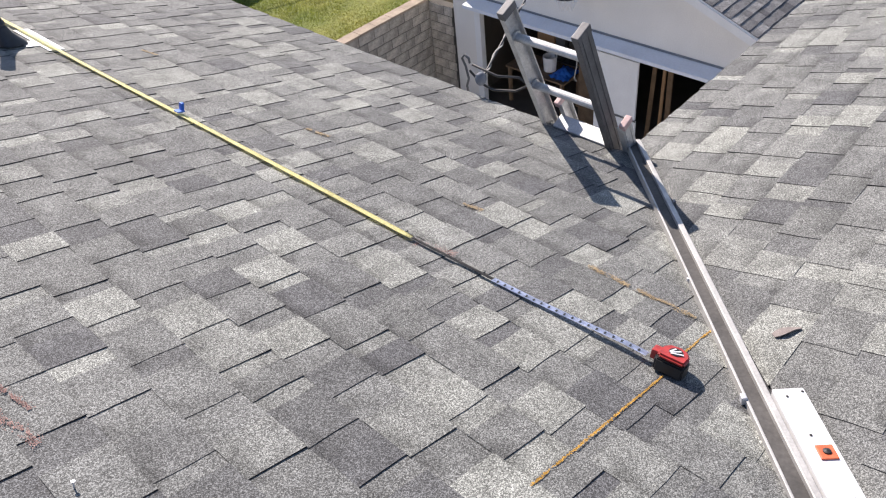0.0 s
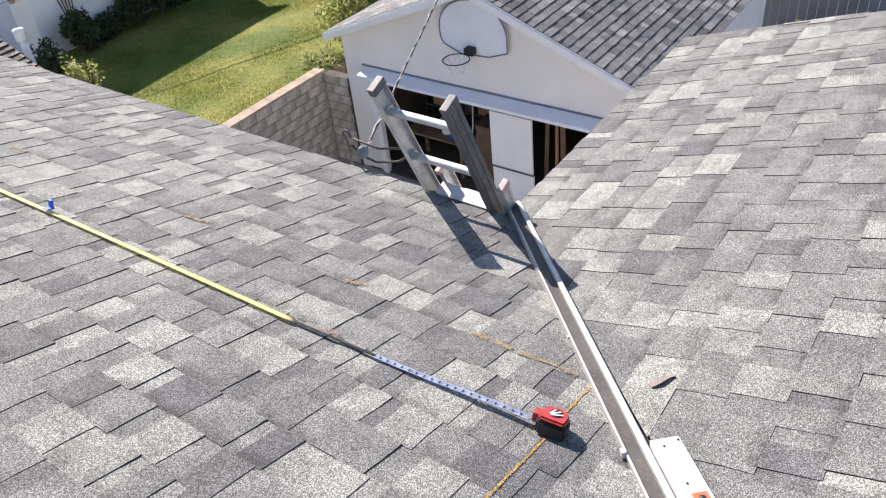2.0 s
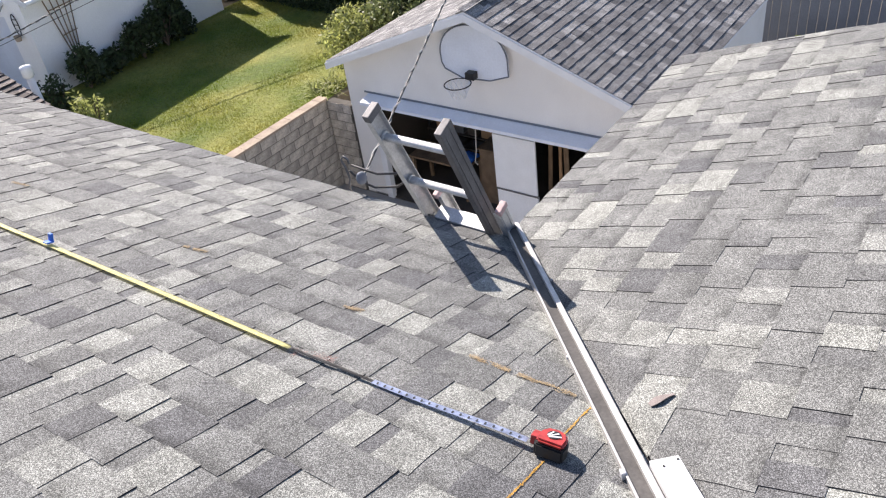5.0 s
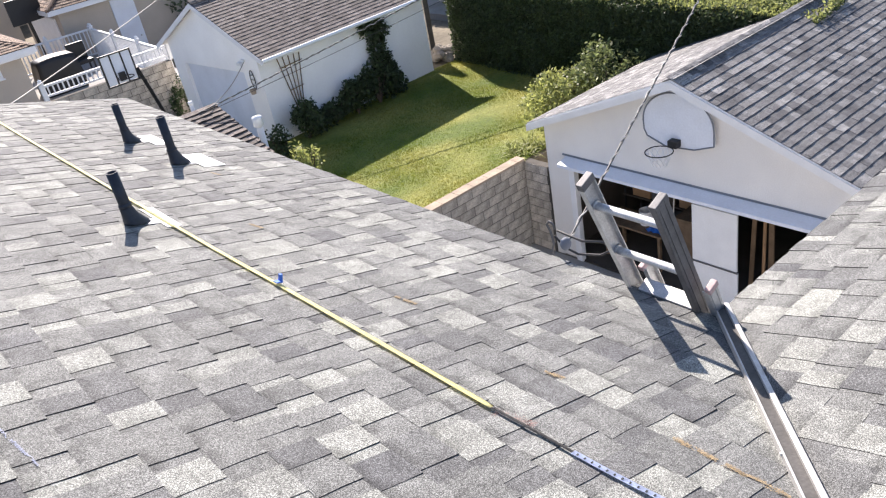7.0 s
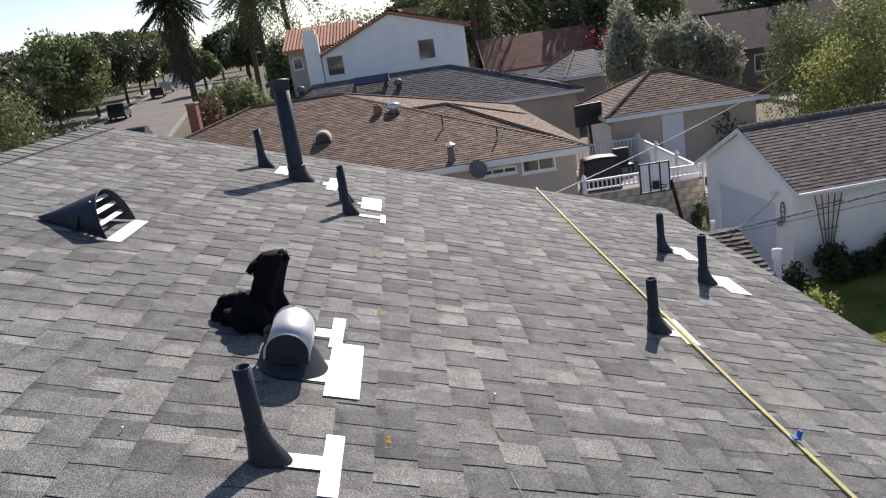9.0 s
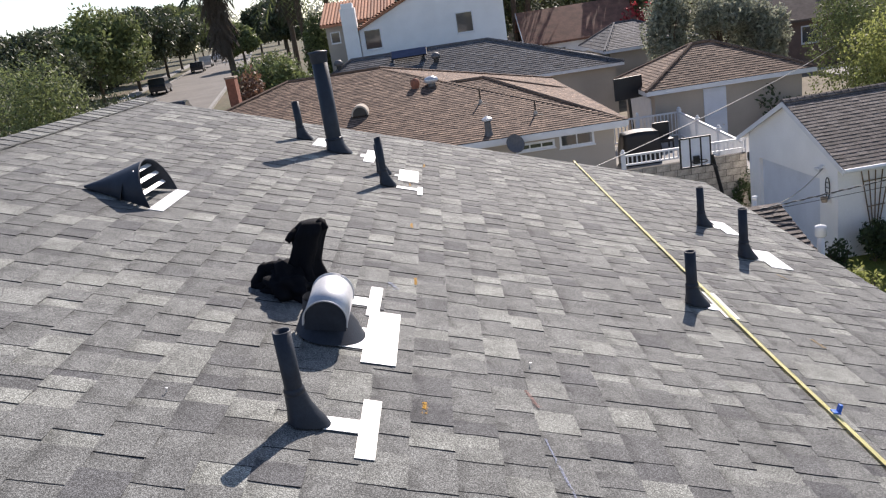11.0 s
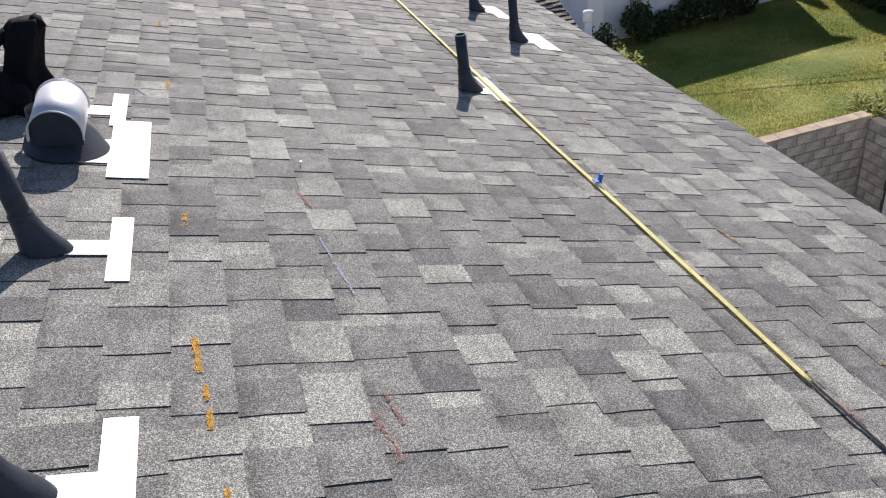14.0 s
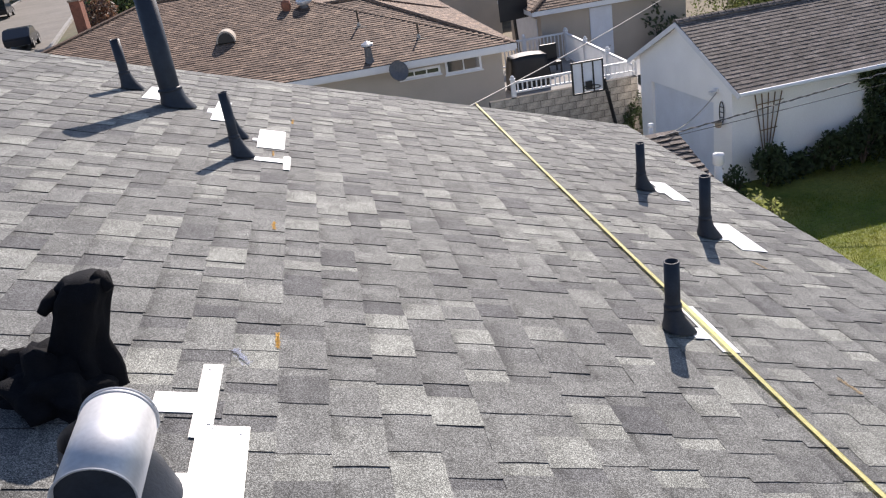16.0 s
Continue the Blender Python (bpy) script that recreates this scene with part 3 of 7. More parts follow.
def plate(parent, x0, x1, y0, y1, h=0.0, name="flashing_plate", mat=None, skew=0.0):
    """A sheet-metal strip lying on the west plane, given by its stretch down the slope and along the eave."""
    bm = bmesh.new()
    a = TH + h
    q = [(x0, y0, a), (x1, y0 - skew, a), (x1, y1 - skew, a), (x0, y1, a)]
    top = [bm.verts.new(P1(*p)) for p in q]
    bot = [bm.verts.new(P1(p[0], p[1], p[2] - 0.0025)) for p in q]
    bm.faces.new(top)
    for i in range(4):
        bm.faces.new((top[i], bot[i], bot[(i + 1) % 4], top[(i + 1) % 4]))
    ob = part(name, bm, mat or M_PLATE, None, "bright white sheet-metal strip")
    ob.parent = parent
    ob.matrix_parent_inverse = parent.matrix_basis.inverted()
    return ob


def vent_pipe(x, y, height, r, plates, cap=False, flare=1.0, label="slate-blue painted plumbing vent pipe with flared lead boot"):
    base = P1(x, y, 0.0)
    t = thing("vent_pipe", label, "vent pipe", Matrix.Translation(base), group="plumbing vents on the roof")
    # plumb pipe with a wall and an open mouth
    part("pipe", lathe([(r * 1.04, 0.02), (r, 0.14), (r, height), (r * 0.82, height), (r * 0.8, height - 0.1), (0.001, height - 0.1)], 28), M_DARKBLUE, t, smooth=True)
    # boot: round at the pipe, long oval on the roof, drawn out down the slope
    bm = bmesh.new()
    n, rings = 32, []
    f = flare
    g = min(1.0, 0.034 / r)
    for k, (hh, up_s, down_s, side_s) in enumerate(((0.105, 1.1, 1.1, 1.1), (0.098, 1.16, 1.2, 1.16), (0.07, 1.18, 1.6, 1.25), (0.04, 1.22, 2.3, 1.5), (0.014, 1.32, 2.95, 1.8), (0.0, 1.38, 3.2, 1.9))):
        ring = []
        for i in range(n):
            a = 2 * math.pi * i / n
            c = math.cos(a)
            px = r * c * (1 + ((down_s if c > 0 else up_s) - 1) * (g if k > 1 else 1))
            py = r * math.sin(a) * (1 + (side_s - 1) * g)
            pz = hh * (0.8 + 0.2 * f) - SLOPE * px * (1 if k > 1 else 0.35) + (0.012 if k > 3 else 0.01)
            ring.append(bm.verts.new((px, py, pz)))
        rings.append(ring)
    for a, b in zip(rings, rings[1:]):
        for i in range(n):
            bm.faces.new((a[i], a[(i + 1) % n], b[(i + 1) % n], b[i]))
    part("boot", bm, M_DARKBLUE, t, smooth=True)
    part("collar", lathe([(r * 1.02, 0.104), (r * 1.18, 0.106), (r * 1.17, 0.120), (r * 1.02, 0.126)], 28), M_DARKBLUE, t, smooth=True)
    if cap:
        c = height
        part("cap", lathe([(r * 0.98, c - 0.085), (r * 1.1, c - 0.07), (r * 1.14, c - 0.012), (r * 1.26, c), (r * 1.26, c + 0.010), (0.001, c + 0.022)], 28), M_DARKBLUE, t, smooth=True)
    for p in plates:
        plate(t, *p)
    return t


vent_pipe(-3.115, -0.15, 0.29, 0.029, [(-3.05, -2.94, -0.165, -0.10), (-2.965, -2.90, -0.31, 0.05, 0.001)], label="slate-blue vent pipe with a chipped rim and flared boot")
vent_pipe(-3.165, 0.76, 0.31, 0.028, [(-3.10, -2.98, 0.73, 0.81), (-2.995, -2.938, 0.59, 0.95, 0.001)])
vent_pipe(-3.10, 4.33, 0.36, 0.027, [(-3.02, -2.86, 4.27, 4.34), (-2.87, -2.835, 4.14, 4.40, 0.001)], label="slate-blue vent pipe with a banded top")
vent_pipe(-3.15, 4.74, 0.24, 0.026, [(-3.05, -2.99, 4.70, 4.75), (-3.02, -2.87, 4.55, 4.98, 0.001)], label="short slate-blue vent pipe beside white flashing")
vent_pipe(-3.565, 5.40, 0.84, 0.066, [(-3.36, -3.30, 5.30, 5.42), (-3.32, -3.235, 5.10, 5.66, 0.001)], cap=True, label="tall thick slate-blue flue pipe with a wide cap")
vent_pipe(-3.905, 5.78, 0.34, 0.033, [(-3.78, -3.70, 5.66, 5.74), (-3.78, -3.67, 5.5, 5.9, 0.001)])
vent_pipe(-0.725, 4.52, 0.312, 0.028, [(-0.64, -0.56, 4.47, 4.58), (-0.60, -0.49, 4.33, 4.72, 0.001)], flare=0.6)
vent_pipe(-0.71, 3.685, 0.35, 0.030, [(-0.65, -0.57, 3.64, 3.76), (-0.60, -0.455, 3.50, 3.92, 0.001)], flare=0.6)
vent_pipe(-1.43, 2.49, 0.30, 0.029, [(-1.37, -1.26, 2.43, 2.52), (-1.315, -1.245, 2.33, 2.72, 0.001)], flare=0.3)


def hood_vent():
    """A half-round galvanised hood leaning with the roof on a flared slate-painted boot; its mouth looks along the eave."""
    cx, cy, r, half = -3.178, 1.545, 0.083, 0.128
    base = P1(cx, cy)
    t = thing("hood_vent", "half-round galvanised exhaust hood on a slate-blue boot", "roof vent", Matrix.Translation(base))
    lean = pose(0.010, -0.078, 0, 0, 12, 0) @ pose(0, 0, 0.115, 5.5, 0, 0)

    def arch(rad, drop, n=24):
        return [(-rad, -drop)] + [(-rad * math.cos(math.pi * i / n), rad * math.sin(math.pi * i / n)) for i in range(n + 1)] + [(rad, -drop)]

    def put(name, bm, mat, label="", smooth=False):
        bmesh.ops.transform(bm, matrix=lean, verts=bm.verts)
        return part(name, bm, mat, t, label, smooth)
    # hood shell with thickness; the mouth edge is cut back towards its foot
    bm = bmesh.new()
    o, q = arch(r, 0.022), arch(r - 0.003, 0.022)
    vo = [[bm.verts.new((a, y, b)) for a, b in o] for y in (-half, half)]
    vi = [[bm.verts.new((a, y, b)) for a, b in q] for y in (-half, half)]
    for i in range(len(o) - 1):
        bm.faces.new((vo[0][i], vo[0][i + 1], vo[1][i + 1], vo[1][i]))
        bm.faces.new((vi[0][i], vi[1][i], vi[1][i + 1], vi[0][i + 1]))
        bm.faces.new((vo[0][i], vi[0][i], vi[0][i + 1], vo[0][i + 1]))
        bm.faces.new((vo[1][i], vo[1][i + 1], vi[1][i + 1], vi[1][i]))
    put("hood", bm, M_GALV, "bare galvanised steel hood", True)
    for y in (-half, half - 0.012, half):
        put("rim", tube([(a, y, b) for a, b in arch(r + 0.0008, 0.022)], 0.0022, 6), M_GALV)
    put("throat", prism(arch(r - 0.0035, 0.05), 1, -half + 0.02, -half + 0.026), M_DARKBLUE, "slate-blue painted end panel")
    put("end_panel", prism(arch(r - 0.0035, 0.022), 1, half - 0.016, half - 0.010), M_GALV)
    # boot: as wide as the hood above, drawn out down the slope on the shingles
    bm = bmesh.new()
    n, rings = 40, []
    for k, (rx, ry, hh) in enumerate(((0.080, 0.09, 0.125), (0.088, 0.106, 0.07), (0.098, 0.115, 0.045), (0.110, 0.13, 0.015), (0.118, 0.14, 0.0))):
        ring = []
        for i in range(n):
            a = 2 * math.pi * i / n
            px = rx * math.cos(a) * (1.22 if math.cos(a) > 0 and k > 1 else 1) + 0.008
            ring.append(bm.verts.new((px, ry * math.sin(a) - (0.02, 0.035, 0.05, 0.065, 0.072)[k], hh - SLOPE * px * (1 if k > 1 else 0.6) + 0.012)))
        rings.append(ring)
    for a, b in zip(rings, rings[1:]):
        for i in range(n):
            bm.faces.new((a[i], a[(i + 1) % n], b[(i + 1) % n], b[i]))
    part("boot", bm, M_DARKBLUE, t, smooth=True)
    for p in ((-3.06, -2.985, 1.43, 1.56), (-3.15, -3.035, 1.81, 1.905), (-3.046, -2.994, 1.70, 2.058, 0.001), (-3.03, -2.905, 1.235, 1.75, 0.002), (-3.12, -3.0, 1.352, 1.44, 0.001)):
        plate(t, *p)
    for x, y in ((-3.005, 1.76), (-3.025, 2.03), (-2.925, 1.72), (-2.92, 1.235), (-2.99, 1.74)):
        part("plate_nail", lathe([(0.001, 0.0), (0.006, 0.0), (0.005, 0.002), (0.001, 0.0025)], 10, m=Matrix.Translation(-base) @ roof1(x, y, TH + 0.002)), M_GALV, t)


hood_vent()


def louver_vent():
    """A half-cone dormer vent: slate hood, laid-back arched mouth down the slope with white slats."""
    x0, x1, yc, w, h, back = -4.70, -4.27, 3.065, 0.245, 0.208, 0.125
    t = thing("dormer_vent", "slate-blue half-cone dormer vent with white louvre slats", "roof vent", roof1(x1, yc, 0.012))
    n = 24
    bm = bmesh.new()
    outer = [(-w * math.cos(math.pi * i / n), h * math.sin(math.pi * i / n) ** 0.9 if 0 < i < n else 0.0) for i in range(n + 1)]
    Lc = (x1 - x0) / COS
    rows = []
    for xx, s in ((0.0, 1.0), (-0.07, 0.86), (-0.15, 0.68), (-0.25, 0.46), (-0.34, 0.26), (-Lc, 0.05)):
        rows.append([bm.verts.new((xx - back * (b / h) * s, a * s, b * s)) for a, b in outer])
    for a, b in zip(rows, rows[1:]):
        for i in range(n):
            bm.faces.new((a[i], a[i + 1], b[i + 1], b[i]))
    part("hood", bm, M_DARKBLUE, t, smooth=True)
    part("rim", tube([(-back * (b / h), a, b + 0.001) for a, b in outer], 0.005, 6), M_DARKBLUE, t)
    for zz, half in ((0.045, 0.20), (0.10, 0.172), (0.15, 0.125)):
        bm = box(-0.034, -0.010, -half, half, -0.002, 0.002, m=Matrix.Translation((-0.022 - back * zz / h, 0, zz)) @ pose(0, 0, 0, 0, 26, 0))
        part("slat", bm, M_PLATE, t, "white louvre slat")
    part("throat", prism([(a * 0.72, b * 0.72) for a, b in outer], 0, -0.19, -0.185), M_DARK, t)
    plate(t, -4.28, -4.20, 2.82, 3.33)


louver_vent()


def draped_cloth():
    """A black garment pulled over a short pipe, its hem bunched on the shingles."""
    base = P1(-3.255, 1.93)
    t = thing("draped_cloth", "black cloth garment draped over a vent pipe", "garment", Matrix.Translation(base))
    n, m = 44, 26
    bm = bmesh.new()
    rows = []
    for j in range(m + 1):
        f = j / m
        z = 0.312 * (1 - f) ** 0.95
        rad = 0.086 - 0.012 * math.sin(3.0 * f)
        row = []
        for i in range(n):
            a = 2 * math.pi * i / n
            fold = 0.016 * math.sin(5 * a + 2 * f) * (0.3 + f) + 0.018 * noise.noise((3 * math.cos(a), 3 * math.sin(a), f * 3.5))
            rr = (rad + fold) * (0.62 + 0.38 * min(1, f * 7)) * (1 - 0.16 * math.sin(math.pi * min(1, f * 1.2)))
            x = rr * math.cos(a) * 1.0 + 0.024 - 0.075 * min(1, f * 1.6)
            y = rr * math.sin(a) * 0.85
            row.append(bm.verts.new((x, y, max(z + 0.012 * noise.noise((4 * x, 4 * y, 9)), 0) - (SLOPE * x if f > 0.8 else 0) + 0.016)))
        rows.append(row)
    for a, b in zip(rows, rows[1:]):
        for i in range(n):
            bm.faces.new((a[i], a[(i + 1) % n], b[(i + 1) % n], b[i]))
    bm.faces.new(rows[0][::-1])
    part("body", bm, M_BLACK, t, smooth=True)
    # two loose corners at the top and the bunched heap beside it
    for s, zz, ln in ((-1, 0.27, 0.034), (1, 0.30, 0.016)):
        part("corner", tube([(s * 0.05, 0, zz + 0.02), (s * (0.06 + ln * 0.6), -0.012, zz + 0.004), (s * (0.065 + ln), -0.02, zz - 0.014)], 0.024, 10, r_end=0.013), M_BLACK, t, smooth=True)
    bm = bmesh.new()
    bmesh.ops.create_icosphere(bm, subdivisions=4, radius=1)
    for v in bm.verts:
        d = 0.95 + 0.4 * noise.noise(v.co * 2.3) + 0.16 * noise.noise(v.co * 6)
        x, y, z = v.co.x * 0.125 * d - 0.11, v.co.y * 0.14 * d - 0.055, max(v.co.z, -0.2) * 0.115 * d
        v.co = (x, y, z + 0.02 - SLOPE * x)
    part("bunched_hem", bm, M_BLACK, t, smooth=True)
    loop = []
    for i in range(25):
        a = i * math.pi * 1.7 / 24 - 0.7
        k = 1 + 0.35 * noise.noise((a * 1.7, 3, 1))
        loop.append((-0.195 + 0.058 * k * math.cos(a), -0.06 + 0.03 * math.sin(a), 0.105 + 0.050 * k * math.sin(a)))
    bm = tube(loop, 0.021, 12, r_end=0.028)
    for q in bm.verts:
        q.co += Vector((0.5, 0.5, 0.8)) * 0.026 * noise.noise(q.co * 24)
    part("sleeve", bm, M_BLACK, t, smooth=True)


draped_cloth()


# ---- tape measure ----
def tape_measure():
    t = thing("tape_measure", "red and black tape measure with its yellow blade pulled out", "tape measure")
    m = roof1(-1.192, -0.866, 0.008) @ pose(0, 0, 0, 0, 0, 6) @ Matrix.Scale(1.08, 4)
    bm = bmesh.new()
    prof = [(-0.036, 0), (0.034, 0), (0.040, 0.012), (0.040, 0.046), (0.026, 0.066), (-0.004, 0.072), (-0.026, 0.062), (-0.038, 0.038)]
    # case lies on its side: outline in the roof plane, thickness upwards
    prism([(b - 0.036, a) for a, b in prof], 2, 0.0, 0.034, bm)
    bmesh.ops.bevel(bm, geom=list(bm.edges), offset=0.004, segments=2, affect="EDGES")
    bmesh.ops.transform(bm, matrix=m, verts=bm.verts)
    part("case", bm, M_DARK, t, "black rubber case side")
    bm = prism([(b * 0.9 - 0.033, a * 0.92) for a, b in prof], 2, 0.0342, 0.047)
    bmesh.ops.bevel(bm, geom=list(bm.edges), offset=0.005, segments=2, affect="EDGES")
    bmesh.ops.transform(bm, matrix=m, verts=bm.verts)
    part("cover", bm, M_RED, t, "scuffed red cover")
    bm = bmesh.new()
    lathe([(0.001, 0.0472), (0.015, 0.0472), (0.017, 0.048), (0.015, 0.0488), (0.001, 0.049)], 20, bm, m)
    part("badge", bm, M_DARK, t)
    bm = bmesh.new()
    for k in range(3):
        box(-0.012 + 0.009 * k, -0.008 + 0.009 * k, -0.016 + 0.004 * k, 0.014, 0.049, 0.0505, bm=bm, m=m @ pose(0, 0, 0, 0, 0, 25 + 22 * k))
    part("clip", bm, M_PLATE, t, "scratched pale clip")
    part("nozzle", box(-0.014, 0.014, 0.034, 0.054, 0.012, 0.038, 0.004, m=m), M_RED, t)

    def blade(name, y0, y1, mat, label, n):
        bm = bmesh.new()
        rows = []
        for i in range(n + 1):
            y = y0 + (y1 - y0) * i / n
            x = float(np.interp(y, (-0.81, -0.02, 1.34, 2.3, 6.8), (-1.205, -1.238, -1.262, -1.288, -1.322)))
            lift = 0.0125 + 0.0075 * math.exp(-((y - 2.5) / 0.45) ** 2) + 0.0015 * math.sin(2.2 * y) + 0.012 * math.exp(-((y + 0.75) / 0.2) ** 2)
            if y > RAKE_Y - 0.02:
                lift = 0.02
            tw = 0.25 + 0.1 * math.sin(1.3 * y)
            row = []
            for k in range(5):
                s = (k - 2) / 2
                row.append(bm.verts.new(P1(x + 0.0105 * s * (0.6 if mat is M_DARK else 1.0), y, lift + 0.0014 * s * s + 0.0105 * s * tw * 0.12)))
            rows.append(row)
        for a, b in zip(rows, rows[1:]):
            for k in range(4):
                bm.faces.new((a[k], b[k], b[k + 1], a[k + 1]))
        ext = bmesh.ops.solidify(bm, geom=list(bm.faces), thickness=0.0004)
        return part(name, bm, mat, t, label, smooth=True)
    b = blade("blade", 0.02, RAKE_Y + 0.06, M_YELLOW, "yellow steel blade", 160)
    # black stretch: shadow along the edge-on blade is put into its colour
    blade("blade", -0.30, 0.02, M_DARK, "dark stretch of blade, shadow put into its colour", 14)
    c = blade("blade", -0.80, -0.30, M_BLUETAPE, "bluish white blade with dark ticks", 30)
    bm = bmesh.new()
    for i in range(19):
        y = -0.78 + i * 0.0254
        x = float(np.interp(y, (-0.81, -0.02, 1.34, 2.3, 6.8), (-1.205, -1.238, -1.262, -1.288, -1.322)))
        lift = 0.0125 + 0.0075 * math.exp(-((y - 2.5) / 0.45) ** 2) + 0.0015 * math.sin(2.2 * y) + 0.012 * math.exp(-((y + 0.75) / 0.2) ** 2)
        p = [P1(x + dx, y + dy, lift + 0.003 + dx * 0.3) for dx, dy in ((-0.006, 0), (0.002, 0), (0.002, 0.006), (-0.006, 0.006))]
        bm.faces.new([bm.verts.new(q) for q in p])
    part("tick_marks", bm, M_DARKBLUE, t)
    f = thing("marker_flag", "small blue plastic clip on the tape", "clip", roof1(-1.258, 1.31, 0.022))
    part("tab", box(-0.018, 0.014, -0.016, 0.016, 0.0, 0.006, 0.002), M_BLUE, f)
    part("stem", box(0.004, 0.016, -0.008, 0.012, 0.004, 0.035, 0.002), M_BLUE, f)


tape_measure()


# ---- crayon marks, leaf, nail ----
def crayon(x, y, length, width, mat, ang, label, seed, dense=2000):
    """A scuffed crayon stroke: flecks on the granules, one joined mark."""
    r = random.Random(seed)
    bm = bmesh.new()
    m = roof1(x, y, 0.0066) @ pose(0, 0, 0, 0, 0, ang)
    for k in range(int(length * dense * 2.6)):
        yy = r.uniform(-length / 2, length / 2)
        xx = r.gauss(0, width / 6.5) + 0.18 * width * noise.noise((yy * 14, seed, 0))
        if noise.noise((yy * 22, xx * 60, seed)) < -0.32:
            continue
        s = r.uniform(0.0004, 0.0011)
        bm.faces.new([bm.verts.new(m @ Vector((xx + a * s, yy + b * s * 2, 0))) for a, b in ((-1, -1), (1, -0.8), (0.9, 1), (-0.8, 0.9))])
    ob = part("crayon_mark", bm, mat)
    return tagged(ob, label, "crayon mark", "crayon marks on the shingles")


OC = "scuffed orange crayon stroke on grey shingle"
for i, (x, y, ln, w, a) in enumerate(((-2.80, 0.95, 0.10, 0.02, 4), (-2.85, 2.23, 0.13, 0.018, 4), (-2.89, 3.27, 0.12, 0.02, 3), (-2.785, 0.26, 0.17, 0.022, 4), (-2.77, 0.12, 0.07, 0.014, 2), (-2.765, 0.03, 0.08, 0.016, 3), (-2.74, -0.22, 0.12, 0.016, 3), (-0.92, 0.88, 0.15, 0.03, 10), (-0.91, 0.06, 0.10, 0.03, 5), (-0.921, -0.61, 0.46, 0.03, 1), (-0.94, 2.13, 0.14, 0.025, 10), (-2.93, 4.45, 0.12, 0.02, 2), (-2.83, 5.3, 0.15, 0.02, 2), (-0.62, 3.3, 0.12, 0.02, 20))):
    crayon(x, y, ln * 0.8, w * 1.3, M_ORANGECHALK if x < -2 else M_FAINTCHALK, a, OC, i)
for i, (x, y, ln, w, a) in enumerate(((-2.43, 1.12, 0.13, 0.02, 15), (-2.38, 0.03, 0.12, 0.02, 10), (-1.218, -0.064, 0.14, 0.05, 20), (-2.414, -0.06, 0.16, 0.03, 10))):
    crayon(x, y, ln, w * 1.3, M_REDCHALK, a, "faint red crayon stroke on grey shingle", 50 + i, 1100)
crayon(-2.40, 0.68, 0.33, 0.014, M_BLUECHALK, 8, "pale blue chalk streak on grey shingle", 80, 600)
crayon(-2.95, 2.12, 0.10, 0.05, M_BLUECHALK, 30, "pale blue paint smear beside the white flashing", 81)
# chalk line that crosses under the tape case
crayon(-1.03, -0.853, 0.24, 0.009, M_ORANGECHALK, 90, OC, 90, 800)
crayon(-1.50, -0.866, 0.56, 0.010, M_ORANGECHALK, 90, OC, 91, 800)

bm = bmesh.new()
rows = []
for i in range(9):
    f = i / 8
    w = 0.011 + 0.005 * math.sin(5 * f)
    rows.append([bm.verts.new((0.075 * f, y, 0.003 + 0.006 * math.sin(math.pi * f) + h)) for y, h in ((-w, 0.003), (w, 0.0), (w, -0.0025), (-w, 0.0005))])
for a, b in zip(rows, rows[1:]):
    for k in range(4):
        bm.faces.new((a[k], a[(k + 1) % 4], b[(k + 1) % 4], b[k]))
bm.faces.new(rows[0])
bm.faces.new(rows[-1][::-1])
leaf = part("dry_leaf", bm, M_SCRAP)
leaf.matrix_basis = Matrix.Translation(P2(-0.875, -1.0, 0.004)) @ pose(0, 0, 0, -17.15, 0, 0) @ pose(0, 0, 0, 0, 0, -42)
tagged(leaf, "curled grey scrap of shingle on the roof", "scrap")
for x, y in ((-2.405, 1.40), (-2.402, -0.288), (-3.584, 0.834)):
    nb = lathe([(0.001, 0.02), (0.0042, 0.02), (0.0042, 0.0222), (0.001, 0.0226)], 10, m=roof1(x, y, 0.0))
    tube([P1(x, y, 0.005), P1(x, y, 0.021)], 0.0016, 6, nb)
    tagged(part("nail", nb, M_GALV), "small bare steel nail in a shingle", "nail", "nails in the roof")


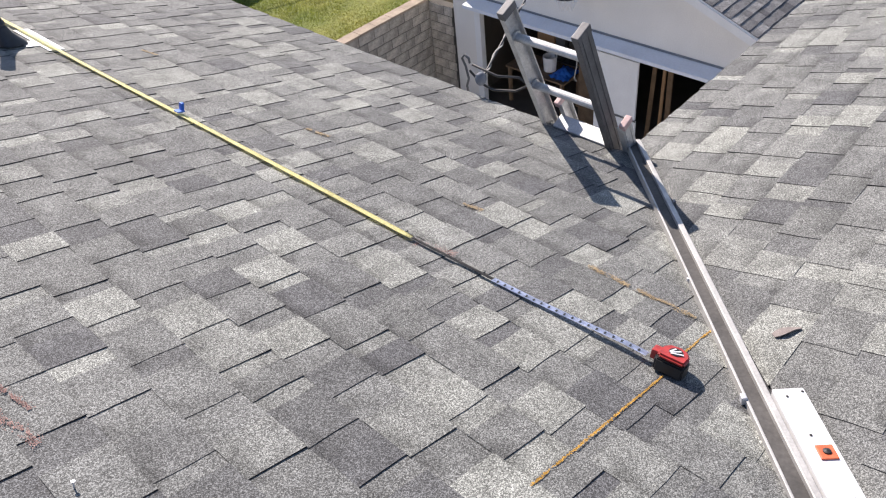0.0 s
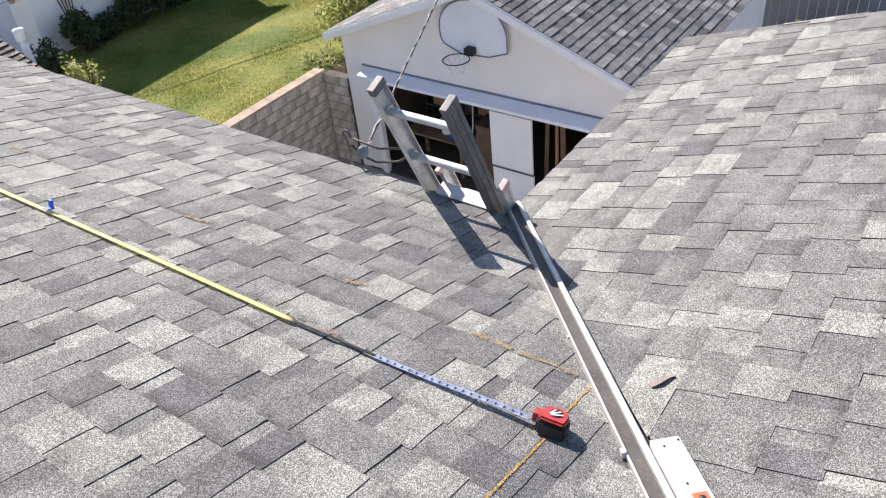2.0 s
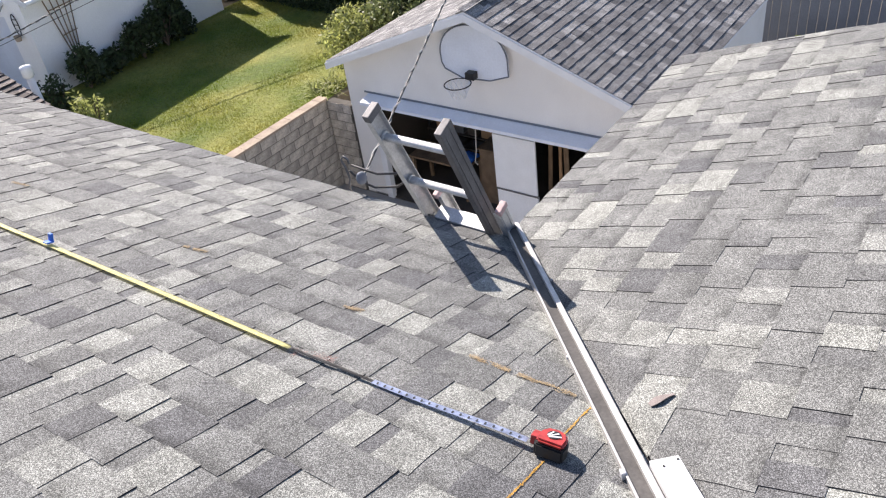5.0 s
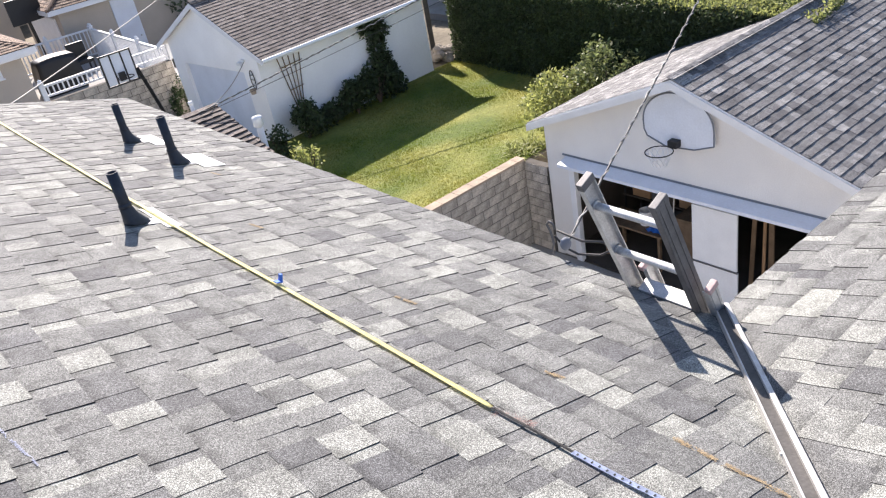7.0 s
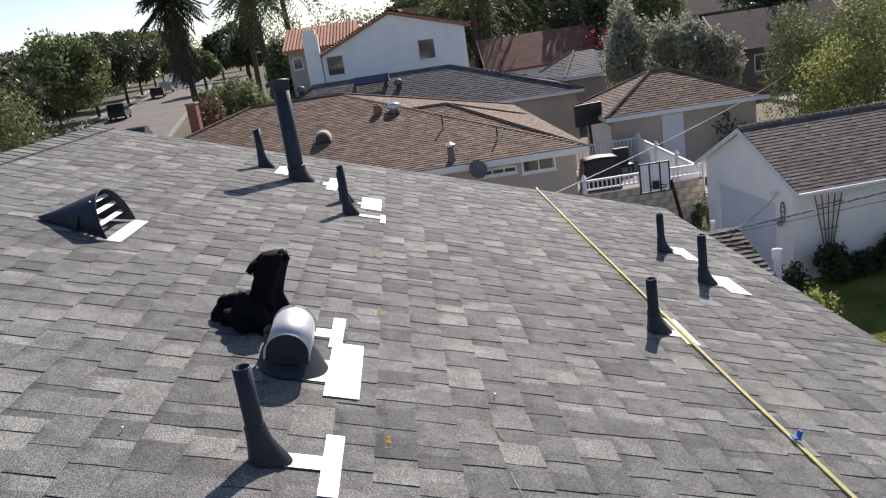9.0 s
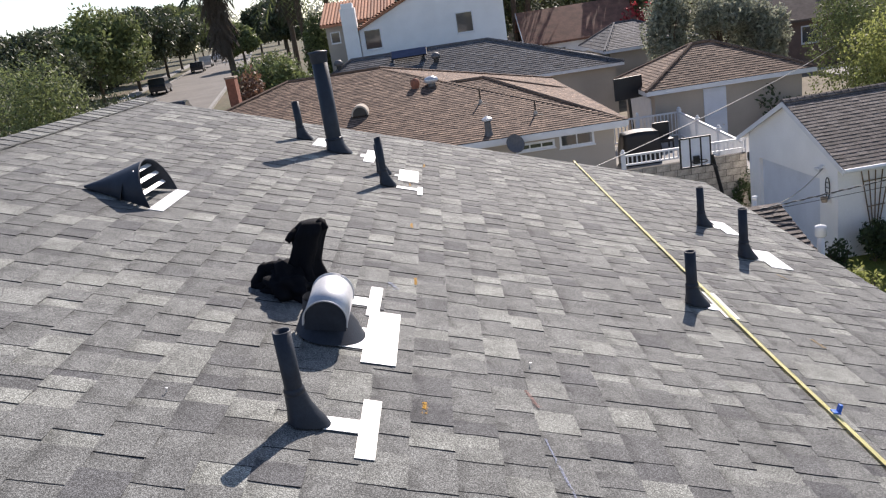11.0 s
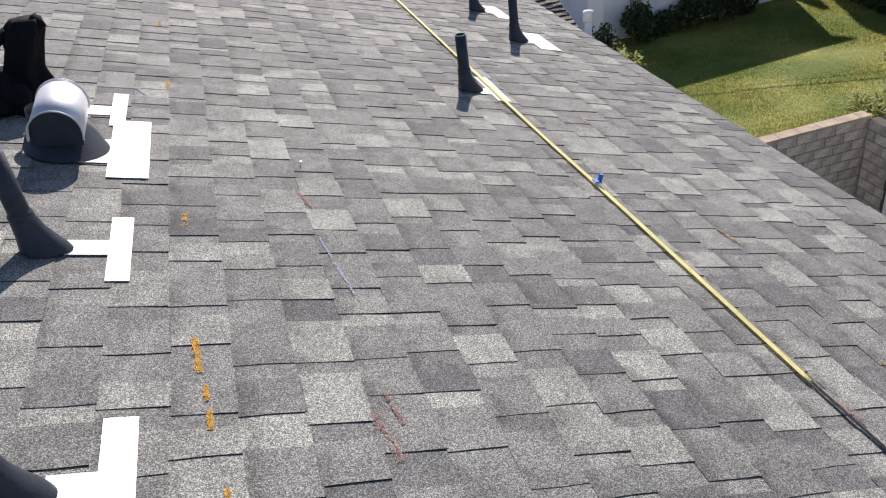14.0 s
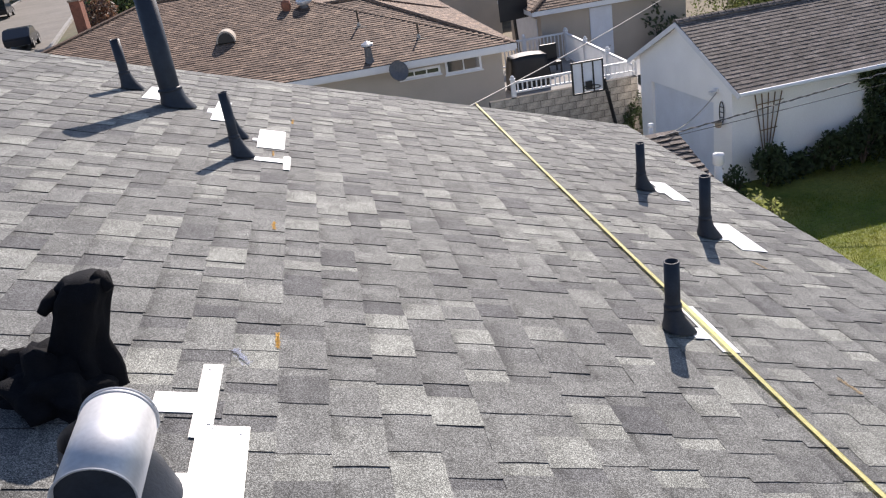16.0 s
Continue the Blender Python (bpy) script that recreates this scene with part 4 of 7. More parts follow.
# ---- rail in the valley ----
def valley_rail():
    """An aluminium channel lying in the roof valley, with a white board strapped beside its end."""
    t = thing("valley_rail", "long aluminium channel rail lying in the roof valley", "rail")
    d = Vector((-1, -1, SLOPE)).normalized()
    a, L = Vector((0.05, 0.05, -0.02)), 3.1
    side = Vector((1, -1, 0)).normalized()
    up = d.cross(side).normalized()
    if up.z < 0:
        up = -up
    # it lies a little askew of the valley line
    a = a + 0.035 * side
    d, side = (d - 0.05 * side).normalized(), (side + 0.05 * d).normalized()
    m = Matrix((( side.x, d.x, up.x, a.x), (side.y, d.y, up.y, a.y), (side.z, d.z, up.z, a.z), (0, 0, 0, 1)))
    def pc(nm, b, mat, label=""):
        bmesh.ops.transform(b, matrix=m, verts=b.verts)
        return part(nm, b, mat, t, label)
    h = 0.03
    pc("web", box(-0.024, 0.012, 0, L, h, h + 0.004), M_RAILWEB, "dull grey web of the channel")
    pc("flange", box(-0.031, -0.0242, 0, L, h - 0.02, h + 0.014, 0.0015), M_RAIL, "bright side flange")
    pc("flange", box(0.0122, 0.031, 0, L, h - 0.02, h + 0.018, 0.003), M_RAIL, "bright side flange")
    pc("bolt", box(-0.041, -0.027, 1.68, 1.70, h - 0.002, h + 0.02, 0.003), M_GALV)
    pc("bolt", box(-0.036, -0.028, 1.12, 1.13, h, h + 0.01, 0.002), M_GALV)
    pc("bolt", box(0.030, 0.040, 0.62, 0.64, h, h + 0.03, 0.003), M_ALU_DULL_SHADE)
    b = thing("white_board", "white painted board with an orange bolted plate beside the rail", "board")
    def pb(nm, bm, mat, label=""):
        bmesh.ops.transform(bm, matrix=m, verts=bm.verts)
        return part(nm, bm, mat, b, label)
    pb("board", box(0.0375, 0.112, 1.675, 2.8, 0.03, 0.052, 0.002), M_TRIM)
    pb("plate", box(0.064, 0.102, 1.875, 1.918, 0.0522, 0.057, 0.002), M_ORANGE, "orange plastic plate")
    q = lathe([(0.001, 0.0572), (0.009, 0.0572), (0.009, 0.060), (0.001, 0.062)], 12)
    bmesh.ops.transform(q, matrix=Matrix.Translation((0.083, 1.897, 0)), verts=q.verts)
    pb("bolt_head", q, M_DARK)
    for yy, xx in ((1.705, 0.064), (1.84, 0.070), (1.69, 0.105), (2.03, 0.09)):
        q = lathe([(0.001, 0.0522), (0.0035, 0.0522), (0.0035, 0.054), (0.001, 0.0545)], 8)
        bmesh.ops.transform(q, matrix=Matrix.Translation((xx, yy, 0)), verts=q.verts)
        pb("screw", q, M_DARK)


valley_rail()


# ---- extension ladder at the eave ----
def ladder():
    t = thing("extension_ladder", "aluminium extension ladder leaning against the roof eave", "ladder")
    K = 0.42
    def at(y, z, off=0.0):
        n = Vector((1, 0, K)).normalized()
        return Vector((0.035 - K * z, y, z)) + off * n
    dz = Vector((-K, 0, 1)).normalized()
    nrm = Vector((1, 0, K)).normalized()
    def frame_m(y, z):
        o = at(y, z)
        return Matrix(((0, nrm.x, dz.x, o.x), (1, nrm.y, dz.y, o.y), (0, nrm.z, dz.z, o.z), (0, 0, 0, 1)))
    zb = DRIVE + 0.02
    def rail(y, sgn, top, off, mat, w=0.075):
        """A channel-section rail: web outside, two lips turned in."""
        m = frame_m(y, zb)
        L = (top - zb) * math.sqrt(1 + K * K)
        bm = box(-0.0022, 0.0022, off - w / 2, off + w / 2, 0, L)
        for oo in (off - w / 2, off + w / 2):
            box(min(0, -sgn * 0.026), max(0, -sgn * 0.026), oo - 0.0022, oo + 0.0022, 0, L, bm=bm)
        for oo in (-0.018, 0.018):
            box(min(0.002 * sgn, 0.005 * sgn), max(0.002 * sgn, 0.005 * sgn), off + oo - 0.005, off + oo + 0.005, 0, L, bm=bm)
        bmesh.ops.transform(bm, matrix=m, verts=bm.verts)
        return part("rail", bm, mat, t)
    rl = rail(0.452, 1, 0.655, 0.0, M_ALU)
    # right rail: shade on its outer side is put into the darker metal
    rr = rail(0.082, -1, 0.645, 0.0, M_ALU_DULL_SHADE)
    sl = math.sqrt(1 + K * K)
    z = 0.505
    while z > zb + 0.2:
        m = frame_m(0.267, z)
        n = 20
        bm = tube([(-0.186, 0, 0), (0.186, 0, 0)], 0.0185, 14)
        bmesh.ops.scale(bm, vec=(1, 1, 0.86), verts=bm.verts)
        for s in (-1, 1):
            bmesh.ops.create_cone(bm, cap_ends=True, segments=16, radius1=0.026, radius2=0.026, depth=0.008, matrix=Matrix.Translation((s * 0.176, 0, 0)) @ pose(0, 0, 0, 0, 90, 0))
        bmesh.ops.transform(bm, matrix=m, verts=bm.verts)
        part("rung", bm, M_ALU, t, smooth=False)
        z -= 0.274
    for y, top, mat, lb in ((0.452, 0.655, M_ALU_DULL_SHADE, "grey plastic rail cap"), (0.082, 0.645, M_ALU_DULL_SHADE, "grey plastic rail cap")):
        sg = -1 if y > 0.2 else 1
        part("rail_cap", box(-0.004 if sg > 0 else -0.029, 0.029 if sg > 0 else 0.004, -0.041, 0.041, -0.03, 0.006, 0.003, m=frame_m(y, top)), mat, t, lb)
    # sliding section behind: shorter rails with a wide step at the eave
    for y, s, top in ((0.395, 1, 0.085), (0.015, -1, 0.155)):
        rail(y, s, top, 0.07 if s > 0 else 0.02, M_ALU, 0.06)
        m = frame_m(y, top)
        bm = box(-0.012, 0.012, 0.03, 0.09, -0.01, 0.02, 0.004, m=m) if s > 0 else box(-0.014, 0.014, -0.012, 0.05, -0.01, 0.02, 0.004, m=m)
        part("end_cap", bm, M_PINK, t, "faded pinkish plastic end cap")
    bm = box(-0.16, 0.14, -0.035, 0.035, -0.012, 0.02, 0.004, m=frame_m(0.25, 0.012))
    part("step", bm, M_ALU, t, "wide bright aluminium step")
    # decals on the rail
    for zz in (0.53, 0.25):
        m = frame_m(0.0852, zz)
        part("decal", box(-0.0006, 0.0026, -0.02, 0.012, -0.022, 0.022, m=m), M_DARKBLUE, t, "small dark warning decal")
    for y in (0.452, 0.082):
        part("foot", box(y - 0.03, y + 0.03, 0.035 - K * zb - 0.06, 0.035 - K * zb + 0.06, DRIVE + 0.018, DRIVE + 0.05, 0.006, m=Matrix(((0, 1, 0, 0), (1, 0, 0, 0), (0, 0, 1, 0), (0, 0, 0, 1)))), M_DARK, t, "black rubber foot")


ladder()


# ---- service drop at the eave ----
mast = thing("cable_bracket", "white porcelain cable insulator on a bent eave bracket", "bracket")
part("hook", tube([(0.06, 0.955, -0.06), (0.06, 0.965, 0.0), (0.06, 0.95, 0.045), (0.06, 0.965, 0.11), (0.06, 0.985, 0.145), (0.065, 0.97, 0.165), (0.07, 0.95, 0.15), (0.07, 0.945, 0.125)], 0.006, 8), M_ALU_DULL_SHADE, mast, smooth=True)
bm = bmesh.new()
bmesh.ops.create_uvsphere(bm, u_segments=16, v_segments=10, radius=0.03, matrix=Matrix.Translation((0.07, 0.88, 0.06)) @ Matrix.Diagonal((1, 0.9, 1.15, 1)))
part("insulator", bm, M_SLATEWALL, mast, smooth=True)
part("loop", tube([(0.05, 0.93, 0.1), (0.09, 0.9, 0.02), (0.1, 0.83, 0.0), (0.14, 0.72, 0.01), (0.16, 0.66, 0.05), (0.14, 0.70, 0.09), (0.1, 0.8, 0.085), (0.06, 0.92, 0.13)], 0.006, 6), M_CABLE, mast, smooth=True)


# ---- ridge of the near roof ----
cap_mesh = bpy.data.meshes.new("ridge_shingle")
w, d = 0.15, 0.15 * SLOPE
cap_mesh.from_pydata([(-w, 0, -d), (0, 0, 0), (w, 0, -d), (-w, 0.3, -d - 0.012), (0, 0.3, -0.012), (w, 0.3, -d - 0.012), (-w, 0, -d - 0.01), (0, 0, -0.01), (w, 0, -d - 0.01)], [], [(0, 1, 4, 3), (1, 2, 5, 4), (6, 7, 1, 0), (7, 8, 2, 1), (6, 0, 3), (8, 5, 2)])
cap_mesh.materials.append(M_SHINGLE)
for i in range(62):
    ob = new("ridge_shingle", cap_mesh)
    ob.parent = roof_main
    ob.matrix_basis = Matrix.Translation((-RIDGE, -2.2 + i * 0.143, ZR + 0.022))


# ---- retaining wall of concrete blocks ----
def block_wall(name, label, o, along, length, z0, z1, thick_dir, cap_mat, limit=300, bw=0.40, bh=0.195, cap=True, seed=3):
    """Running-bond blocks proud of recessed mortar. o: lower corner of the face; along: unit vector; thick_dir: into the wall."""
    t = thing(name, label, "wall", kind="structure")
    o, along, td = Vector(o), Vector(along), Vector(thick_dir)
    def slab(nm, a, b, c0, c1, d0, d1, mat, bev=0.0):
        bm = bmesh.new()
        m = Matrix(((along.x, td.x, 0, o.x), (along.y, td.y, 0, o.y), (0, 0, 1, 0), (0, 0, 0, 1)))
        box(a, b, d0, d1, c0, c1, bev, bm=bm)
        bmesh.ops.transform(bm, matrix=m, verts=bm.verts)
        return part(nm, bm, mat, t)
    slab("mortar", 0, length, z0, z1, 0.012, 0.19, M_MORTAR)
    r = random.Random(seed)
    shape = bpy.data.meshes.new("block")
    bm = box(0.0065, bw - 0.0065, 0, 0.03, 0.0065, bh - 0.0065, 0.005)
    bm.to_mesh(shape)
    bm.free()
    shape.materials.append(M_BLOCK)
    n, row, z = 0, 0, z1 - bh
    while z > z0 - bh * 0.9 and n < limit:
        a = -(bw / 2 if row % 2 else 0)
        while a < length:
            a0, a1 = max(a, 0), min(a + bw, length)
            if a1 - a0 > 0.05:
                ob = new("block", shape)
                ob.parent = t
                p = o + along * a0
                m = Matrix(((along.x, td.x, 0, p.x), (along.y, td.y, 0, p.y), (0, 0, 1, z), (0, 0, 0, 1)))
                ob.matrix_basis = m @ Matrix.Translation((0, r.uniform(0, 0.006), 0)) @ Matrix.Diagonal(((a1 - a0) / bw, 1, 1, 1))
                n += 1
            a += bw
        z -= bh
        row += 1
    if cap:
        k = 0.0
        while k < length:
            e = min(k + 0.41, length)
            slab("cap", k + 0.003, e - 0.003, z1 + 0.002, z1 + 0.045 + r.uniform(0, 0.004), -0.02, 0.215, cap_mat, 0.006)
            k = e
    return t


block_wall("retaining_wall", "weathered grey concrete block retaining wall with terracotta cap", (4.0, 9.31, 0), (1, 0, 0), 3.9, DRIVE, LAWN + 0.115, (0, 1, 0), M_CAP)
part("wall_east", box(-14, 4.0, 9.33, 9.50, DRIVE, LAWN + 0.14), M_BLOCK)
tagged(bpy.data.objects["wall_east"], "plain concrete block wall along the driveway", "wall", kind="structure")
block_wall("retaining_wall", "dark-stained concrete block return beside the garage", (7.86, 9.29, 0), (0, -1, 0), 0.62, DRIVE, LAWN + 0.10, (1, 0, 0), M_CAP, cap=False, seed=8)


# ---- details of the garage across the driveway ----
def garage_details():
    g = garage
    # door head: a sloped sheet-metal canopy with an upturned back, a white lip below its edge and a soffit strip
    bm = prism([(7.60, -4.292), (7.602, -4.285), (7.898, -4.222), (7.898, -4.230)], 1, 3.05, 8.13)
    part("canopy", bm, M_BLUEWHITE, g, "cool white sheet-metal canopy over the doors")
    part("flashing", prism([(7.872, -4.222), (7.898, -4.214), (7.898, -4.196), (7.890, -4.196)], 1, 3.05, 8.23), M_SLATEWALL, g, "thin grey flashing above the canopy")
    part("canopy_lip", box(7.594, 7.600, 3.05, 8.128, -4.345, -4.284, 0.001), M_BLUEWHITE, g)
    part("door_head", box(7.845, 7.898, 3.05, 7.94, -4.44, -4.305, 0.004), M_TRIM, g, "white boxed beam under the canopy")
    part("post", box(7.84, 7.95, 7.94, 8.08, DRIVE, -4.442, 0.006), M_TRIM, g, "white door post")
    part("post", box(7.84, 7.95, 2.95, 3.05, DRIVE, -4.442, 0.006), M_TRIM, g, "white door post")
    # white rake boards
    for y0, ya in ((GY0 - 0.02, GYR), (GY1 + 0.02, GYR)):
        part("rake_board", prism([(y0, GZE - 0.14), (ya, GZR - 0.13), (ya, GZR + 0.0), (y0, GZE - 0.01)], 0, GX - 0.34, GX - 0.322), M_TRIM, g, "white rake board")
    # panels added to darken the room; its shade is in their colour
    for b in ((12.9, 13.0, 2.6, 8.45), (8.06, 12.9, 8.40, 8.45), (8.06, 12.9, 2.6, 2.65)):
        part("lining", box(*b, DRIVE + 0.04, -3.9), M_INSIDE, g, "added dark panel, room shade in its colour")
    part("lining", box(8.06, 12.9, 2.66, 8.39, -3.92, -3.88), M_INSIDE, g, "added dark ceiling panel, room shade in its colour")
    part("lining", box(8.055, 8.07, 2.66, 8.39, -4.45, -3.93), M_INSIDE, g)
    part("floor", box(7.9, 13.0, 2.95, 8.45, DRIVE - 0.05, DRIVE + 0.03), M_INSIDE, g, "garage floor, room shade in its colour")
    # ridge caps
    for i in range(28):
        x = GX - 0.33 + i * 0.2
        bm = prism([(GYR - 0.14, GZR - 0.02), (GYR, GZR + 0.044), (GYR + 0.14, GZR - 0.02), (GYR + 0.14, GZR - 0.008), (GYR, GZR + 0.058), (GYR - 0.14, GZR - 0.008)], 0, x, x + 0.205)
        bmesh.ops.rotate(bm, cent=(x + 0.2, GYR, GZR + 0.05), matrix=Matrix.Rotation(radians(2.2), 3, "Y"), verts=bm.verts)
        part("ridge_cap", bm, M_GARAGE_SHINGLE, g)
    # door panel that stands in the opening
    d = thing("panel_door", "white flush garage panel door standing ajar", "door")
    part("upper_panel", box(7.72, 7.76, 4.46, 5.29, -5.52, -4.445, 0.004), M_TRIM, d)
    part("lower_panel", box(7.71, 7.75, 4.44, 5.27, DRIVE + 0.03, -5.54, 0.004), M_TRIM, d)
    part("seam", box(7.70, 7.712, 4.43, 5.28, -5.545, -5.52), M_ALU_DULL_SHADE, d)
    # planks leaning in the right-hand opening
    for i, (y, ly, w) in enumerate(((4.36, 0.08, 0.07), (4.22, 0.02, 0.05), (4.12, -0.03, 0.09))):
        b = thing("plank", "bare timber plank leaning inside the garage", "plank", group="planks in the garage")
        part("board", prism([(y, -4.5), (y + w, -4.5), (y + w + ly, DRIVE + 0.03), (y + ly, DRIVE + 0.03)], 0, 8.15 + 0.05 * i, 8.18 + 0.05 * i), M_CARD if i == 1 else M_WOOD, b)
    # stored goods
    s = thing("shelf_unit", "dark steel shelf crowded with stored goods", "shelf")
    for z in (-6.2, -5.6, -5.05):
        part("shelf", box(9.2, 9.75, 6.2, 7.9, z, z + 0.03), M_INSIDE, s)
    for y in (6.22, 7.86):
        for x in (9.22, 9.72):
            part("upright", box(x, x + 0.03, y - 0.015, y + 0.015, DRIVE + 0.03, -4.75), M_DARK, s)
    rr = random.Random(12)
    kinds = (("carton", "brown cardboard carton on a garage shelf", M_CARD), ("storage_bin", "dull storage bin on a garage shelf", M_INSIDE), ("storage_bin", "pale storage bin on a garage shelf", M_ALU_DULL_SHADE))
    for z in (-6.17, -5.57, -5.02):
        y = 6.3
        while y < 7.6:
            w, h = rr.uniform(0.2, 0.42), rr.uniform(0.18, 0.36)
            nm, lb, mt = rr.choice(kinds)
            t = thing(nm, lb, "box", group="goods on the garage shelf")
            part("body", box(9.24, 9.24 + rr.uniform(0.25, 0.42), y, y + w, z, z + h, 0.008), mt, t)
            part("lid", box(9.235, 9.6, y - 0.004, y + w + 0.004, z + h * 0.86, z + h + 0.006, 0.004), mt, t)
            y += w + rr.uniform(0.03, 0.12)
    t = thing("wooden_crate", "reddish brown wooden cabinet standing in the garage", "cabinet")
    part("body", box(8.5, 9.0, 5.5, 6.15, DRIVE + 0.03, -5.35, 0.01), M_WOOD, t)
    part("top", box(8.48, 9.02, 5.47, 6.18, -5.35, -5.32, 0.005), M_WOOD, t)
    t = thing("paint_bucket", "white plastic bucket on the garage bench", "bucket")
    part("bucket", lathe([(0.001, 0), (0.12, 0), (0.14, 0.3), (0.128, 0.3), (0.11, 0.02), (0.001, 0.02)], 20, m=Matrix.Translation((8.62, 6.9, -5.72))), M_TRIM, t)
    part("handle", tube([(8.62, 6.9 + 0.14 * math.cos(a), -5.42 + 0.13 * math.sin(a)) for a in [math.pi * i / 12 for i in range(13)]], 0.005, 6), M_DARK, t)
    t = thing("workbench", "low timber bench inside the garage", "bench")
    part("top", box(8.3, 8.95, 6.35, 7.75, -5.76, -5.72), M_WOOD, t)
    for y in (6.4, 7.66):
        for x in (8.33, 8.87):
            part("leg", box(x, x + 0.06, y, y + 0.06, DRIVE + 0.03, -5.76), M_WOOD, t)
    t = thing("folded_tarp", "folded blue tarpaulin on the garage bench", "tarpaulin")
    bm = bmesh.new()
    bmesh.ops.create_grid(bm, x_segments=18, y_segments=18, size=0.5)
    for v in bm.verts:
        v.co = (8.62 + v.co.x * 0.5, 6.55 + v.co.y * 0.4, -5.70 + 0.12 * (1 - 2 * abs(v.co.x)) * (1 - 2 * abs(v.co.y)) + 0.04 * noise.noise(v.co * 9))
    part("sheet", bm, M_BLUE, t, smooth=True)
    t = thing("pull_rope", "pale pull cord hanging from the door head", "cord")
    part("cord", tube([(7.86, 5.72, -4.44), (7.80, 5.71, -4.9), (7.72, 5.70, -5.1), (7.74, 5.67, -5.16), (7.75, 5.72, -5.12)], 0.012, 6), M_CABLE_PALE, t)
    t = thing("wire_line", "thin pale line strung under the door head", "wire")
    part("wire", tube(sag((7.86, 7.95, -4.47), (7.86, 3.06, -4.48), 0.02), 0.004, 5), M_CABLE_PALE, t)


garage_details()


def backboard():
    t = thing("basketball_hoop", "weathered fan-shaped backboard with rim and torn net", "basketball hoop")
    yc, zb, w, h = 5.572, -3.53, 0.66, 0.95
    pts = [(yc - w, zb + 0.155), (yc - 0.30, zb + 0.03), (yc + 0.24, zb), (yc + w * 0.9, zb + 0.13), (yc + w * 0.985, zb + 0.24)]
    pts += [(yc + w * math.cos(a), zb + 0.40 + (h - 0.40) * math.sin(a)) for a in [math.pi * i / 24 for i in range(25)]]
    bm = prism(pts, 0, 7.80, 7.83)
    part("board", bm, M_BLUEWHITE, t, "dull blue-white fan backboard")
    rim = [Vector((x, y, z)) for x, y, z in [(7.795, y, z) for y, z in pts]]
    part("edge", tube(rim + [rim[0]], 0.013, 6), M_SLATEWALL, t, "grey rounded edge")
    part("bracket", box(7.66, 7.80, yc - 0.06, yc + 0.11, zb + 0.05, zb + 0.17, 0.01), M_DARK, t)
    cx, cz = 7.45, zb + 0.06
    ring = [(cx + 0.225 * math.cos(a), yc + 0.12 + 0.225 * math.sin(a), cz) for a in [2 * math.pi * i / 28 for i in range(29)]]
    part("rim", tube(ring, 0.010, 8), M_DARK, t)
    bm = bmesh.new()
    for i in range(12):
        a, b = 2 * math.pi * i / 12, 2 * math.pi * (i + 1.4) / 12
        for s in (1, -1):
            pts2 = [(cx + r * math.cos(a + s * (b - a) * f), yc + 0.12 + r * math.sin(a + s * (b - a) * f), cz - 0.24 * f) for f, r in ((0, 0.222), (0.35, 0.185), (0.7, 0.14), (1.0, 0.12))]
            tube(pts2, 0.008, 4, bm)
    tagged(part("net", bm, M_TRIM, t, "frayed pale net"), kind="stuff")


backboard()


# ---- foliage ----
def leaves(name, centres, count, size, mat, parent, seed, flat=0.0, hang=0.0):
    """A crown: many small leaf quads gathered in clumps, thinner towards the middle."""
    r = np.random.default_rng(seed)
    cs = np.array([c[:3] for c in centres], float)
    rad = np.array([c[3:6] if len(c) > 4 else (c[3],) * 3 for c in centres], float)
    wgt = rad.prod(1) ** (2 / 3)
    k = r.choice(len(cs), count, p=wgt / wgt.sum())
    d = r.normal(size=(count, 3))
    d /= np.linalg.norm(d, axis=1)[:, None]
    rr = r.uniform(0.45, 1.06, count) ** 0.6
    p = cs[k] + d * rad[k] * rr[:, None] * (1 + 0.12 * r.normal(size=(count, 1)))
    u = r.normal(size=(count, 3))
    u[:, 2] -= hang
    u /= np.linalg.norm(u, axis=1)[:, None]
    w = np.cross(u, d + 0.6 * r.normal(size=(count, 3)))
    w /= np.linalg.norm(w, axis=1)[:, None] + 1e-9
    s = size * r.uniform(0.6, 1.4, (count, 1))
    u, w = u * s, w * s * 0.45
    v = np.stack([p - u, p + w, p + u, p - w], 1).reshape(-1, 3)
    f = np.arange(count * 4).reshape(-1, 4)
    ob = mesh_ob(name, v.tolist(), f.tolist(), mat, parent)
    return tagged(ob, kind="stuff")


def clumps(cx, cy, cz, rx, ry, rz, n, seed, k=0.42):
    r = random.Random(seed)
    out = []
    for _ in range(n):
        a, b = r.uniform(0, 2 * math.pi), math.asin(r.uniform(-0.75, 1))
        q = r.uniform(0.45, 0.85)
        s = r.uniform(0.7, 1.25) * k
        out.append((cx + rx * q * math.cos(a) * math.cos(b), cy + ry * q * math.sin(a) * math.cos(b), cz + rz * q * math.sin(b), rx * s, ry * s, rz * s))
    return out


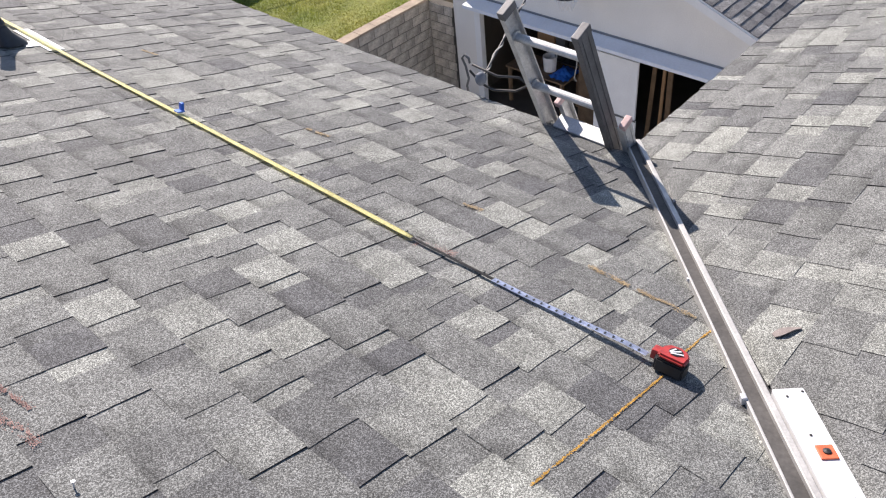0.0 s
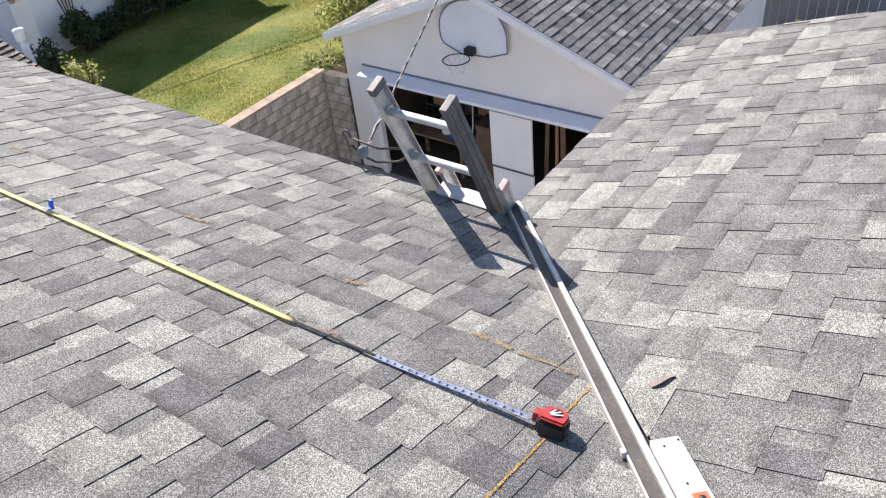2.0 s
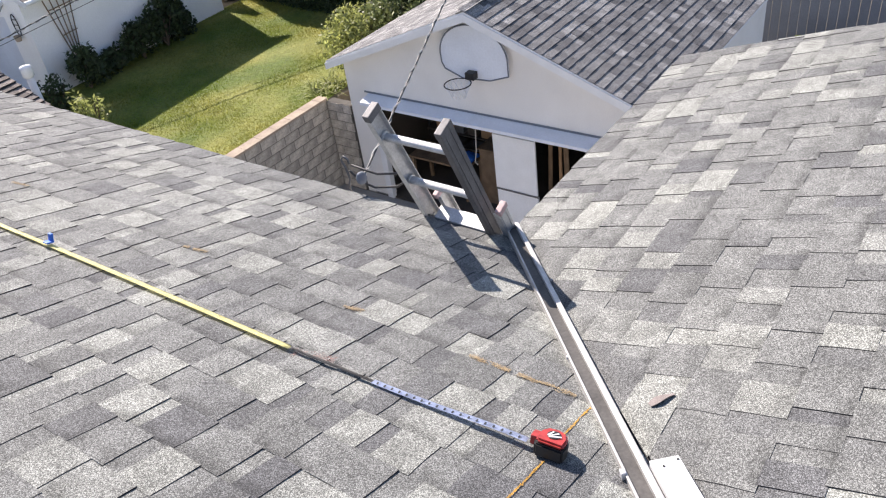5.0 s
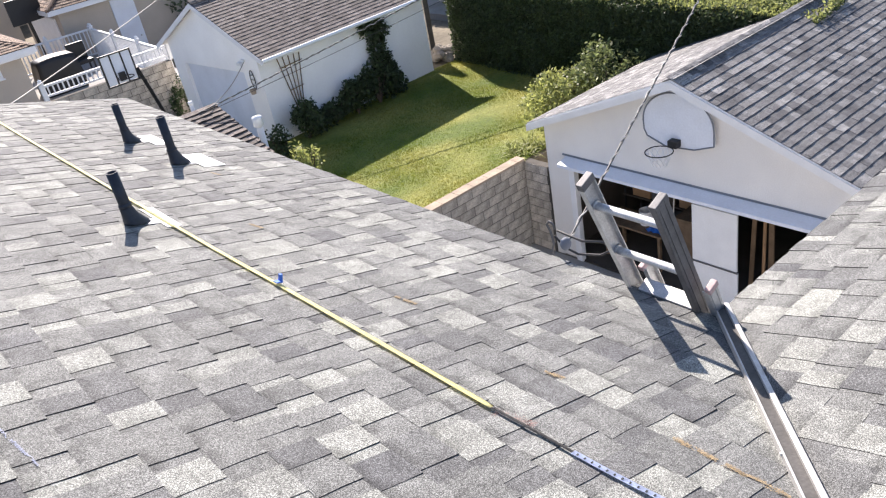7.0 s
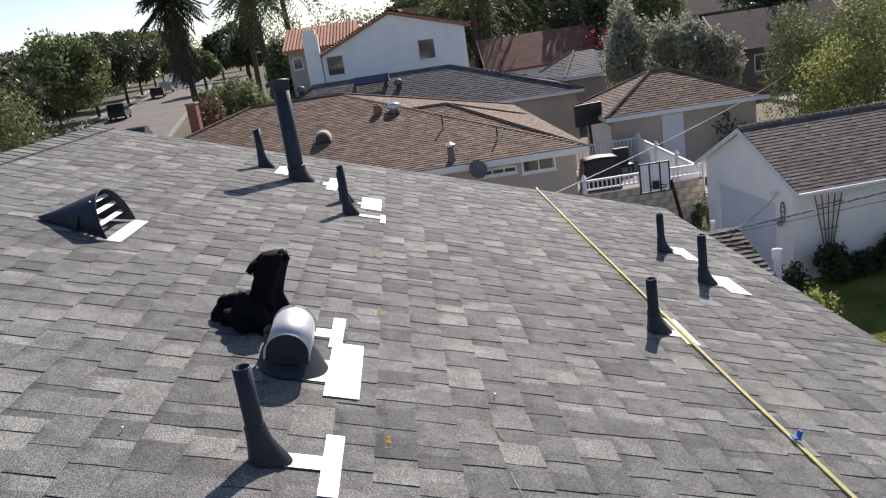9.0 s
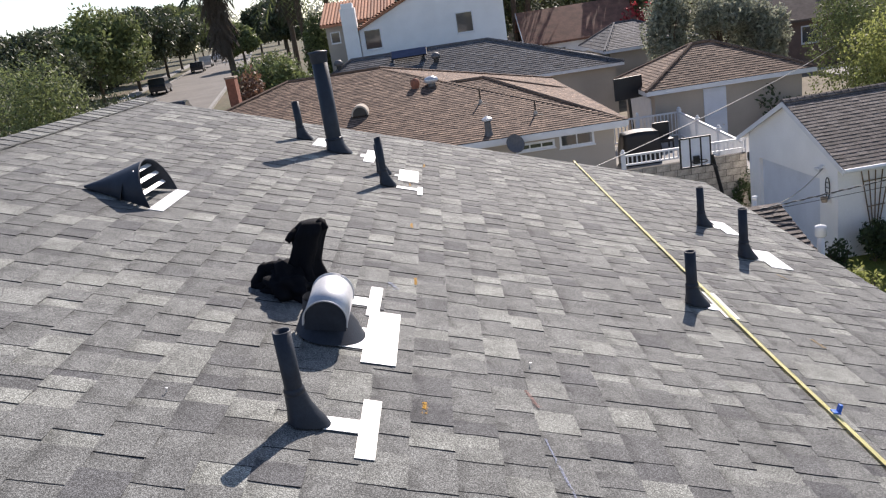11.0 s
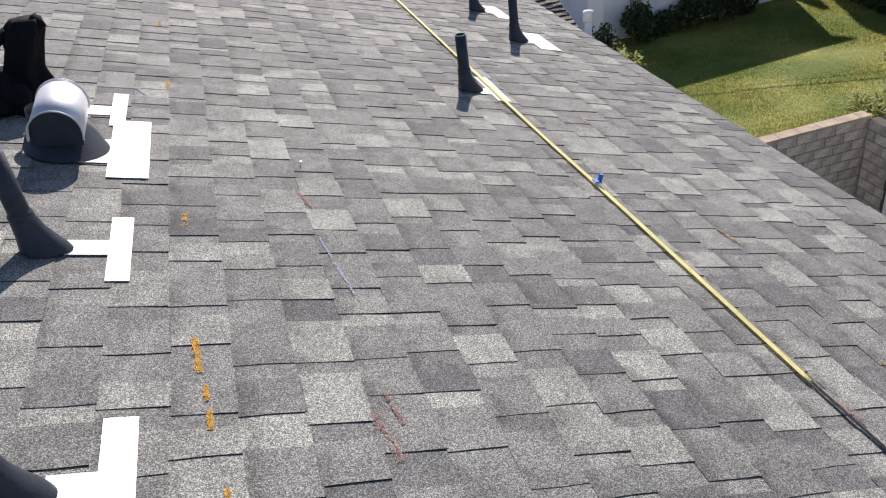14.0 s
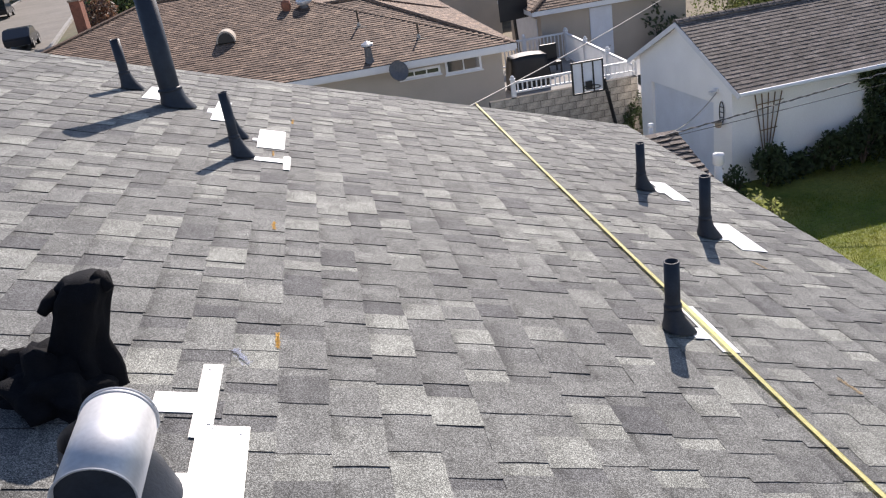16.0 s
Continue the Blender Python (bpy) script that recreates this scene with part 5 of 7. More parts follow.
def tree(x, y, zg, top, rad, mat, label, seed, count=3500, size=0.22, trunk=0.16, crown=0.62, group=""):
    t = thing("tree", label, "tree", Matrix.Translation((x, y, zg)), group=group)
    H = top - zg
    r = random.Random(seed)
    bm = tube([(0, 0, -0.05), (r.uniform(-.1, .1), r.uniform(-.1, .1), H * 0.25), (r.uniform(-.2, .2), r.uniform(-.2, .2), H * 0.62)], trunk, 9, r_end=trunk * 0.5)
    for i in range(6):
        a = 2 * math.pi * i / 6 + r.uniform(-0.4, 0.4)
        z0 = H * r.uniform(0.3, 0.5)
        tube([(0, 0, z0), (rad * 0.35 * math.cos(a), rad * 0.35 * math.sin(a), z0 + H * 0.14), (rad * 0.7 * math.cos(a), rad * 0.7 * math.sin(a), z0 + H * 0.3)], trunk * 0.45, 6, bm, r_end=trunk * 0.12)
    part("trunk", bm, M_BARK, t)
    hc = H * crown / 2
    leaves("crown", clumps(0, 0, H - hc, rad, rad, hc, 34, seed, 0.31), count, size, mat, t, seed)
    return t


def shrub(x, y, zg, rx, ry, h, mat, label, seed, count=2600, size=0.06, name="shrub", group=""):
    t = thing(name, label, "shrub", Matrix.Translation((x, y, zg)), group=group)
    r = random.Random(seed)
    bm = bmesh.new()
    for i in range(7):
        a = r.uniform(0, 6.28)
        tube([(0, 0, -0.02), (rx * 0.3 * math.cos(a), ry * 0.3 * math.sin(a), h * 0.4), (rx * 0.6 * math.cos(a), ry * 0.6 * math.sin(a), h * 0.75)], 0.02, 5, bm, r_end=0.008)
    part("stem", bm, M_BARK, t)
    leaves("foliage", clumps(0, 0, h * 0.5, rx, ry, h * 0.55, 16, seed, 0.45), count, size, mat, t, seed)
    return t


def palm(x, y, zg, top, lean, seed, label, fronds=34, length=2.6, skirt=0.0):
    """A ringed trunk, arching fronds with drooping leaflets, and under a fan palm a skirt of dead fronds."""
    t = thing("palm_tree", label, "palm tree", Matrix.Translation((x, y, zg)), group="palms along the street")
    H = top - zg
    r = random.Random(seed)
    part("trunk", tube([(lean * f * f, 0, H * f) for f in (0, 0.25, 0.5, 0.75, 1.0)], 0.26, 10, r_end=0.19), M_BARK, t)
    for nm, n, mat in (("crown", fronds, M_LEAF_DARK if skirt else M_LEAF), ("skirt", int(fronds * 1.3) if skirt else 0, M_BARK)):
        if not n:
            continue
        V, F = [], []
        for i in range(n):
            a = r.uniform(0, 2 * math.pi)
            down = nm == "skirt"
            e = r.uniform(-0.5, 1.3) if not down else r.uniform(-1.45, -0.7)
            L = length * r.uniform(0.75, 1.1) * (0.72 if down else 1)
            base = Vector((lean, 0, H - (r.uniform(0.3, skirt) if down else r.uniform(0, 0.5))))
            d = Vector((math.cos(a) * math.cos(e), math.sin(a) * math.cos(e), math.sin(e)))
            side = Vector((-math.sin(a), math.cos(a), 0))
            K = 14
            for k in range(K):
                f = (k + 1) / K
                p = base + d * L * f - Vector((0, 0, (0.35 if skirt else 0.75) * L * f * f))
                if skirt and f < 0.45:
                    w, fan = 0.03 * L, 0.1
                else:
                    w = L * 0.24 * (1 - 0.6 * abs(f - 0.6)) * r.uniform(0.7, 1.2)
                    fan = 0.22 * L * r.uniform(0.5, 1.2)
                for s in (-1, 1):
                    tip = p + side * s * w + d * fan - Vector((0, 0, 0.45 * w + r.uniform(0.0, 0.25)))
                    c = len(V)
                    V += [p - d * 0.07, p + d * 0.09, tip]
                    F.append((c, c + 1, c + 2))
        tagged(mesh_ob(nm, V, F, mat, t), kind="stuff")
    return t


# planting round the lawn
for i, (x, y, rx, ry, h, m, n) in enumerate(((6.35, 15.35, 0.5, 0.38, 0.95, M_LEAF_HEDGE, 1700), (7.35, 15.5, 0.42, 0.3, 0.6, M_LEAF_HEDGE, 1200), (8.05, 15.4, 0.55, 0.36, 0.9, M_LEAF_HEDGE, 1700), (8.85, 15.45, 0.6, 0.36, 1.0, M_LEAF_HEDGE, 1800), (9.55, 15.55, 0.36, 0.26, 0.6, M_LEAF_HEDGE, 1000))):
    shrub(x, y, LAWN, rx, ry, h, m, "dark leafy shrub against the white garage wall", 100 + i, n, 0.06, group="shrubs along the garage wall")
vine = thing("climbing_vine", "dark green vine climbing the white garage wall", "vine", Matrix.Translation((9.35, 15.72, LAWN)))
part("stem", tube([(0, 0.06, 0), (0.05, 0.08, 0.8), (-0.08, 0.08, 1.4), (0.05, 0.08, 2.1)], 0.025, 6, r_end=0.012), M_BARK, vine)
leaves("foliage", [(-0.12, 0.0, 1.95, 0.42, 0.12, 0.26), (0.2, 0.0, 1.75, 0.3, 0.1, 0.3), (-0.02, 0, 1.35, 0.31, 0.1, 0.38), (0.05, 0, 0.95, 0.36, 0.12, 0.34), (0.12, 0, 0.5, 0.42, 0.14, 0.4), (-0.3, 0, 2.05, 0.2, 0.1, 0.12), (0.32, -0.02, 0.65, 0.2, 0.1, 0.2)], 3600, 0.05, M_LEAF_HEDGE, vine, 140)
shrub(9.55, 9.95, LAWN, 0.75, 0.55, 1.15, M_LEAF_BRIGHT, "bright green citrus bush behind the garage", 151, 2600, 0.05)
shrub(11.0, 9.6, LAWN, 0.95, 0.8, 1.5, M_LEAF, "broad green citrus bush behind the garage", 152, 3400, 0.055)
shrub(10.2, 10.3, LAWN, 0.8, 0.6, 1.0, M_LEAF_BRIGHT, "low citrus bush at the edge of the lawn", 153, 2600, 0.05)
fx = thing("flax_plant", "pale green strappy plant beside the block wall", "plant", Matrix.Translation((8.35, 9.75, LAWN)))
V, F = [], []
for i in range(90):
    a, e, L = rng.uniform(0, 6.28), rng.uniform(0.4, 1.3), rng.uniform(0.35, 0.75)
    ox, oy = rng.uniform(-0.25, 0.45), rng.uniform(-0.2, 0.3)
    d = Vector((math.cos(a) * math.cos(e), math.sin(a) * math.cos(e), math.sin(e)))
    s = Vector((-math.sin(a), math.cos(a), 0)) * 0.02
    c = len(V)
    for f in (0, 0.5, 1.0):
        p = Vector((ox, oy, 0)) + d * L * f - Vector((0, 0, 0.5 * L * f * f))
        V += [p - s * (1 - f * 0.9), p + s * (1 - f * 0.9)]
    F += [(c, c + 1, c + 3, c + 2), (c + 2, c + 3, c + 5, c + 4)]
tagged(mesh_ob("foliage", V, F, M_LEAF_BRIGHT, fx), kind="stuff")
shrub(5.0, 12.9, LAWN, 0.35, 0.3, 1.05, M_LEAF_BRIGHT, "small yellow-green bush by the shed", 155, 500, 0.05)
shrub(5.45, 14.9, LAWN, 0.35, 0.35, 0.8, M_LEAF_HEDGE, "dark bush at the garage corner", 156, 700, 0.05)
shrub(5.6, 21.0, LAWN - 0.2, 0.35, 0.4, 1.3, M_LEAF_HEDGE, "dark bush at the foot of the block wall", 157, 900, 0.06)


def hedge():
    """A clipped hedge: leafy shell over a dark core."""
    t = thing("hedge", "tall clipped dark green hedge with a sunlit top", "hedge")
    poly = [(12.35, 16.3), (13.6, 16.4), (13.2, 5.0), (11.2, 5.0)]
    z0, z1 = LAWN, -2.42
    core = [(12.5, 16.15), (13.45, 16.2), (13.05, 5.1), (11.38, 5.1)]
    part("core", prism(core, 2, z0, z1 - 0.12), M_LEAF_HEDGE, t)
    r = np.random.default_rng(77)
    V = []
    def sheet(a, b, c, n, amp):
        a, b, c = (np.array(q, float) for q in (a, b, c))
        nrm = np.cross(b - a, c - a)
        nrm /= np.linalg.norm(nrm)
        q = a + r.random((n, 1)) * (b - a) + r.random((n, 1)) * (c - a)
        bump = np.array([noise.noise((p[0] * 1.4, p[1] * 1.4, p[2] * 1.4)) for p in q])[:, None]
        q = q + nrm * (r.normal(size=(n, 1)) * 0.04 + bump * amp)
        return q
    P = [sheet((12.35, 16.3, z0), (11.2, 5.0, z0), (12.35, 16.3, z1), 42000, 0.12), sheet((12.35, 16.3, z1), (11.2, 5.0, z1), (13.6, 16.4, z1), 22000, 0.1), sheet((12.35, 16.3, z0), (13.6, 16.4, z0), (12.35, 16.3, z1), 7000, 0.1)]
    p = np.concatenate(P)
    n = len(p)
    u = r.normal(size=(n, 3))
    u /= np.linalg.norm(u, axis=1)[:, None]
    w = np.cross(u, r.normal(size=(n, 3)))
    w /= np.linalg.norm(w, axis=1)[:, None]
    s = 0.036 * r.uniform(0.6, 1.4, (n, 1))
    v = np.stack([p - u * s, p + w * s * 0.5, p + u * s, p - w * s * 0.5], 1).reshape(-1, 3)
    tagged(mesh_ob("foliage", v.tolist(), np.arange(n * 4).reshape(-1, 4).tolist(), M_LEAF_HEDGE, t), kind="stuff")
    # brighter leaves on the top only: sunlight is put into their colour
    k = 14000
    q = sheet((12.3, 16.3, z1 + 0.05), (11.2, 5.0, z1 + 0.05), (13.6, 16.4, z1 + 0.05), k, 0.1)
    u = r.normal(size=(k, 3))
    u /= np.linalg.norm(u, axis=1)[:, None]
    w = np.cross(u, r.normal(size=(k, 3)))
    w /= np.linalg.norm(w, axis=1)[:, None]
    s = 0.036 * r.uniform(0.6, 1.4, (k, 1))
    v = np.stack([q - u * s, q + w * s * 0.5, q + u * s, q - w * s * 0.5], 1).reshape(-1, 3)
    tagged(mesh_ob("new_growth", v.tolist(), np.arange(k * 4).reshape(-1, 4).tolist(), M_LEAF_BRIGHT, t, "yellow-green top leaves, sunlight put into their colour"), kind="stuff")


hedge()


# ---- details of the white garage ----
def white_garage_details():
    g = ngarage
    part("door_panel", box(5.87, 5.92, 16.6, 19.6, LAWN - 0.3, -2.9), M_BLUEWHITE, g, "flush cool white garage door")
    part("gutter", tube([(NX0 - 0.36, NY0 - 0.50, NZE - 0.03), (NX1 + 0.21, NY0 - 0.50, NZE - 0.03)], 0.05, 10), M_TRIM, g, "white eave gutter")
    for y0 in (NY0 - 0.47, NY1 + 0.47):
        part("rake_board", prism([(y0, NZE - 0.13), (nym, NZR - 0.13), (nym, NZR), (y0, NZE - 0.005)], 0, NX0 - 0.37, NX0 - 0.352), M_TRIM, g, "white rake board")
    for i in range(32):
        x = NX0 - 0.35 + i * 0.185
        bm = prism([(nym - 0.11, NZR - 0.03), (nym, NZR + 0.035), (nym + 0.11, NZR - 0.03), (nym + 0.11, NZR), (nym, NZR + 0.06), (nym - 0.11, NZR)], 0, x, x + 0.18)
        bmesh.ops.rotate(bm, cent=(x + 0.18, nym, NZR + 0.05), matrix=Matrix.Rotation(radians(3.5), 3, "Y"), verts=bm.verts)
        part("ridge_cap", bm, M_BROWNGREY_SHINGLE, g)
    t = thing("trellis", "fan-shaped brown wooden trellis on the white wall", "trellis")
    foot = Vector((6.62, 15.80, LAWN + 0.5))
    for i in range(5):
        top = Vector((6.30 + 0.165 * i, 15.80, -2.66 - 0.01 * i))
        part("slat", tube([foot + Vector((0.03 * (i - 2), 0, 0)), top], 0.014, 6), M_WOOD, t)
    for z, a, b in ((-2.9, 6.32, 6.98), (-3.5, 6.42, 6.84)):
        part("cross_slat", tube([(a, 15.77, z), (b, 15.77, z + 0.02)], 0.013, 6), M_WOOD, t)
    t = thing("wall_planter", "dark iron scroll bracket with a terracotta pot", "planter")
    bm = tube([(5.74, 16.2 + 0.09 * math.cos(a), -3.03 + 0.24 * math.sin(a)) for a in [2 * math.pi * i / 20 for i in range(21)]], 0.012, 6)
    for z in (-3.15, -3.03, -2.91):
        tube([(5.74, 16.11, z), (5.74, 16.29, z)], 0.01, 5, bm)
    part("bracket", bm, M_DARK, t)
    part("pot", lathe([(0.001, 0), (0.06, 0), (0.085, 0.12), (0.07, 0.12), (0.05, 0.02), (0.001, 0.02)], 14, m=Matrix.Translation((5.66, 16.2, -3.36))), M_CAP, t)
    t = thing("security_light", "small white twin floodlight under the gable", "wall lamp")
    part("base", box(5.72, 5.78, 16.38, 16.5, -2.62, -2.54, 0.01), M_TRIM, t)
    for y in (16.40, 16.50):
        part("head", lathe([(0.02, 0), (0.05, 0.09), (0.045, 0.1), (0.001, 0.1)], 12, m=Matrix.Translation((5.71, y, -2.6)) @ pose(0, 0, 0, 0, -110, 0)), M_TRIM, t)


white_garage_details()


# the white garage stands a few degrees askew of the near roof, with what grows and hangs on its wall
corner = Matrix.Translation((NX0 - 0.35, NY0 - 0.5, 0))
askew = Matrix.Translation((0.17, 0, 0)) @ corner @ pose(0, 0, 0, 0, 0, 4.0) @ corner.inverted()
for ob in list(bpy.data.objects):
    if ob == ngarage or ob == vine or ob.name.split(".")[0] in ("trellis", "wall_planter", "security_light") or ob.get("group") == "shrubs along the garage wall":
        ob.matrix_basis = askew @ ob.matrix_basis


# ---- shed roof, flue and block wall with white railing ----
shed = thing("shed", "low shed with a worn brown wooden shingle roof", "shed", kind="structure")
part("wall", prism([(13.4, LAWN), (15.3, LAWN), (15.3, -3.16), (13.4, -3.79)], 0, 2.3, 4.3), M_TAN, shed)
roof_slope(shed, (2.0, 13.2, -3.78), (4.45, 13.2, -3.78), (2.0, 15.45, -3.05), M_BROWNGREY_SHINGLE, 0.18, (0.14, 0.34), 0.04, 61)
t = thing("flue_pipe", "white metal flue pipe with a round cap", "flue", Matrix.Translation((4.72, 14.15, LAWN)))
part("pipe", lathe([(0.075, 0), (0.075, 1.25), (0.001, 1.25)], 18), M_TRIM, t, smooth=True)
part("cap", lathe([(0.08, 1.24), (0.115, 1.27), (0.115, 1.44), (0.11, 1.47), (0.001, 1.5)], 20), M_TRIM, t, smooth=True)
t = thing("flue_pipe", "thin white pipe standing by the shed", "flue", Matrix.Translation((4.06, 15.9, LAWN)))
part("pipe", lathe([(0.045, 0), (0.045, 1.75), (0.001, 1.75)], 14), M_TRIM, t, smooth=True)
part("cap", lathe([(0.05, 1.72), (0.06, 1.74), (0.06, 1.8), (0.001, 1.81)], 14), M_TRIM, t, smooth=True)

block_wall("garden_wall", "grey concrete block garden wall below a white railing", (1.6, 20.9, 0), (1, 0, 0), 4.2, LAWN - 0.3, -3.02, (0, 1, 0), M_BLOCK, cap=False, seed=14)
tagged(part("patio", box(1.6, 6.6, 21.1, 28.6, LAWN - 0.3, -3.75), M_CONC), "raised pale concrete patio behind the railing", "patio", kind="structure")


def railing(a, b, z0, h, n_post, label):
    """White posts with ball-capped tops, two rails and square pickets."""
    t = thing("railing", label, "railing", group="white patio railings")
    a, b = Vector((*a, z0)), Vector((*b, z0))
    d = b - a
    L = d.length
    d.normalize()
    ang = math.degrees(math.atan2(d.y, d.x))
    for i in range(n_post):
        p = a.lerp(b, i / (n_post - 1))
        m = Matrix.Translation(p) @ pose(0, 0, 0, 0, 0, ang)
        post = part("post", box(-0.06, 0.06, -0.06, 0.06, 0, h + 0.05, 0.006, m=m), M_TRIM, t)
        part("post_cap", lathe([(0.08, h + 0.05), (0.085, h + 0.08), (0.05, h + 0.1), (0.055, h + 0.14), (0.001, h + 0.18)], 12, m=Matrix.Translation(p)), M_TRIM, t)
    m = Matrix.Translation(a) @ pose(0, 0, 0, 0, 0, ang)
    part("top_rail", box(0.06, L - 0.06, -0.035, 0.035, h - 0.06, h, 0.005, m=m), M_TRIM, t)
    part("bottom_rail", box(0.06, L - 0.06, -0.03, 0.03, 0.1, 0.15, 0.004, m=m), M_TRIM, t)
    k = int(L / 0.13)
    for i in range(1, k):
        part("picket", box(L * i / k - 0.018, L * i / k + 0.018, -0.018, 0.018, 0.15, h - 0.06, m=m), M_TRIM, t)


railing((2.3, 21.0), (5.85, 20.98), -3.0, 0.42, 3, "low white picket railing on the block wall")
railing((5.85, 21.2), (6.1, 28.2), -3.75, 1.0, 4, "white picket patio railing beside the garage")
railing((3.0, 28.4), (6.1, 28.3), -3.75, 1.0, 3, "white picket patio railing at the back")
t = thing("covered_grill", "barbecue grill under a dark brown cover", "grill", Matrix.Translation((3.75, 25.0, -3.75)))
bm = bmesh.new()
bmesh.ops.create_cube(bm, size=1)
bmesh.ops.subdivide_edges(bm, edges=bm.edges, cuts=6, use_grid_fill=True)
for v in bm.verts:
    k = 1 - 0.22 * max(0, v.co.z + 0.1) ** 1.2
    v.co = (v.co.x * 1.3 * k + 0.05 * noise.noise(v.co * 3), v.co.y * 0.8 * k + 0.05 * noise.noise(v.co * 3 + Vector((5, 0, 0))), (v.co.z + 0.5) * 1.05 + 0.12 * math.cos(v.co.x * 3) * max(0, v.co.z))
part("cover", bm, M_DARK, t, smooth=True)
t = thing("patio_chair", "dark wicker chair on the patio", "chair", Matrix.Translation((5.0, 26.6, -3.75)))
part("seat", box(-0.3, 0.3, -0.3, 0.3, 0.3, 0.42, 0.03), M_DARK, t)
part("backrest", box(-0.3, 0.3, 0.22, 0.32, 0.42, 0.95, 0.03), M_DARK, t)
for sx in (-0.27, 0.27):
    for sy in (-0.27, 0.27):
        part("leg", box(sx - 0.025, sx + 0.025, sy - 0.025, sy + 0.025, 0, 0.3), M_DARK, t)


def portable_hoop():
    t = thing("portable_hoop", "black portable basketball stand with a clear framed backboard", "basketball stand")
    y = 19.0
    part("backboard", box(3.37, 4.15, y, y + 0.02, -2.72, -1.98), M_BLUEWHITE, t, "pale clear backboard")
    for x in (3.36, 3.62, 3.90, 4.15):
        part("frame_bar", box(x - 0.018, x + 0.018, y - 0.02, y + 0.035, -2.76, -1.95), M_DARK, t)
    for z in (-2.75, -1.97):
        part("frame_bar", box(3.36, 4.15, y - 0.021, y + 0.036, z - 0.018, z + 0.018), M_DARK, t)
    part("rim", tube([(3.76 + 0.2 * math.cos(a), y - 0.28 + 0.2 * math.sin(a), -2.55) for a in [2 * math.pi * i / 20 for i in range(21)]], 0.014, 6), M_DARK, t)
    part("rim_bracket", box(3.68, 3.84, y - 0.09, y, -2.66, -2.45, 0.01), M_DARK, t)
    for dx in (0, 0.16):
        part("arm", tube([(3.8 + dx, y + 0.05, -2.35 - dx * 1.5), (4.35 + dx, y + 0.6, -2.75 - dx * 1.5)], 0.022, 8), M_DARK, t)
    part("pole", tube([(4.38, y + 0.62, -2.6), (4.95, y + 1.1, LAWN - 0.02)], 0.05, 10), M_DARK, t)
    part("base", box(4.6, 5.3, y + 0.8, y + 1.4, LAWN - 0.03, LAWN + 0.12, 0.03), M_DARK, t)


portable_hoop()


# ---- details of the tan house and its garage ----
def wall_window(parent, x0, x1, y, z0, z1, bars=1):
    """A window on a wall that faces -y: frame, sill and panes."""
    w = part("window", box(x0 - 0.05, x1 + 0.05, y - 0.03, y + 0.02, z0 - 0.05, z1 + 0.05), M_TRIM, parent, "white framed window")
    k = (x1 - x0) / bars
    for i in range(bars):
        part("pane", box(x0 + i * k + 0.02, x0 + (i + 1) * k - 0.02, y - 0.036, y - 0.031, z0 + 0.02, z1 - 0.02), M_GLASS, w)
    part("sill", box(x0 - 0.08, x1 + 0.08, y - 0.08, y - 0.03, z0 - 0.09, z0 - 0.05), M_TRIM, w)


wall_window(brown, 0.92, 1.92, 23.4, -2.50, -2.13, 2)
wall_window(brown, -0.45, 0.67, 23.4, -2.42, -2.27, 3)
K = 0.274


def on_brown(x, y, h=0.0):
    return Vector((x, y, -1.9 + K * (y - 23.0) + h))


t = thing("roof_vent", "tan half-round vent on the brown roof", "roof vent", Matrix.Translation(on_brown(-5.5, 26.6)))
bm = prism([(-0.3 * math.cos(math.pi * i / 12), 0.36 * math.sin(math.pi * i / 12)) for i in range(13)], 1, -0.3, 0.4)
part("hood", bm, M_TAN, t, smooth=False)
part("mouth", prism([(-0.25 * math.cos(math.pi * i / 12), 0.30 * math.sin(math.pi * i / 12)) for i in range(13)], 1, -0.31, -0.302), M_DARK, t)
part("flange", box(-0.5, 0.5, -0.4, -0.3, -0.12, -0.09), M_TAN, t)
for x, y, h, r in ((-1.3, 26.05, 0.5, 0.03), (0.35, 24.45, 0.45, 0.03)):
    t = thing("roof_pipe", "thin dark pipe on the brown roof", "vent pipe", Matrix.Translation(on_brown(x, y)), group="pipes on the brown roof")
    part("pipe", lathe([(r, -0.02), (r, h), (0.001, h)], 10), M_BARK, t)
    part("collar", lathe([(r * 3, 0.0), (r * 2, 0.06), (r, 0.12)], 10), M_TAN, t)
    part("flange", box(-0.22, 0.22, -0.2, -0.08, -0.03, -0.015), M_TAN, t)
t = thing("furnace_flue", "galvanised furnace flue on the brown roof", "flue", Matrix.Translation(on_brown(-1.3, 23.4)))
part("pipe", lathe([(0.16, -0.05), (0.11, 0.12), (0.1, 0.42), (0.001, 0.42)], 14), M_ALU_DULL_SHADE, t)
part("cap", lathe([(0.17, 0.46), (0.17, 0.52), (0.03, 0.6), (0.001, 0.6)], 14), M_GALV, t)
part("flange", box(-0.45, 0.45, -0.25, -0.1, -0.08, -0.06), M_TAN, t)
t = thing("satellite_dish", "grey satellite dish at the eave of the tan house", "satellite dish", Matrix.Translation((-0.6, 22.75, -2.1)))
part("dish", lathe([(0.001, 0.0), (0.15, 0.02), (0.27, 0.07), (0.30, 0.10), (0.27, 0.085), (0.001, 0.02)], 20, m=pose(0, 0, 0, 65, 0, 20)), M_ALU_DULL_SHADE, t, smooth=True)
part("mast", tube([(0, 0.05, 0), (0, 0.3, -0.2), (0.0, 0.3, -0.32)], 0.02, 6), M_ALU_DULL_SHADE, t)
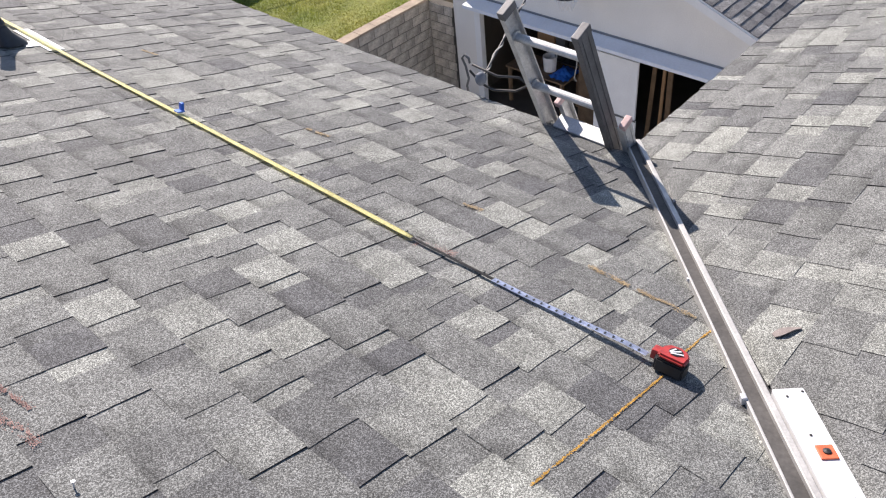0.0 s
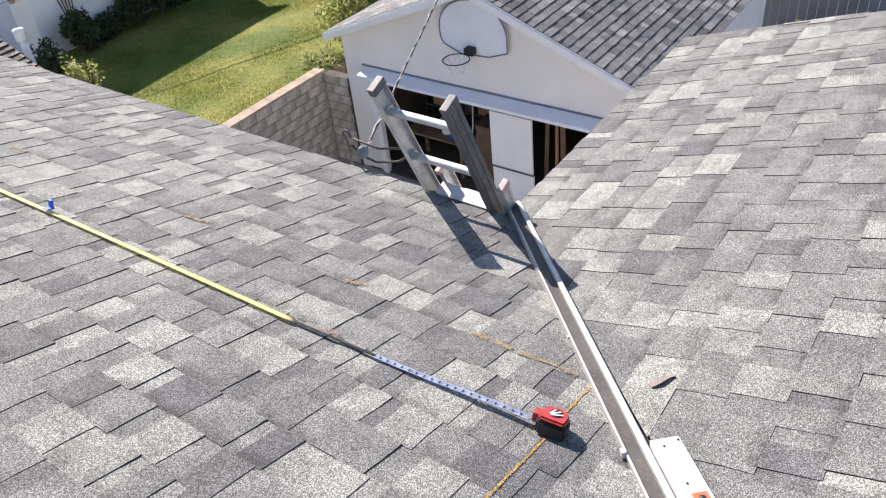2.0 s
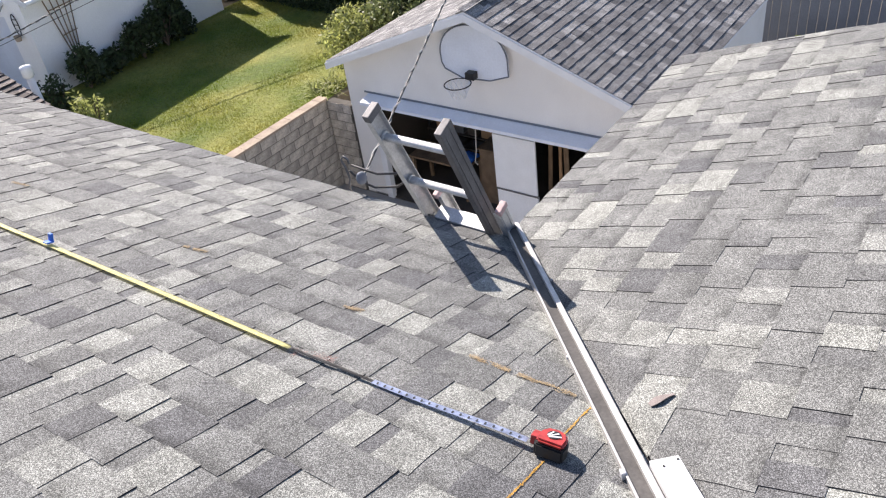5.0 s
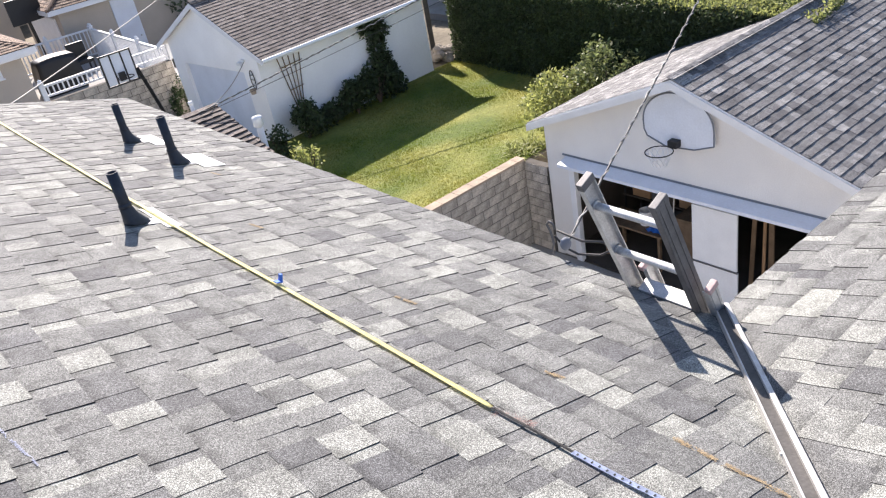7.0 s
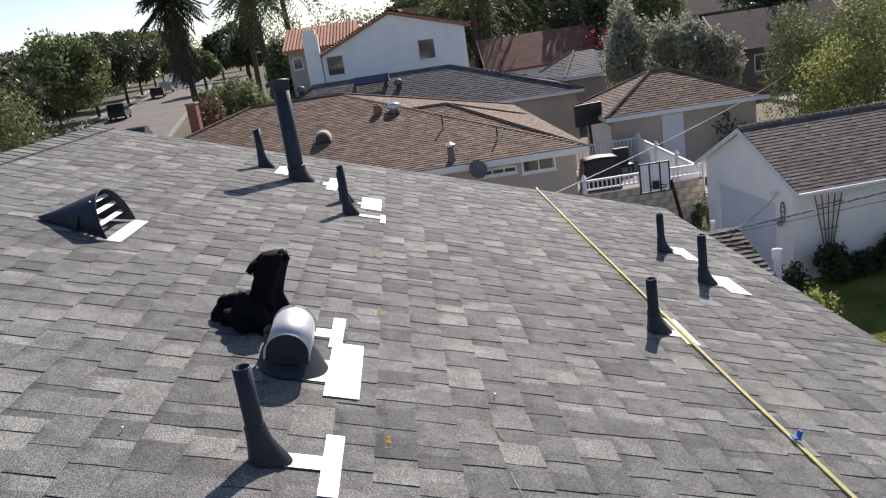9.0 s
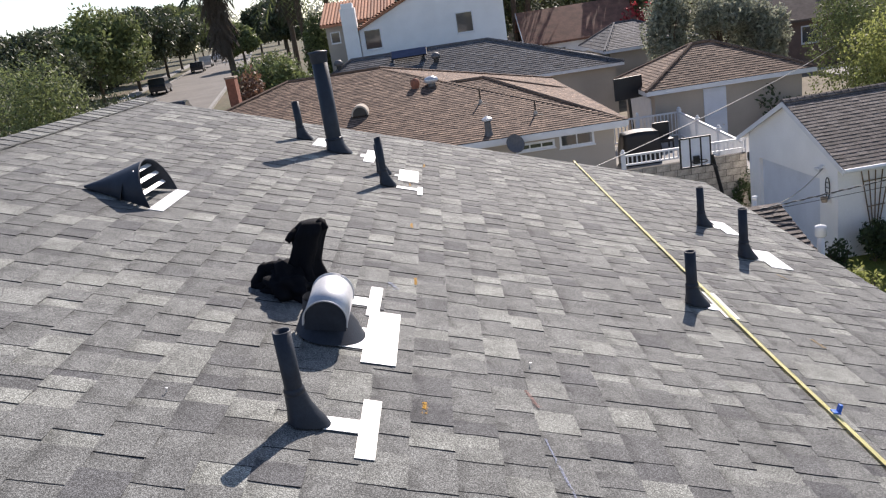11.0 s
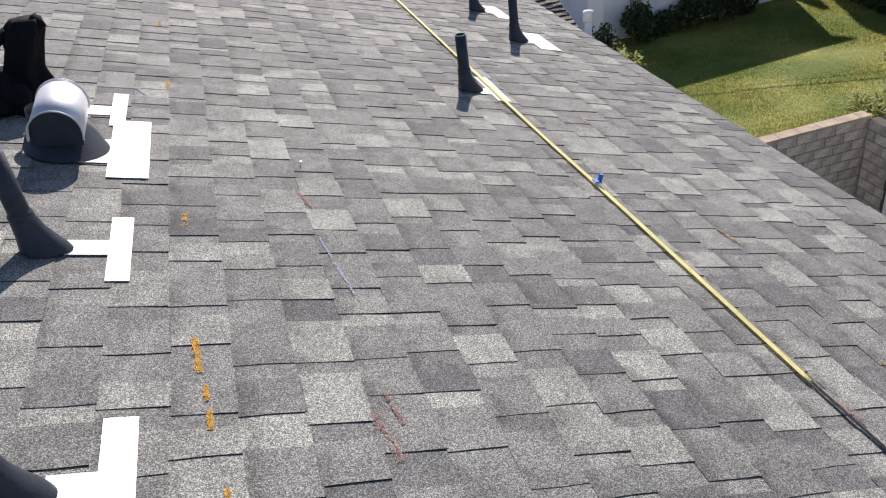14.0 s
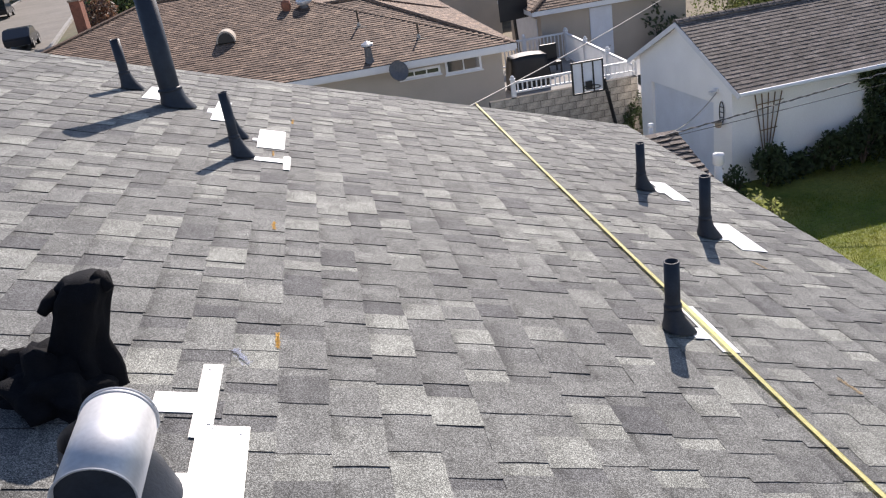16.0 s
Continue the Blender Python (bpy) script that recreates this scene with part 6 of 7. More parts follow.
for i, x in enumerate((-3.5, -2.9)):
    t = thing("roof_vent", "white domed turbine vent on the ridge" if i else "brick-red chimney pot behind the ridge", "roof vent", Matrix.Translation(on_brown(x, 28.3)))
    part("neck", lathe([(0.14, -0.3), (0.14, 0.15), (0.001, 0.15)], 12), M_ALU_DULL_SHADE if i else M_BRICK, t)
    part("dome", lathe([(0.16, 0.1), (0.3 if i else 0.17, 0.2), (0.22 if i else 0.15, 0.32), (0.001, 0.38)], 16), M_CAR_W if i else M_BRICK, t, smooth=True)
chim = thing("chimney", "red brick chimney of the tan house", "chimney", Matrix.Translation((-11.6, 34.0, -2.0)))
part("shaft", box(-0.2, 0.2, -0.3, 0.3, 0, 2.7, 0.01), M_BRICK, chim)
part("cap", box(-0.23, 0.23, -0.33, 0.33, 2.7, 2.78, 0.01), M_CAP, chim)
# white door on the tan garage
d = part("door", box(7.25, 8.1, 28.84, 28.9, LAWN, -2.15, 0.004), M_BLUEWHITE, tan_garage, "white flush side door")
part("door_knob", lathe([(0.001, 0), (0.035, 0), (0.03, 0.05), (0.001, 0.06)], 10, m=Matrix.Translation((7.95, 28.83, -3.6)) @ pose(0, 0, 0, 90, 0, 0)), M_GALV, d)
part("garage_door", box(5.36, 5.395, 29.4, 32.9, LAWN - 0.2, -2.3), M_TRIM, tan_garage, "white garage door")
shrub(9.9, 28.3, LAWN, 0.7, 0.5, 2.2, M_LEAF_DARK, "dark bush beside the tan garage wall", 160, 900, 0.1)
t = thing("backboard", "black basketball backboard on the tan garage", "backboard", Matrix.Translation((4.6, 29.6, -1.75)))
part("board", box(-0.6, 0.6, -0.03, 0.03, -0.45, 0.4, 0.02, m=pose(0, 0, 0, 0, 0, 15)), M_DARK, t)
part("pole", tube([(0, 0.1, 0), (0.2, 0.4, -2.9)], 0.06, 8), M_DARK, t)

# ---- white two-storey house with clay tiles ----
wh = thing("house", "white two-storey stucco house with a red clay tile roof", "house", kind="structure")
Y0, Y1 = 52.0, 60.0
part("wall", prism([(-7.3, LAWN), (2.2, LAWN), (2.2, 2.35), (-2.6, 3.75), (-7.3, 1.7)], 1, Y0, Y0 + 0.3), M_WHITE, wh)
part("wall", box(-7.3, -7.0, Y0 + 0.3, Y1, LAWN, 1.6), M_WHITE, wh)
part("wall", box(1.9, 2.2, Y0 + 0.3, Y1, LAWN, 2.2), M_WHITE, wh)
part("roof", prism([(-7.7, 1.55), (-2.6, 3.8), (-2.6, 3.95), (-7.7, 1.7)], 1, Y0 - 0.25, Y1 + 0.3), M_TILE, wh)
part("roof", prism([(2.6, 2.25), (-2.6, 3.8), (-2.6, 3.95), (2.6, 2.4)], 1, Y0 - 0.25, Y1 + 0.3), M_TILE, wh)
V, F = [], []
for a, b in (((-7.7, 1.72), (-2.6, 3.97)), ((2.6, 2.42), (-2.6, 3.97))):
    n = 26
    for i in range(n):
        f = (i + 0.5) / n
        x, z = a[0] + (b[0] - a[0]) * f, a[1] + (b[1] - a[1]) * f
        c = len(V)
        for k in range(7):
            g = math.pi * k / 6
            V += [(x + 0.1 * math.cos(g), Y0 - 0.32, z + 0.1 * math.sin(g)), (x + 0.1 * math.cos(g), Y1, z + 0.1 * math.sin(g))]
        for k in range(6):
            F.append((c + 2 * k, c + 2 * k + 2, c + 2 * k + 3, c + 2 * k + 1))
tagged(mesh_ob("tile", V, F, M_TILE, wh), kind="stuff")
part("chimney", box(-8.3, -7.35, Y0 - 0.3, Y0 + 0.6, LAWN, 3.2, 0.03), M_WHITE, wh, "white stucco chimney")
part("chimney_cap", box(-8.2, -7.45, Y0 - 0.2, Y0 + 0.5, 3.2, 3.5, 0.03), M_WHITE, wh)
wall_window(wh, -0.95, 0.1, Y0, 0.62, 1.85, 1)
wall_window(wh, -7.0, -5.95, Y0, 0.45, 1.65, 1)
part("wing", box(-10.0, -7.0, Y0 + 4.5, Y1, LAWN, 2.3), M_TAN, wh, "cream side wing")
part("roof", prism([(Y0 + 4.1, 2.2), (Y1 + 1, 3.75), (Y1 + 1, 3.9), (Y0 + 4.1, 2.36)], 0, -10.3, -5.0), M_TILE, wh, "clay tile lean-to roof")
V, F = [], []
for k in range(22):
    x, c = -10.25 + k * 0.24, len(V)
    for i in range(7):
        g = math.pi * i / 6
        for yy, zz in ((Y0 + 4.05, 2.36), (Y1 + 1, 3.9)):
            V.append((x + 0.1 * math.cos(g), yy, zz + 0.1 * math.sin(g)))
    F += [(c + 2 * i, c + 2 * i + 2, c + 2 * i + 3, c + 2 * i + 1) for i in range(6)]
tagged(mesh_ob("tile", V, F, M_TILE, wh), kind="stuff")
wall_window(wh, -9.7, -9.1, Y0 + 4.5, 1.1, 1.8, 1)
t = thing("solar_panel", "dark blue solar panel on the grey roof", "solar panel", Matrix.Translation((-4.1, 45.2, 0.12)) @ pose(0, 0, 0, 24, 0, 0))
part("cells", box(-1.0, 1.0, -0.45, 0.45, 0, 0.04, 0.005), M_SOLAR, t)
part("frame", box(-1.03, 1.03, -0.48, 0.48, -0.03, 0.02, 0.005), M_DARK, t)
for x in (-0.9, 0.9):
    part("bracket", box(x - 0.03, x + 0.03, -0.4, 0.4, -0.35, -0.03), M_ALU, t)
for x, y in ((-2.6, 44.6), (-8.2, 45.3)):
    t = thing("turbine_vent", "grey round vent on the dark shingle roof", "roof vent", Matrix.Translation((x, y, -1.9 + 2.1 * (y - 42.1) / 3.9)), group="vents on the dark roof")
    part("neck", lathe([(0.16, -0.1), (0.14, 0.2)], 14), M_DARK, t)
    part("dome", lathe([(0.14, 0.18), (0.26, 0.24), (0.27, 0.36), (0.16, 0.5), (0.001, 0.53)], 14), M_ALU_DULL_SHADE, t, smooth=True)
# small red-tiled house and two darker ones behind
for nm, lb, x0, x1, y0, y1, ze, zr, mt, wl in (("house", "low house with a dull red tile roof", 4.5, 12.5, 60.0, 67.0, -1.2, 1.1, M_TILE_OLD, M_WHITE), ("house", "brown-roofed house among the trees", 19.0, 27.0, 50.0, 57.0, -1.6, 0.6, M_FARROOF, M_BROWNWALL), ("house", "far two-storey brown house", 22.0, 34.0, 66.0, 74.0, 0.6, 3.0, M_FARROOF, M_BROWNWALL), ("house", "pink-walled house far behind the tile roof", -1.0, 6.0, 84.0, 92.0, 3.4, 5.2, M_TILE, M_CAP)):
    h = thing(nm, lb, "house", kind="structure")
    part("wall", box(x0, x1, y0, y1, LAWN, ze), wl, h)
    ym = (y0 + y1) / 2
    part("roof", prism([(y0 - 0.4, ze - 0.1), (ym, zr), (y1 + 0.4, ze - 0.1), (y1 + 0.4, ze - 0.25), (ym, zr - 0.15), (y0 - 0.4, ze - 0.25)], 0, x0 - 0.4, x1 + 0.4), mt, h)
    part("rake_board", prism([(y0 - 0.42, ze - 0.28), (ym, zr - 0.18), (ym, zr + 0.03), (y0 - 0.42, ze - 0.07)], 0, x0 - 0.46, x0 - 0.41), M_TRIM, h)
    wall_window(h, x0 + 1.5, x0 + 2.7, y0, ze - 1.6, ze - 0.6, 1)

# ---- white villa beyond the hedge ----
v = thing("house", "white stucco villa with dark glazed doors and iron lanterns", "house", kind="structure")
part("wall", box(22.0, 22.3, 17.5, 19.57, -4.5, 3.0), M_WHITE, v)
part("wall", box(22.3, 30.0, 17.5, 17.8, -4.5, 3.0), M_WHITE, v)
part("wall", box(22.0, 22.3, 21.5, 22.83, -4.5, 3.0), M_WHITE, v)
part("wall", box(22.6, 22.9, 22.83, 25.4, -4.5, 3.0), M_WHITE, v, "set-back white wall")
part("wall", box(22.9, 30.0, 25.1, 25.4, -4.5, 3.0), M_WHITE, v)
part("wall", box(22.0, 22.3, 19.57, 21.5, -1.7, 3.0), M_WHITE, v)
d = part("glazed_door", box(22.12, 22.18, 19.57, 21.5, -4.5, -1.7), M_GLASS, v, "dark glazed double door")
for y in (19.57, 20.1, 20.48, 20.95, 21.44):
    part("stile", box(22.08, 22.13, y, y + 0.06, -4.5, -1.7), M_DARK, d)
for z in (-3.9, -2.6):
    part("rail", box(22.085, 22.125, 19.57, 21.5, z, z + 0.06), M_DARK, d)
# no shutter: a dark box stands for the shade in the slit
part("shutter", box(22.3, 22.6, 22.84, 22.9, -4.5, -1.5), M_DARK, v, "dark box for the shade in a narrow wall recess")
for y0, y1, z in ((19.0, 22.83, -1.7), (22.9, 24.4, -1.25)):
    rf = part("roof", prism([(20.9, z), (22.3, z + 0.5), (22.3, z + 0.62), (20.9, z + 0.12)], 1, y0, y1), M_TILE_OLD, v, "clay tile awning roof")
    for k in range(int((y1 - y0) / 0.26)):
        part("tile", tube([(20.86, y0 + 0.13 + 0.26 * k, z + 0.12), (22.3, y0 + 0.13 + 0.26 * k, z + 0.63)], 0.1, 8), M_TILE, rf)
tagged(part("driveway", box(19.5, 33.0, 30.0, 47.0, -4.75, -4.5), M_CONC), "pale concrete drive beyond the white villa", "driveway", kind="structure")
tagged(part("patio", box(15.5, 22.0, 12.0, 30.0, -4.75, -4.5), M_CONC), "pale paved patio before the white villa", "patio", kind="structure")
for x, y, z in ((22.42, 23.6, -2.1), (21.82, 22.2, -2.5)):
    t = thing("wall_lantern", "black iron wall lantern on the white villa", "wall lamp", Matrix.Translation((x, y, z)), group="villa lanterns")
    part("lamp", lathe([(0.001, -0.3), (0.06, -0.22), (0.11, 0.05), (0.05, 0.18), (0.001, 0.25)], 8), M_DARK, t)
    part("arm", tube([(0, 0, 0.2), (0.1, 0, 0.25), (0.16, 0, 0.1)], 0.015, 5), M_DARK, t)
t = thing("patio_table", "round pale table on the villa patio", "table", Matrix.Translation((18.7, 19.7, -4.5)))
part("top", lathe([(0.001, 0.72), (0.7, 0.72), (0.7, 0.75), (0.001, 0.75)], 20), M_TRIM, t)
part("pedestal", lathe([(0.3, 0), (0.05, 0.1), (0.05, 0.72)], 12), M_DARK, t)
for y, a in ((18.5, 0), (20.9, 180)):
    t = thing("iron_chair", "black wrought iron patio chair", "chair", Matrix.Translation((18.6, y, -4.5)) @ pose(0, 0, 0, 0, 0, a), group="iron patio chairs")
    part("seat", box(-0.24, 0.24, -0.24, 0.24, 0.42, 0.45, 0.01), M_DARK, t)
    part("backrest", tube([(-0.24, -0.24, 0.45), (-0.22, -0.3, 0.95), (0, -0.32, 1.05), (0.22, -0.3, 0.95), (0.24, -0.24, 0.45)], 0.034, 6), M_DARK, t)
    for x in (-0.12, 0, 0.12):
        part("back_bar", tube([(x, -0.24, 0.45), (x, -0.31, 1.0)], 0.026, 5), M_DARK, t)
    for x in (-0.22, 0.22):
        for yy in (-0.22, 0.22):
            part("leg", tube([(x, yy, 0), (x, yy, 0.42)], 0.014, 5), M_DARK, t)
t = thing("trash_bin", "dark blue wheeled bin beside the white villa", "bin", Matrix.Translation((21.3, 16.9, -4.5)))
part("body", lathe([(0.001, 0), (0.30, 0), (0.36, 0.85), (0.001, 0.85)], 16), M_DARKBLUE, t)
part("lid", lathe([(0.37, 0.85), (0.38, 0.90), (0.25, 1.0), (0.001, 1.03)], 16), M_DARKBLUE, t)
t = thing("flower_pot", "terracotta pot with a small plant on the patio table", "flower pot", Matrix.Translation((18.7, 19.6, -3.75)))
part("pot", lathe([(0.001, 0), (0.10, 0), (0.15, 0.2), (0.13, 0.2), (0.001, 0.17)], 12), M_CAP, t)
leaves("plant", [(0, 0, 0.27, 0.16, 0.16, 0.12)], 160, 0.05, M_LEAF_BRIGHT, t, 145)
pav = thing("garden_pavilion", "low garden pavilion with a brown shingle roof", "pavilion", kind="structure")
for x, y in ((19.2, 13.2), (19.2, 10.4), (22.2, 13.2), (22.2, 10.4)):
    part("post", box(x, x + 0.12, y, y + 0.12, -4.75, -3.58), M_WOOD, pav)
roof_slope(pav, (18.9, 13.75, -3.6), (18.9, 10.0, -3.6), (20.9, 13.75, -3.22), M_BROWN_SHINGLE, 0.3, (0.3, 0.6), 0.03, 63, under=M_WOOD)
roof_slope(pav, (22.9, 10.0, -3.6), (22.9, 13.75, -3.6), (20.9, 10.0, -3.22), M_BROWN_SHINGLE, 0.3, (0.3, 0.6), 0.03, 64, under=M_WOOD)
block_wall("boundary_wall", "tan block boundary wall beyond the garage", (12.2, 17.2, 0), (0, 1, 0), 6.0, LAWN, -2.9, (1, 0, 0), M_CAP, limit=140, seed=19)
bld = random.Random(5)
t = thing("rock_pile", "pile of pale rubble stones at the garage corner", "stones")
for i in range(26):
    bm = bmesh.new()
    bmesh.ops.create_icosphere(bm, subdivisions=2, radius=0.13)
    o = Vector((bld.uniform(12.0, 12.5), bld.uniform(16.5, 17.2), LAWN + 0.05 + 0.1 * (i // 9) + bld.uniform(0, 0.08)))
    for q in bm.verts:
        q.co = q.co * (1 + 0.45 * noise.noise(q.co * 7 + o)) + o
    part("stone", bm, M_STONE, t)

# ---- slate fence beyond the garage ----
fence = thing("board_fence", "blue-grey vertical board fence", "fence", kind="structure")
for i in range(44):
    part("board", box(16.0, 16.03, -4.0 + i * 0.2, -4.0 + i * 0.2 + 0.19, DRIVE, -3.3 + 0.01 * (i % 3), 0.004), M_SLATEWALL, fence)
part("rail", box(16.03, 16.08, -4.0, 4.8, -4.0, -3.9), M_SLATEWALL, fence)
shrub(14.9, 2.0, DRIVE, 0.7, 0.9, 1.4, M_LEAF, "small bush in front of the blue-grey fence", 170, 1500, 0.07)
shrub(15.1, 0.3, DRIVE, 0.6, 0.9, 1.3, M_LEAF_DARK, "dark bush in front of the blue-grey fence", 171, 1200, 0.07)

# ---- trees and tall shrubs ----
shrub(17.0, 20.6, -4.5, 1.25, 1.25, 3.1, M_LEAF, "round clipped light green shrub", 180, 8000, 0.07)
shrub(19.0, 14.35, -4.5, 0.85, 0.85, 3.4, M_LEAF, "tall clipped light green shrub", 181, 7000, 0.06)
shrub(17.2, 24.4, LAWN, 0.9, 0.9, 4.3, M_LEAF_DARK, "tall dark clipped shrub", 182, 4200, 0.1)
for i, (x, y, r, h, m) in enumerate(((13.2, 27.0, 1.5, 4.4, M_LEAF_BRIGHT), (15.0, 29.0, 2.0, 5.8, M_LEAF), (17.0, 30.0, 2.0, 6.0, M_LEAF_BRIGHT), (18.6, 28.0, 1.8, 4.8, M_LEAF_BRIGHT), (14.2, 31.5, 1.8, 5.6, M_LEAF), (20.5, 31.0, 2.2, 6.2, M_LEAF))):
    shrub(x, y, LAWN, r, r, h, m, "loose yellow-green bamboo-like shrub", 190 + i, 9000, 0.066, group="shrubs behind the white garage")
for i, (x, y, top, r, n) in enumerate(((9.7, 41.5, 2.3, 1.35, 4200), (12.3, 41.0, 1.8, 1.9, 5200), (14.3, 40.0, 0.4, 1.3, 3000))):
    tree(x, y, LAWN, top, r, M_LEAF_OLIVE, "silvery olive tree behind the tan garage", 210 + i, int(n * 1.7), 0.11, 0.14, 0.85, group="olive trees")
RISE = ((0, -4.7), (40, -4.3), (60, -3.3), (75, -2.65), (95, -1.95), (130, -0.8), (250, 0.2), (420, 1.0))
KERB = ((30, -16.4), (66.8, -22.3), (95, -26.9), (123, -31.2), (242, -56.0), (420, -95.0))


def between(v, table):
    for (a, p), (c, q) in zip(table, table[1:]):
        if v <= c:
            return p + (q - p) * max(0.0, v - a) / (c - a)
    return table[-1][1]


def hill(x, y):
    """Ground beyond the houses: it climbs along the street."""
    k = min(1.0, max(0.0, (-2.0 - x) / 9.0)) * min(1.0, max(0.0, (y - 34.0) / 12.0))
    return LAWN - 0.06 + (between(math.hypot(x + 2.6, y + 1.4), RISE) - LAWN) * k * k * (3 - 2 * k)


def strip(off0, off1, lift, mat, name, label, cat):
    """A band along the street, measured from its near kerb, following the hill."""
    V, F = [], []
    ys = [34 + 6 * i for i in range(64)]
    for i, y in enumerate(ys):
        xk = between(y, KERB)
        for o, h in ((off0, lift), (off1, lift), (off0, lift - 0.25), (off1, lift - 0.25)):
            V.append((xk - o, y, hill(xk - o, y) + h))
        if i:
            c = 4 * i
            F += [(c - 4, c - 3, c + 1, c), (c - 4, c, c + 2, c - 2), (c - 3, c - 1, c + 3, c + 1)]
    return tagged(mesh_ob(name, V, F, mat, None), label, cat, kind="structure")


V, F = [], []
NXH, NYH = 36, 66
for j in range(NYH):
    for i in range(NXH):
        x, y = -180 + 5 * i, 32 + 6 * j
        V.append((x, y, hill(x, y)))
        if i and j:
            c = j * NXH + i
            F.append((c - NXH - 1, c - NXH, c, c - 1))
tagged(mesh_ob("hillside", V, F, M_YARD, None), "gardens rising along the street, tree shade in their colour", "hillside", kind="structure")
strip(0.0, 8.6, 0.10, M_ASPHALT, "road", "sun-bleached brownish asphalt street between trees", "road")
strip(8.6, 8.9, 0.22, M_CONC, "kerb", "pale concrete kerb along the street", "kerb")
strip(-0.3, 0.0, 0.22, M_CONC, "kerb", "pale concrete kerb along the street", "kerb")
strip(10.8, 12.2, 0.16, M_CONC, "pavement", "pale concrete pavement under the street trees", "pavement")
far = ((-37.0, 67.0, 5.8, 5.4, M_LEAF_DARK), (-36.6, 80.5, 7.4, 5.6, M_LEAF), (-38.0, 95.0, 8.4, 5.8, M_LEAF_DARK), (-40.6, 114.0, 8.4, 6.0, M_LEAF_DARK), (-44.0, 132.0, 9.6, 6.2, M_LEAF), (-55.0, 178.0, 10.0, 7.0, M_LEAF_DARK), (-66.0, 224.0, 13.5, 8.0, M_LEAF_DARK), (-46.0, 84.0, 6.0, 6.4, M_LEAF_DARK), (-49.0, 98.0, 7.0, 6.4, M_LEAF_DARK), (-58.0, 104.0, 7.6, 7.0, M_LEAF_DARK), (-33.5, 146.0, 7.6, 3.4, M_LEAF_DARK), (-29.0, 112.0, 5.0, 2.4, M_LEAF))
for i, (x, y, top, r, m) in enumerate(far):
    tree(x, y, hill(x, y) - 0.05, top, r, m, "broad dark street tree with small leaves", 230 + i, 9000, 0.13 + 0.0016 * y, 0.22, 0.82, group="street trees")
for i, (x, y, top, r) in enumerate(((-18.9, 31.5, 1.9, 2.0), (-18.6, 36.5, 1.1, 1.7), (-22.0, 35.5, 2.9, 2.6), (-25.5, 33.0, 3.4, 3.0), (-27.0, 41.0, 3.2, 3.2), (-23.5, 43.0, 1.5, 2.4), (-31.0, 48.0, 3.6, 3.6))):
    shrub(x, y, hill(x, y) - 0.05, r, r, top - hill(x, y), M_LEAF if i % 3 == 0 else M_LEAF_DARK, "big round leafy bush beyond the roof ridge", 370 + i, 11000, 0.085, group="bushes beyond the ridge")
for i, (x, y, r, h) in enumerate(((-42.0, 76.0, 2.6, 2.4), (-45.0, 92.0, 3.0, 2.8), (-48.0, 106.0, 3.0, 2.6), (-51.0, 122.0, 3.4, 3.0), (-55.0, 140.0, 4.0, 3.4), (-60.0, 160.0, 4.5, 3.6), (-40.0, 66.0, 2.6, 2.6))):
    shrub(x, y, hill(x, y) - 0.05, r, r * 1.8, h, M_LEAF_DARK, "dark garden shrub under the street trees", 380 + i, 3500, 0.22, group="garden shrubs along the street")
for i, (x, y, top, r) in enumerate(((-60.0, 158.0, 11.0, 6.5), (-73.0, 205.0, 13.0, 7.5), (-92.0, 255.0, 16.0, 10.0), (-24.5, 122.0, 7.0, 3.6), (-33.0, 168.0, 9.0, 4.5), (-45.0, 225.0, 12.0, 6.0), (-60.0, 300.0, 16.0, 8.0), (-118.0, 380.0, 22.0, 16.0))):
    tree(x, y, hill(x, y) - 0.05, top, r, M_LEAF_DARK, "dark tree lining the far street", 340 + i, 4200, 0.12 + 0.0026 * y, 0.3, 0.8, group="street trees")
woods = []
wr = random.Random(31)
for i in range(150):
    wx = -420 + i * 6.0
    wy = 420 + wr.uniform(-30, 60)
    rr = wr.uniform(9, 16)
    woods.append((wx, wy, LAWN + rr * 0.8, rr, rr * 0.7, rr * wr.uniform(0.9, 1.35)))
wb = thing("distant_woods", "belt of trees on the horizon, haze in leaf colour", "woods", kind="stuff")
leaves("crowns", woods, 60000, 1.0, M_LEAF_HAZED, wb, 400)
for i, (x, y, top, r) in enumerate(((-12.6, 49.5, 1.6, 1.9), (-11.6, 47.0, 0.9, 1.5), (-11.2, 60.0, 3.6, 1.3), (-14.6, 52.0, 0.8, 1.6))):
    tree(x, y, LAWN, top, r, M_LEAF, "bushy green tree in a front garden", 250 + i, 5000, 0.13, 0.14, 0.8, group="garden trees")
for i in range(15):
    x = 1 + i * 4.4
    # two in three of these trees carry haze in the leaf colour
    tree(x, 92 + 7 * (i % 3), LAWN, 9.5 + 2.5 * ((i * 7) % 4) * 0.6, 5.0, M_LEAF_HAZED if i % 3 else M_LEAF, "dense grey-green tree behind the houses", 270 + i, 5200, 0.34, 0.3, 0.9, group="trees behind the houses")
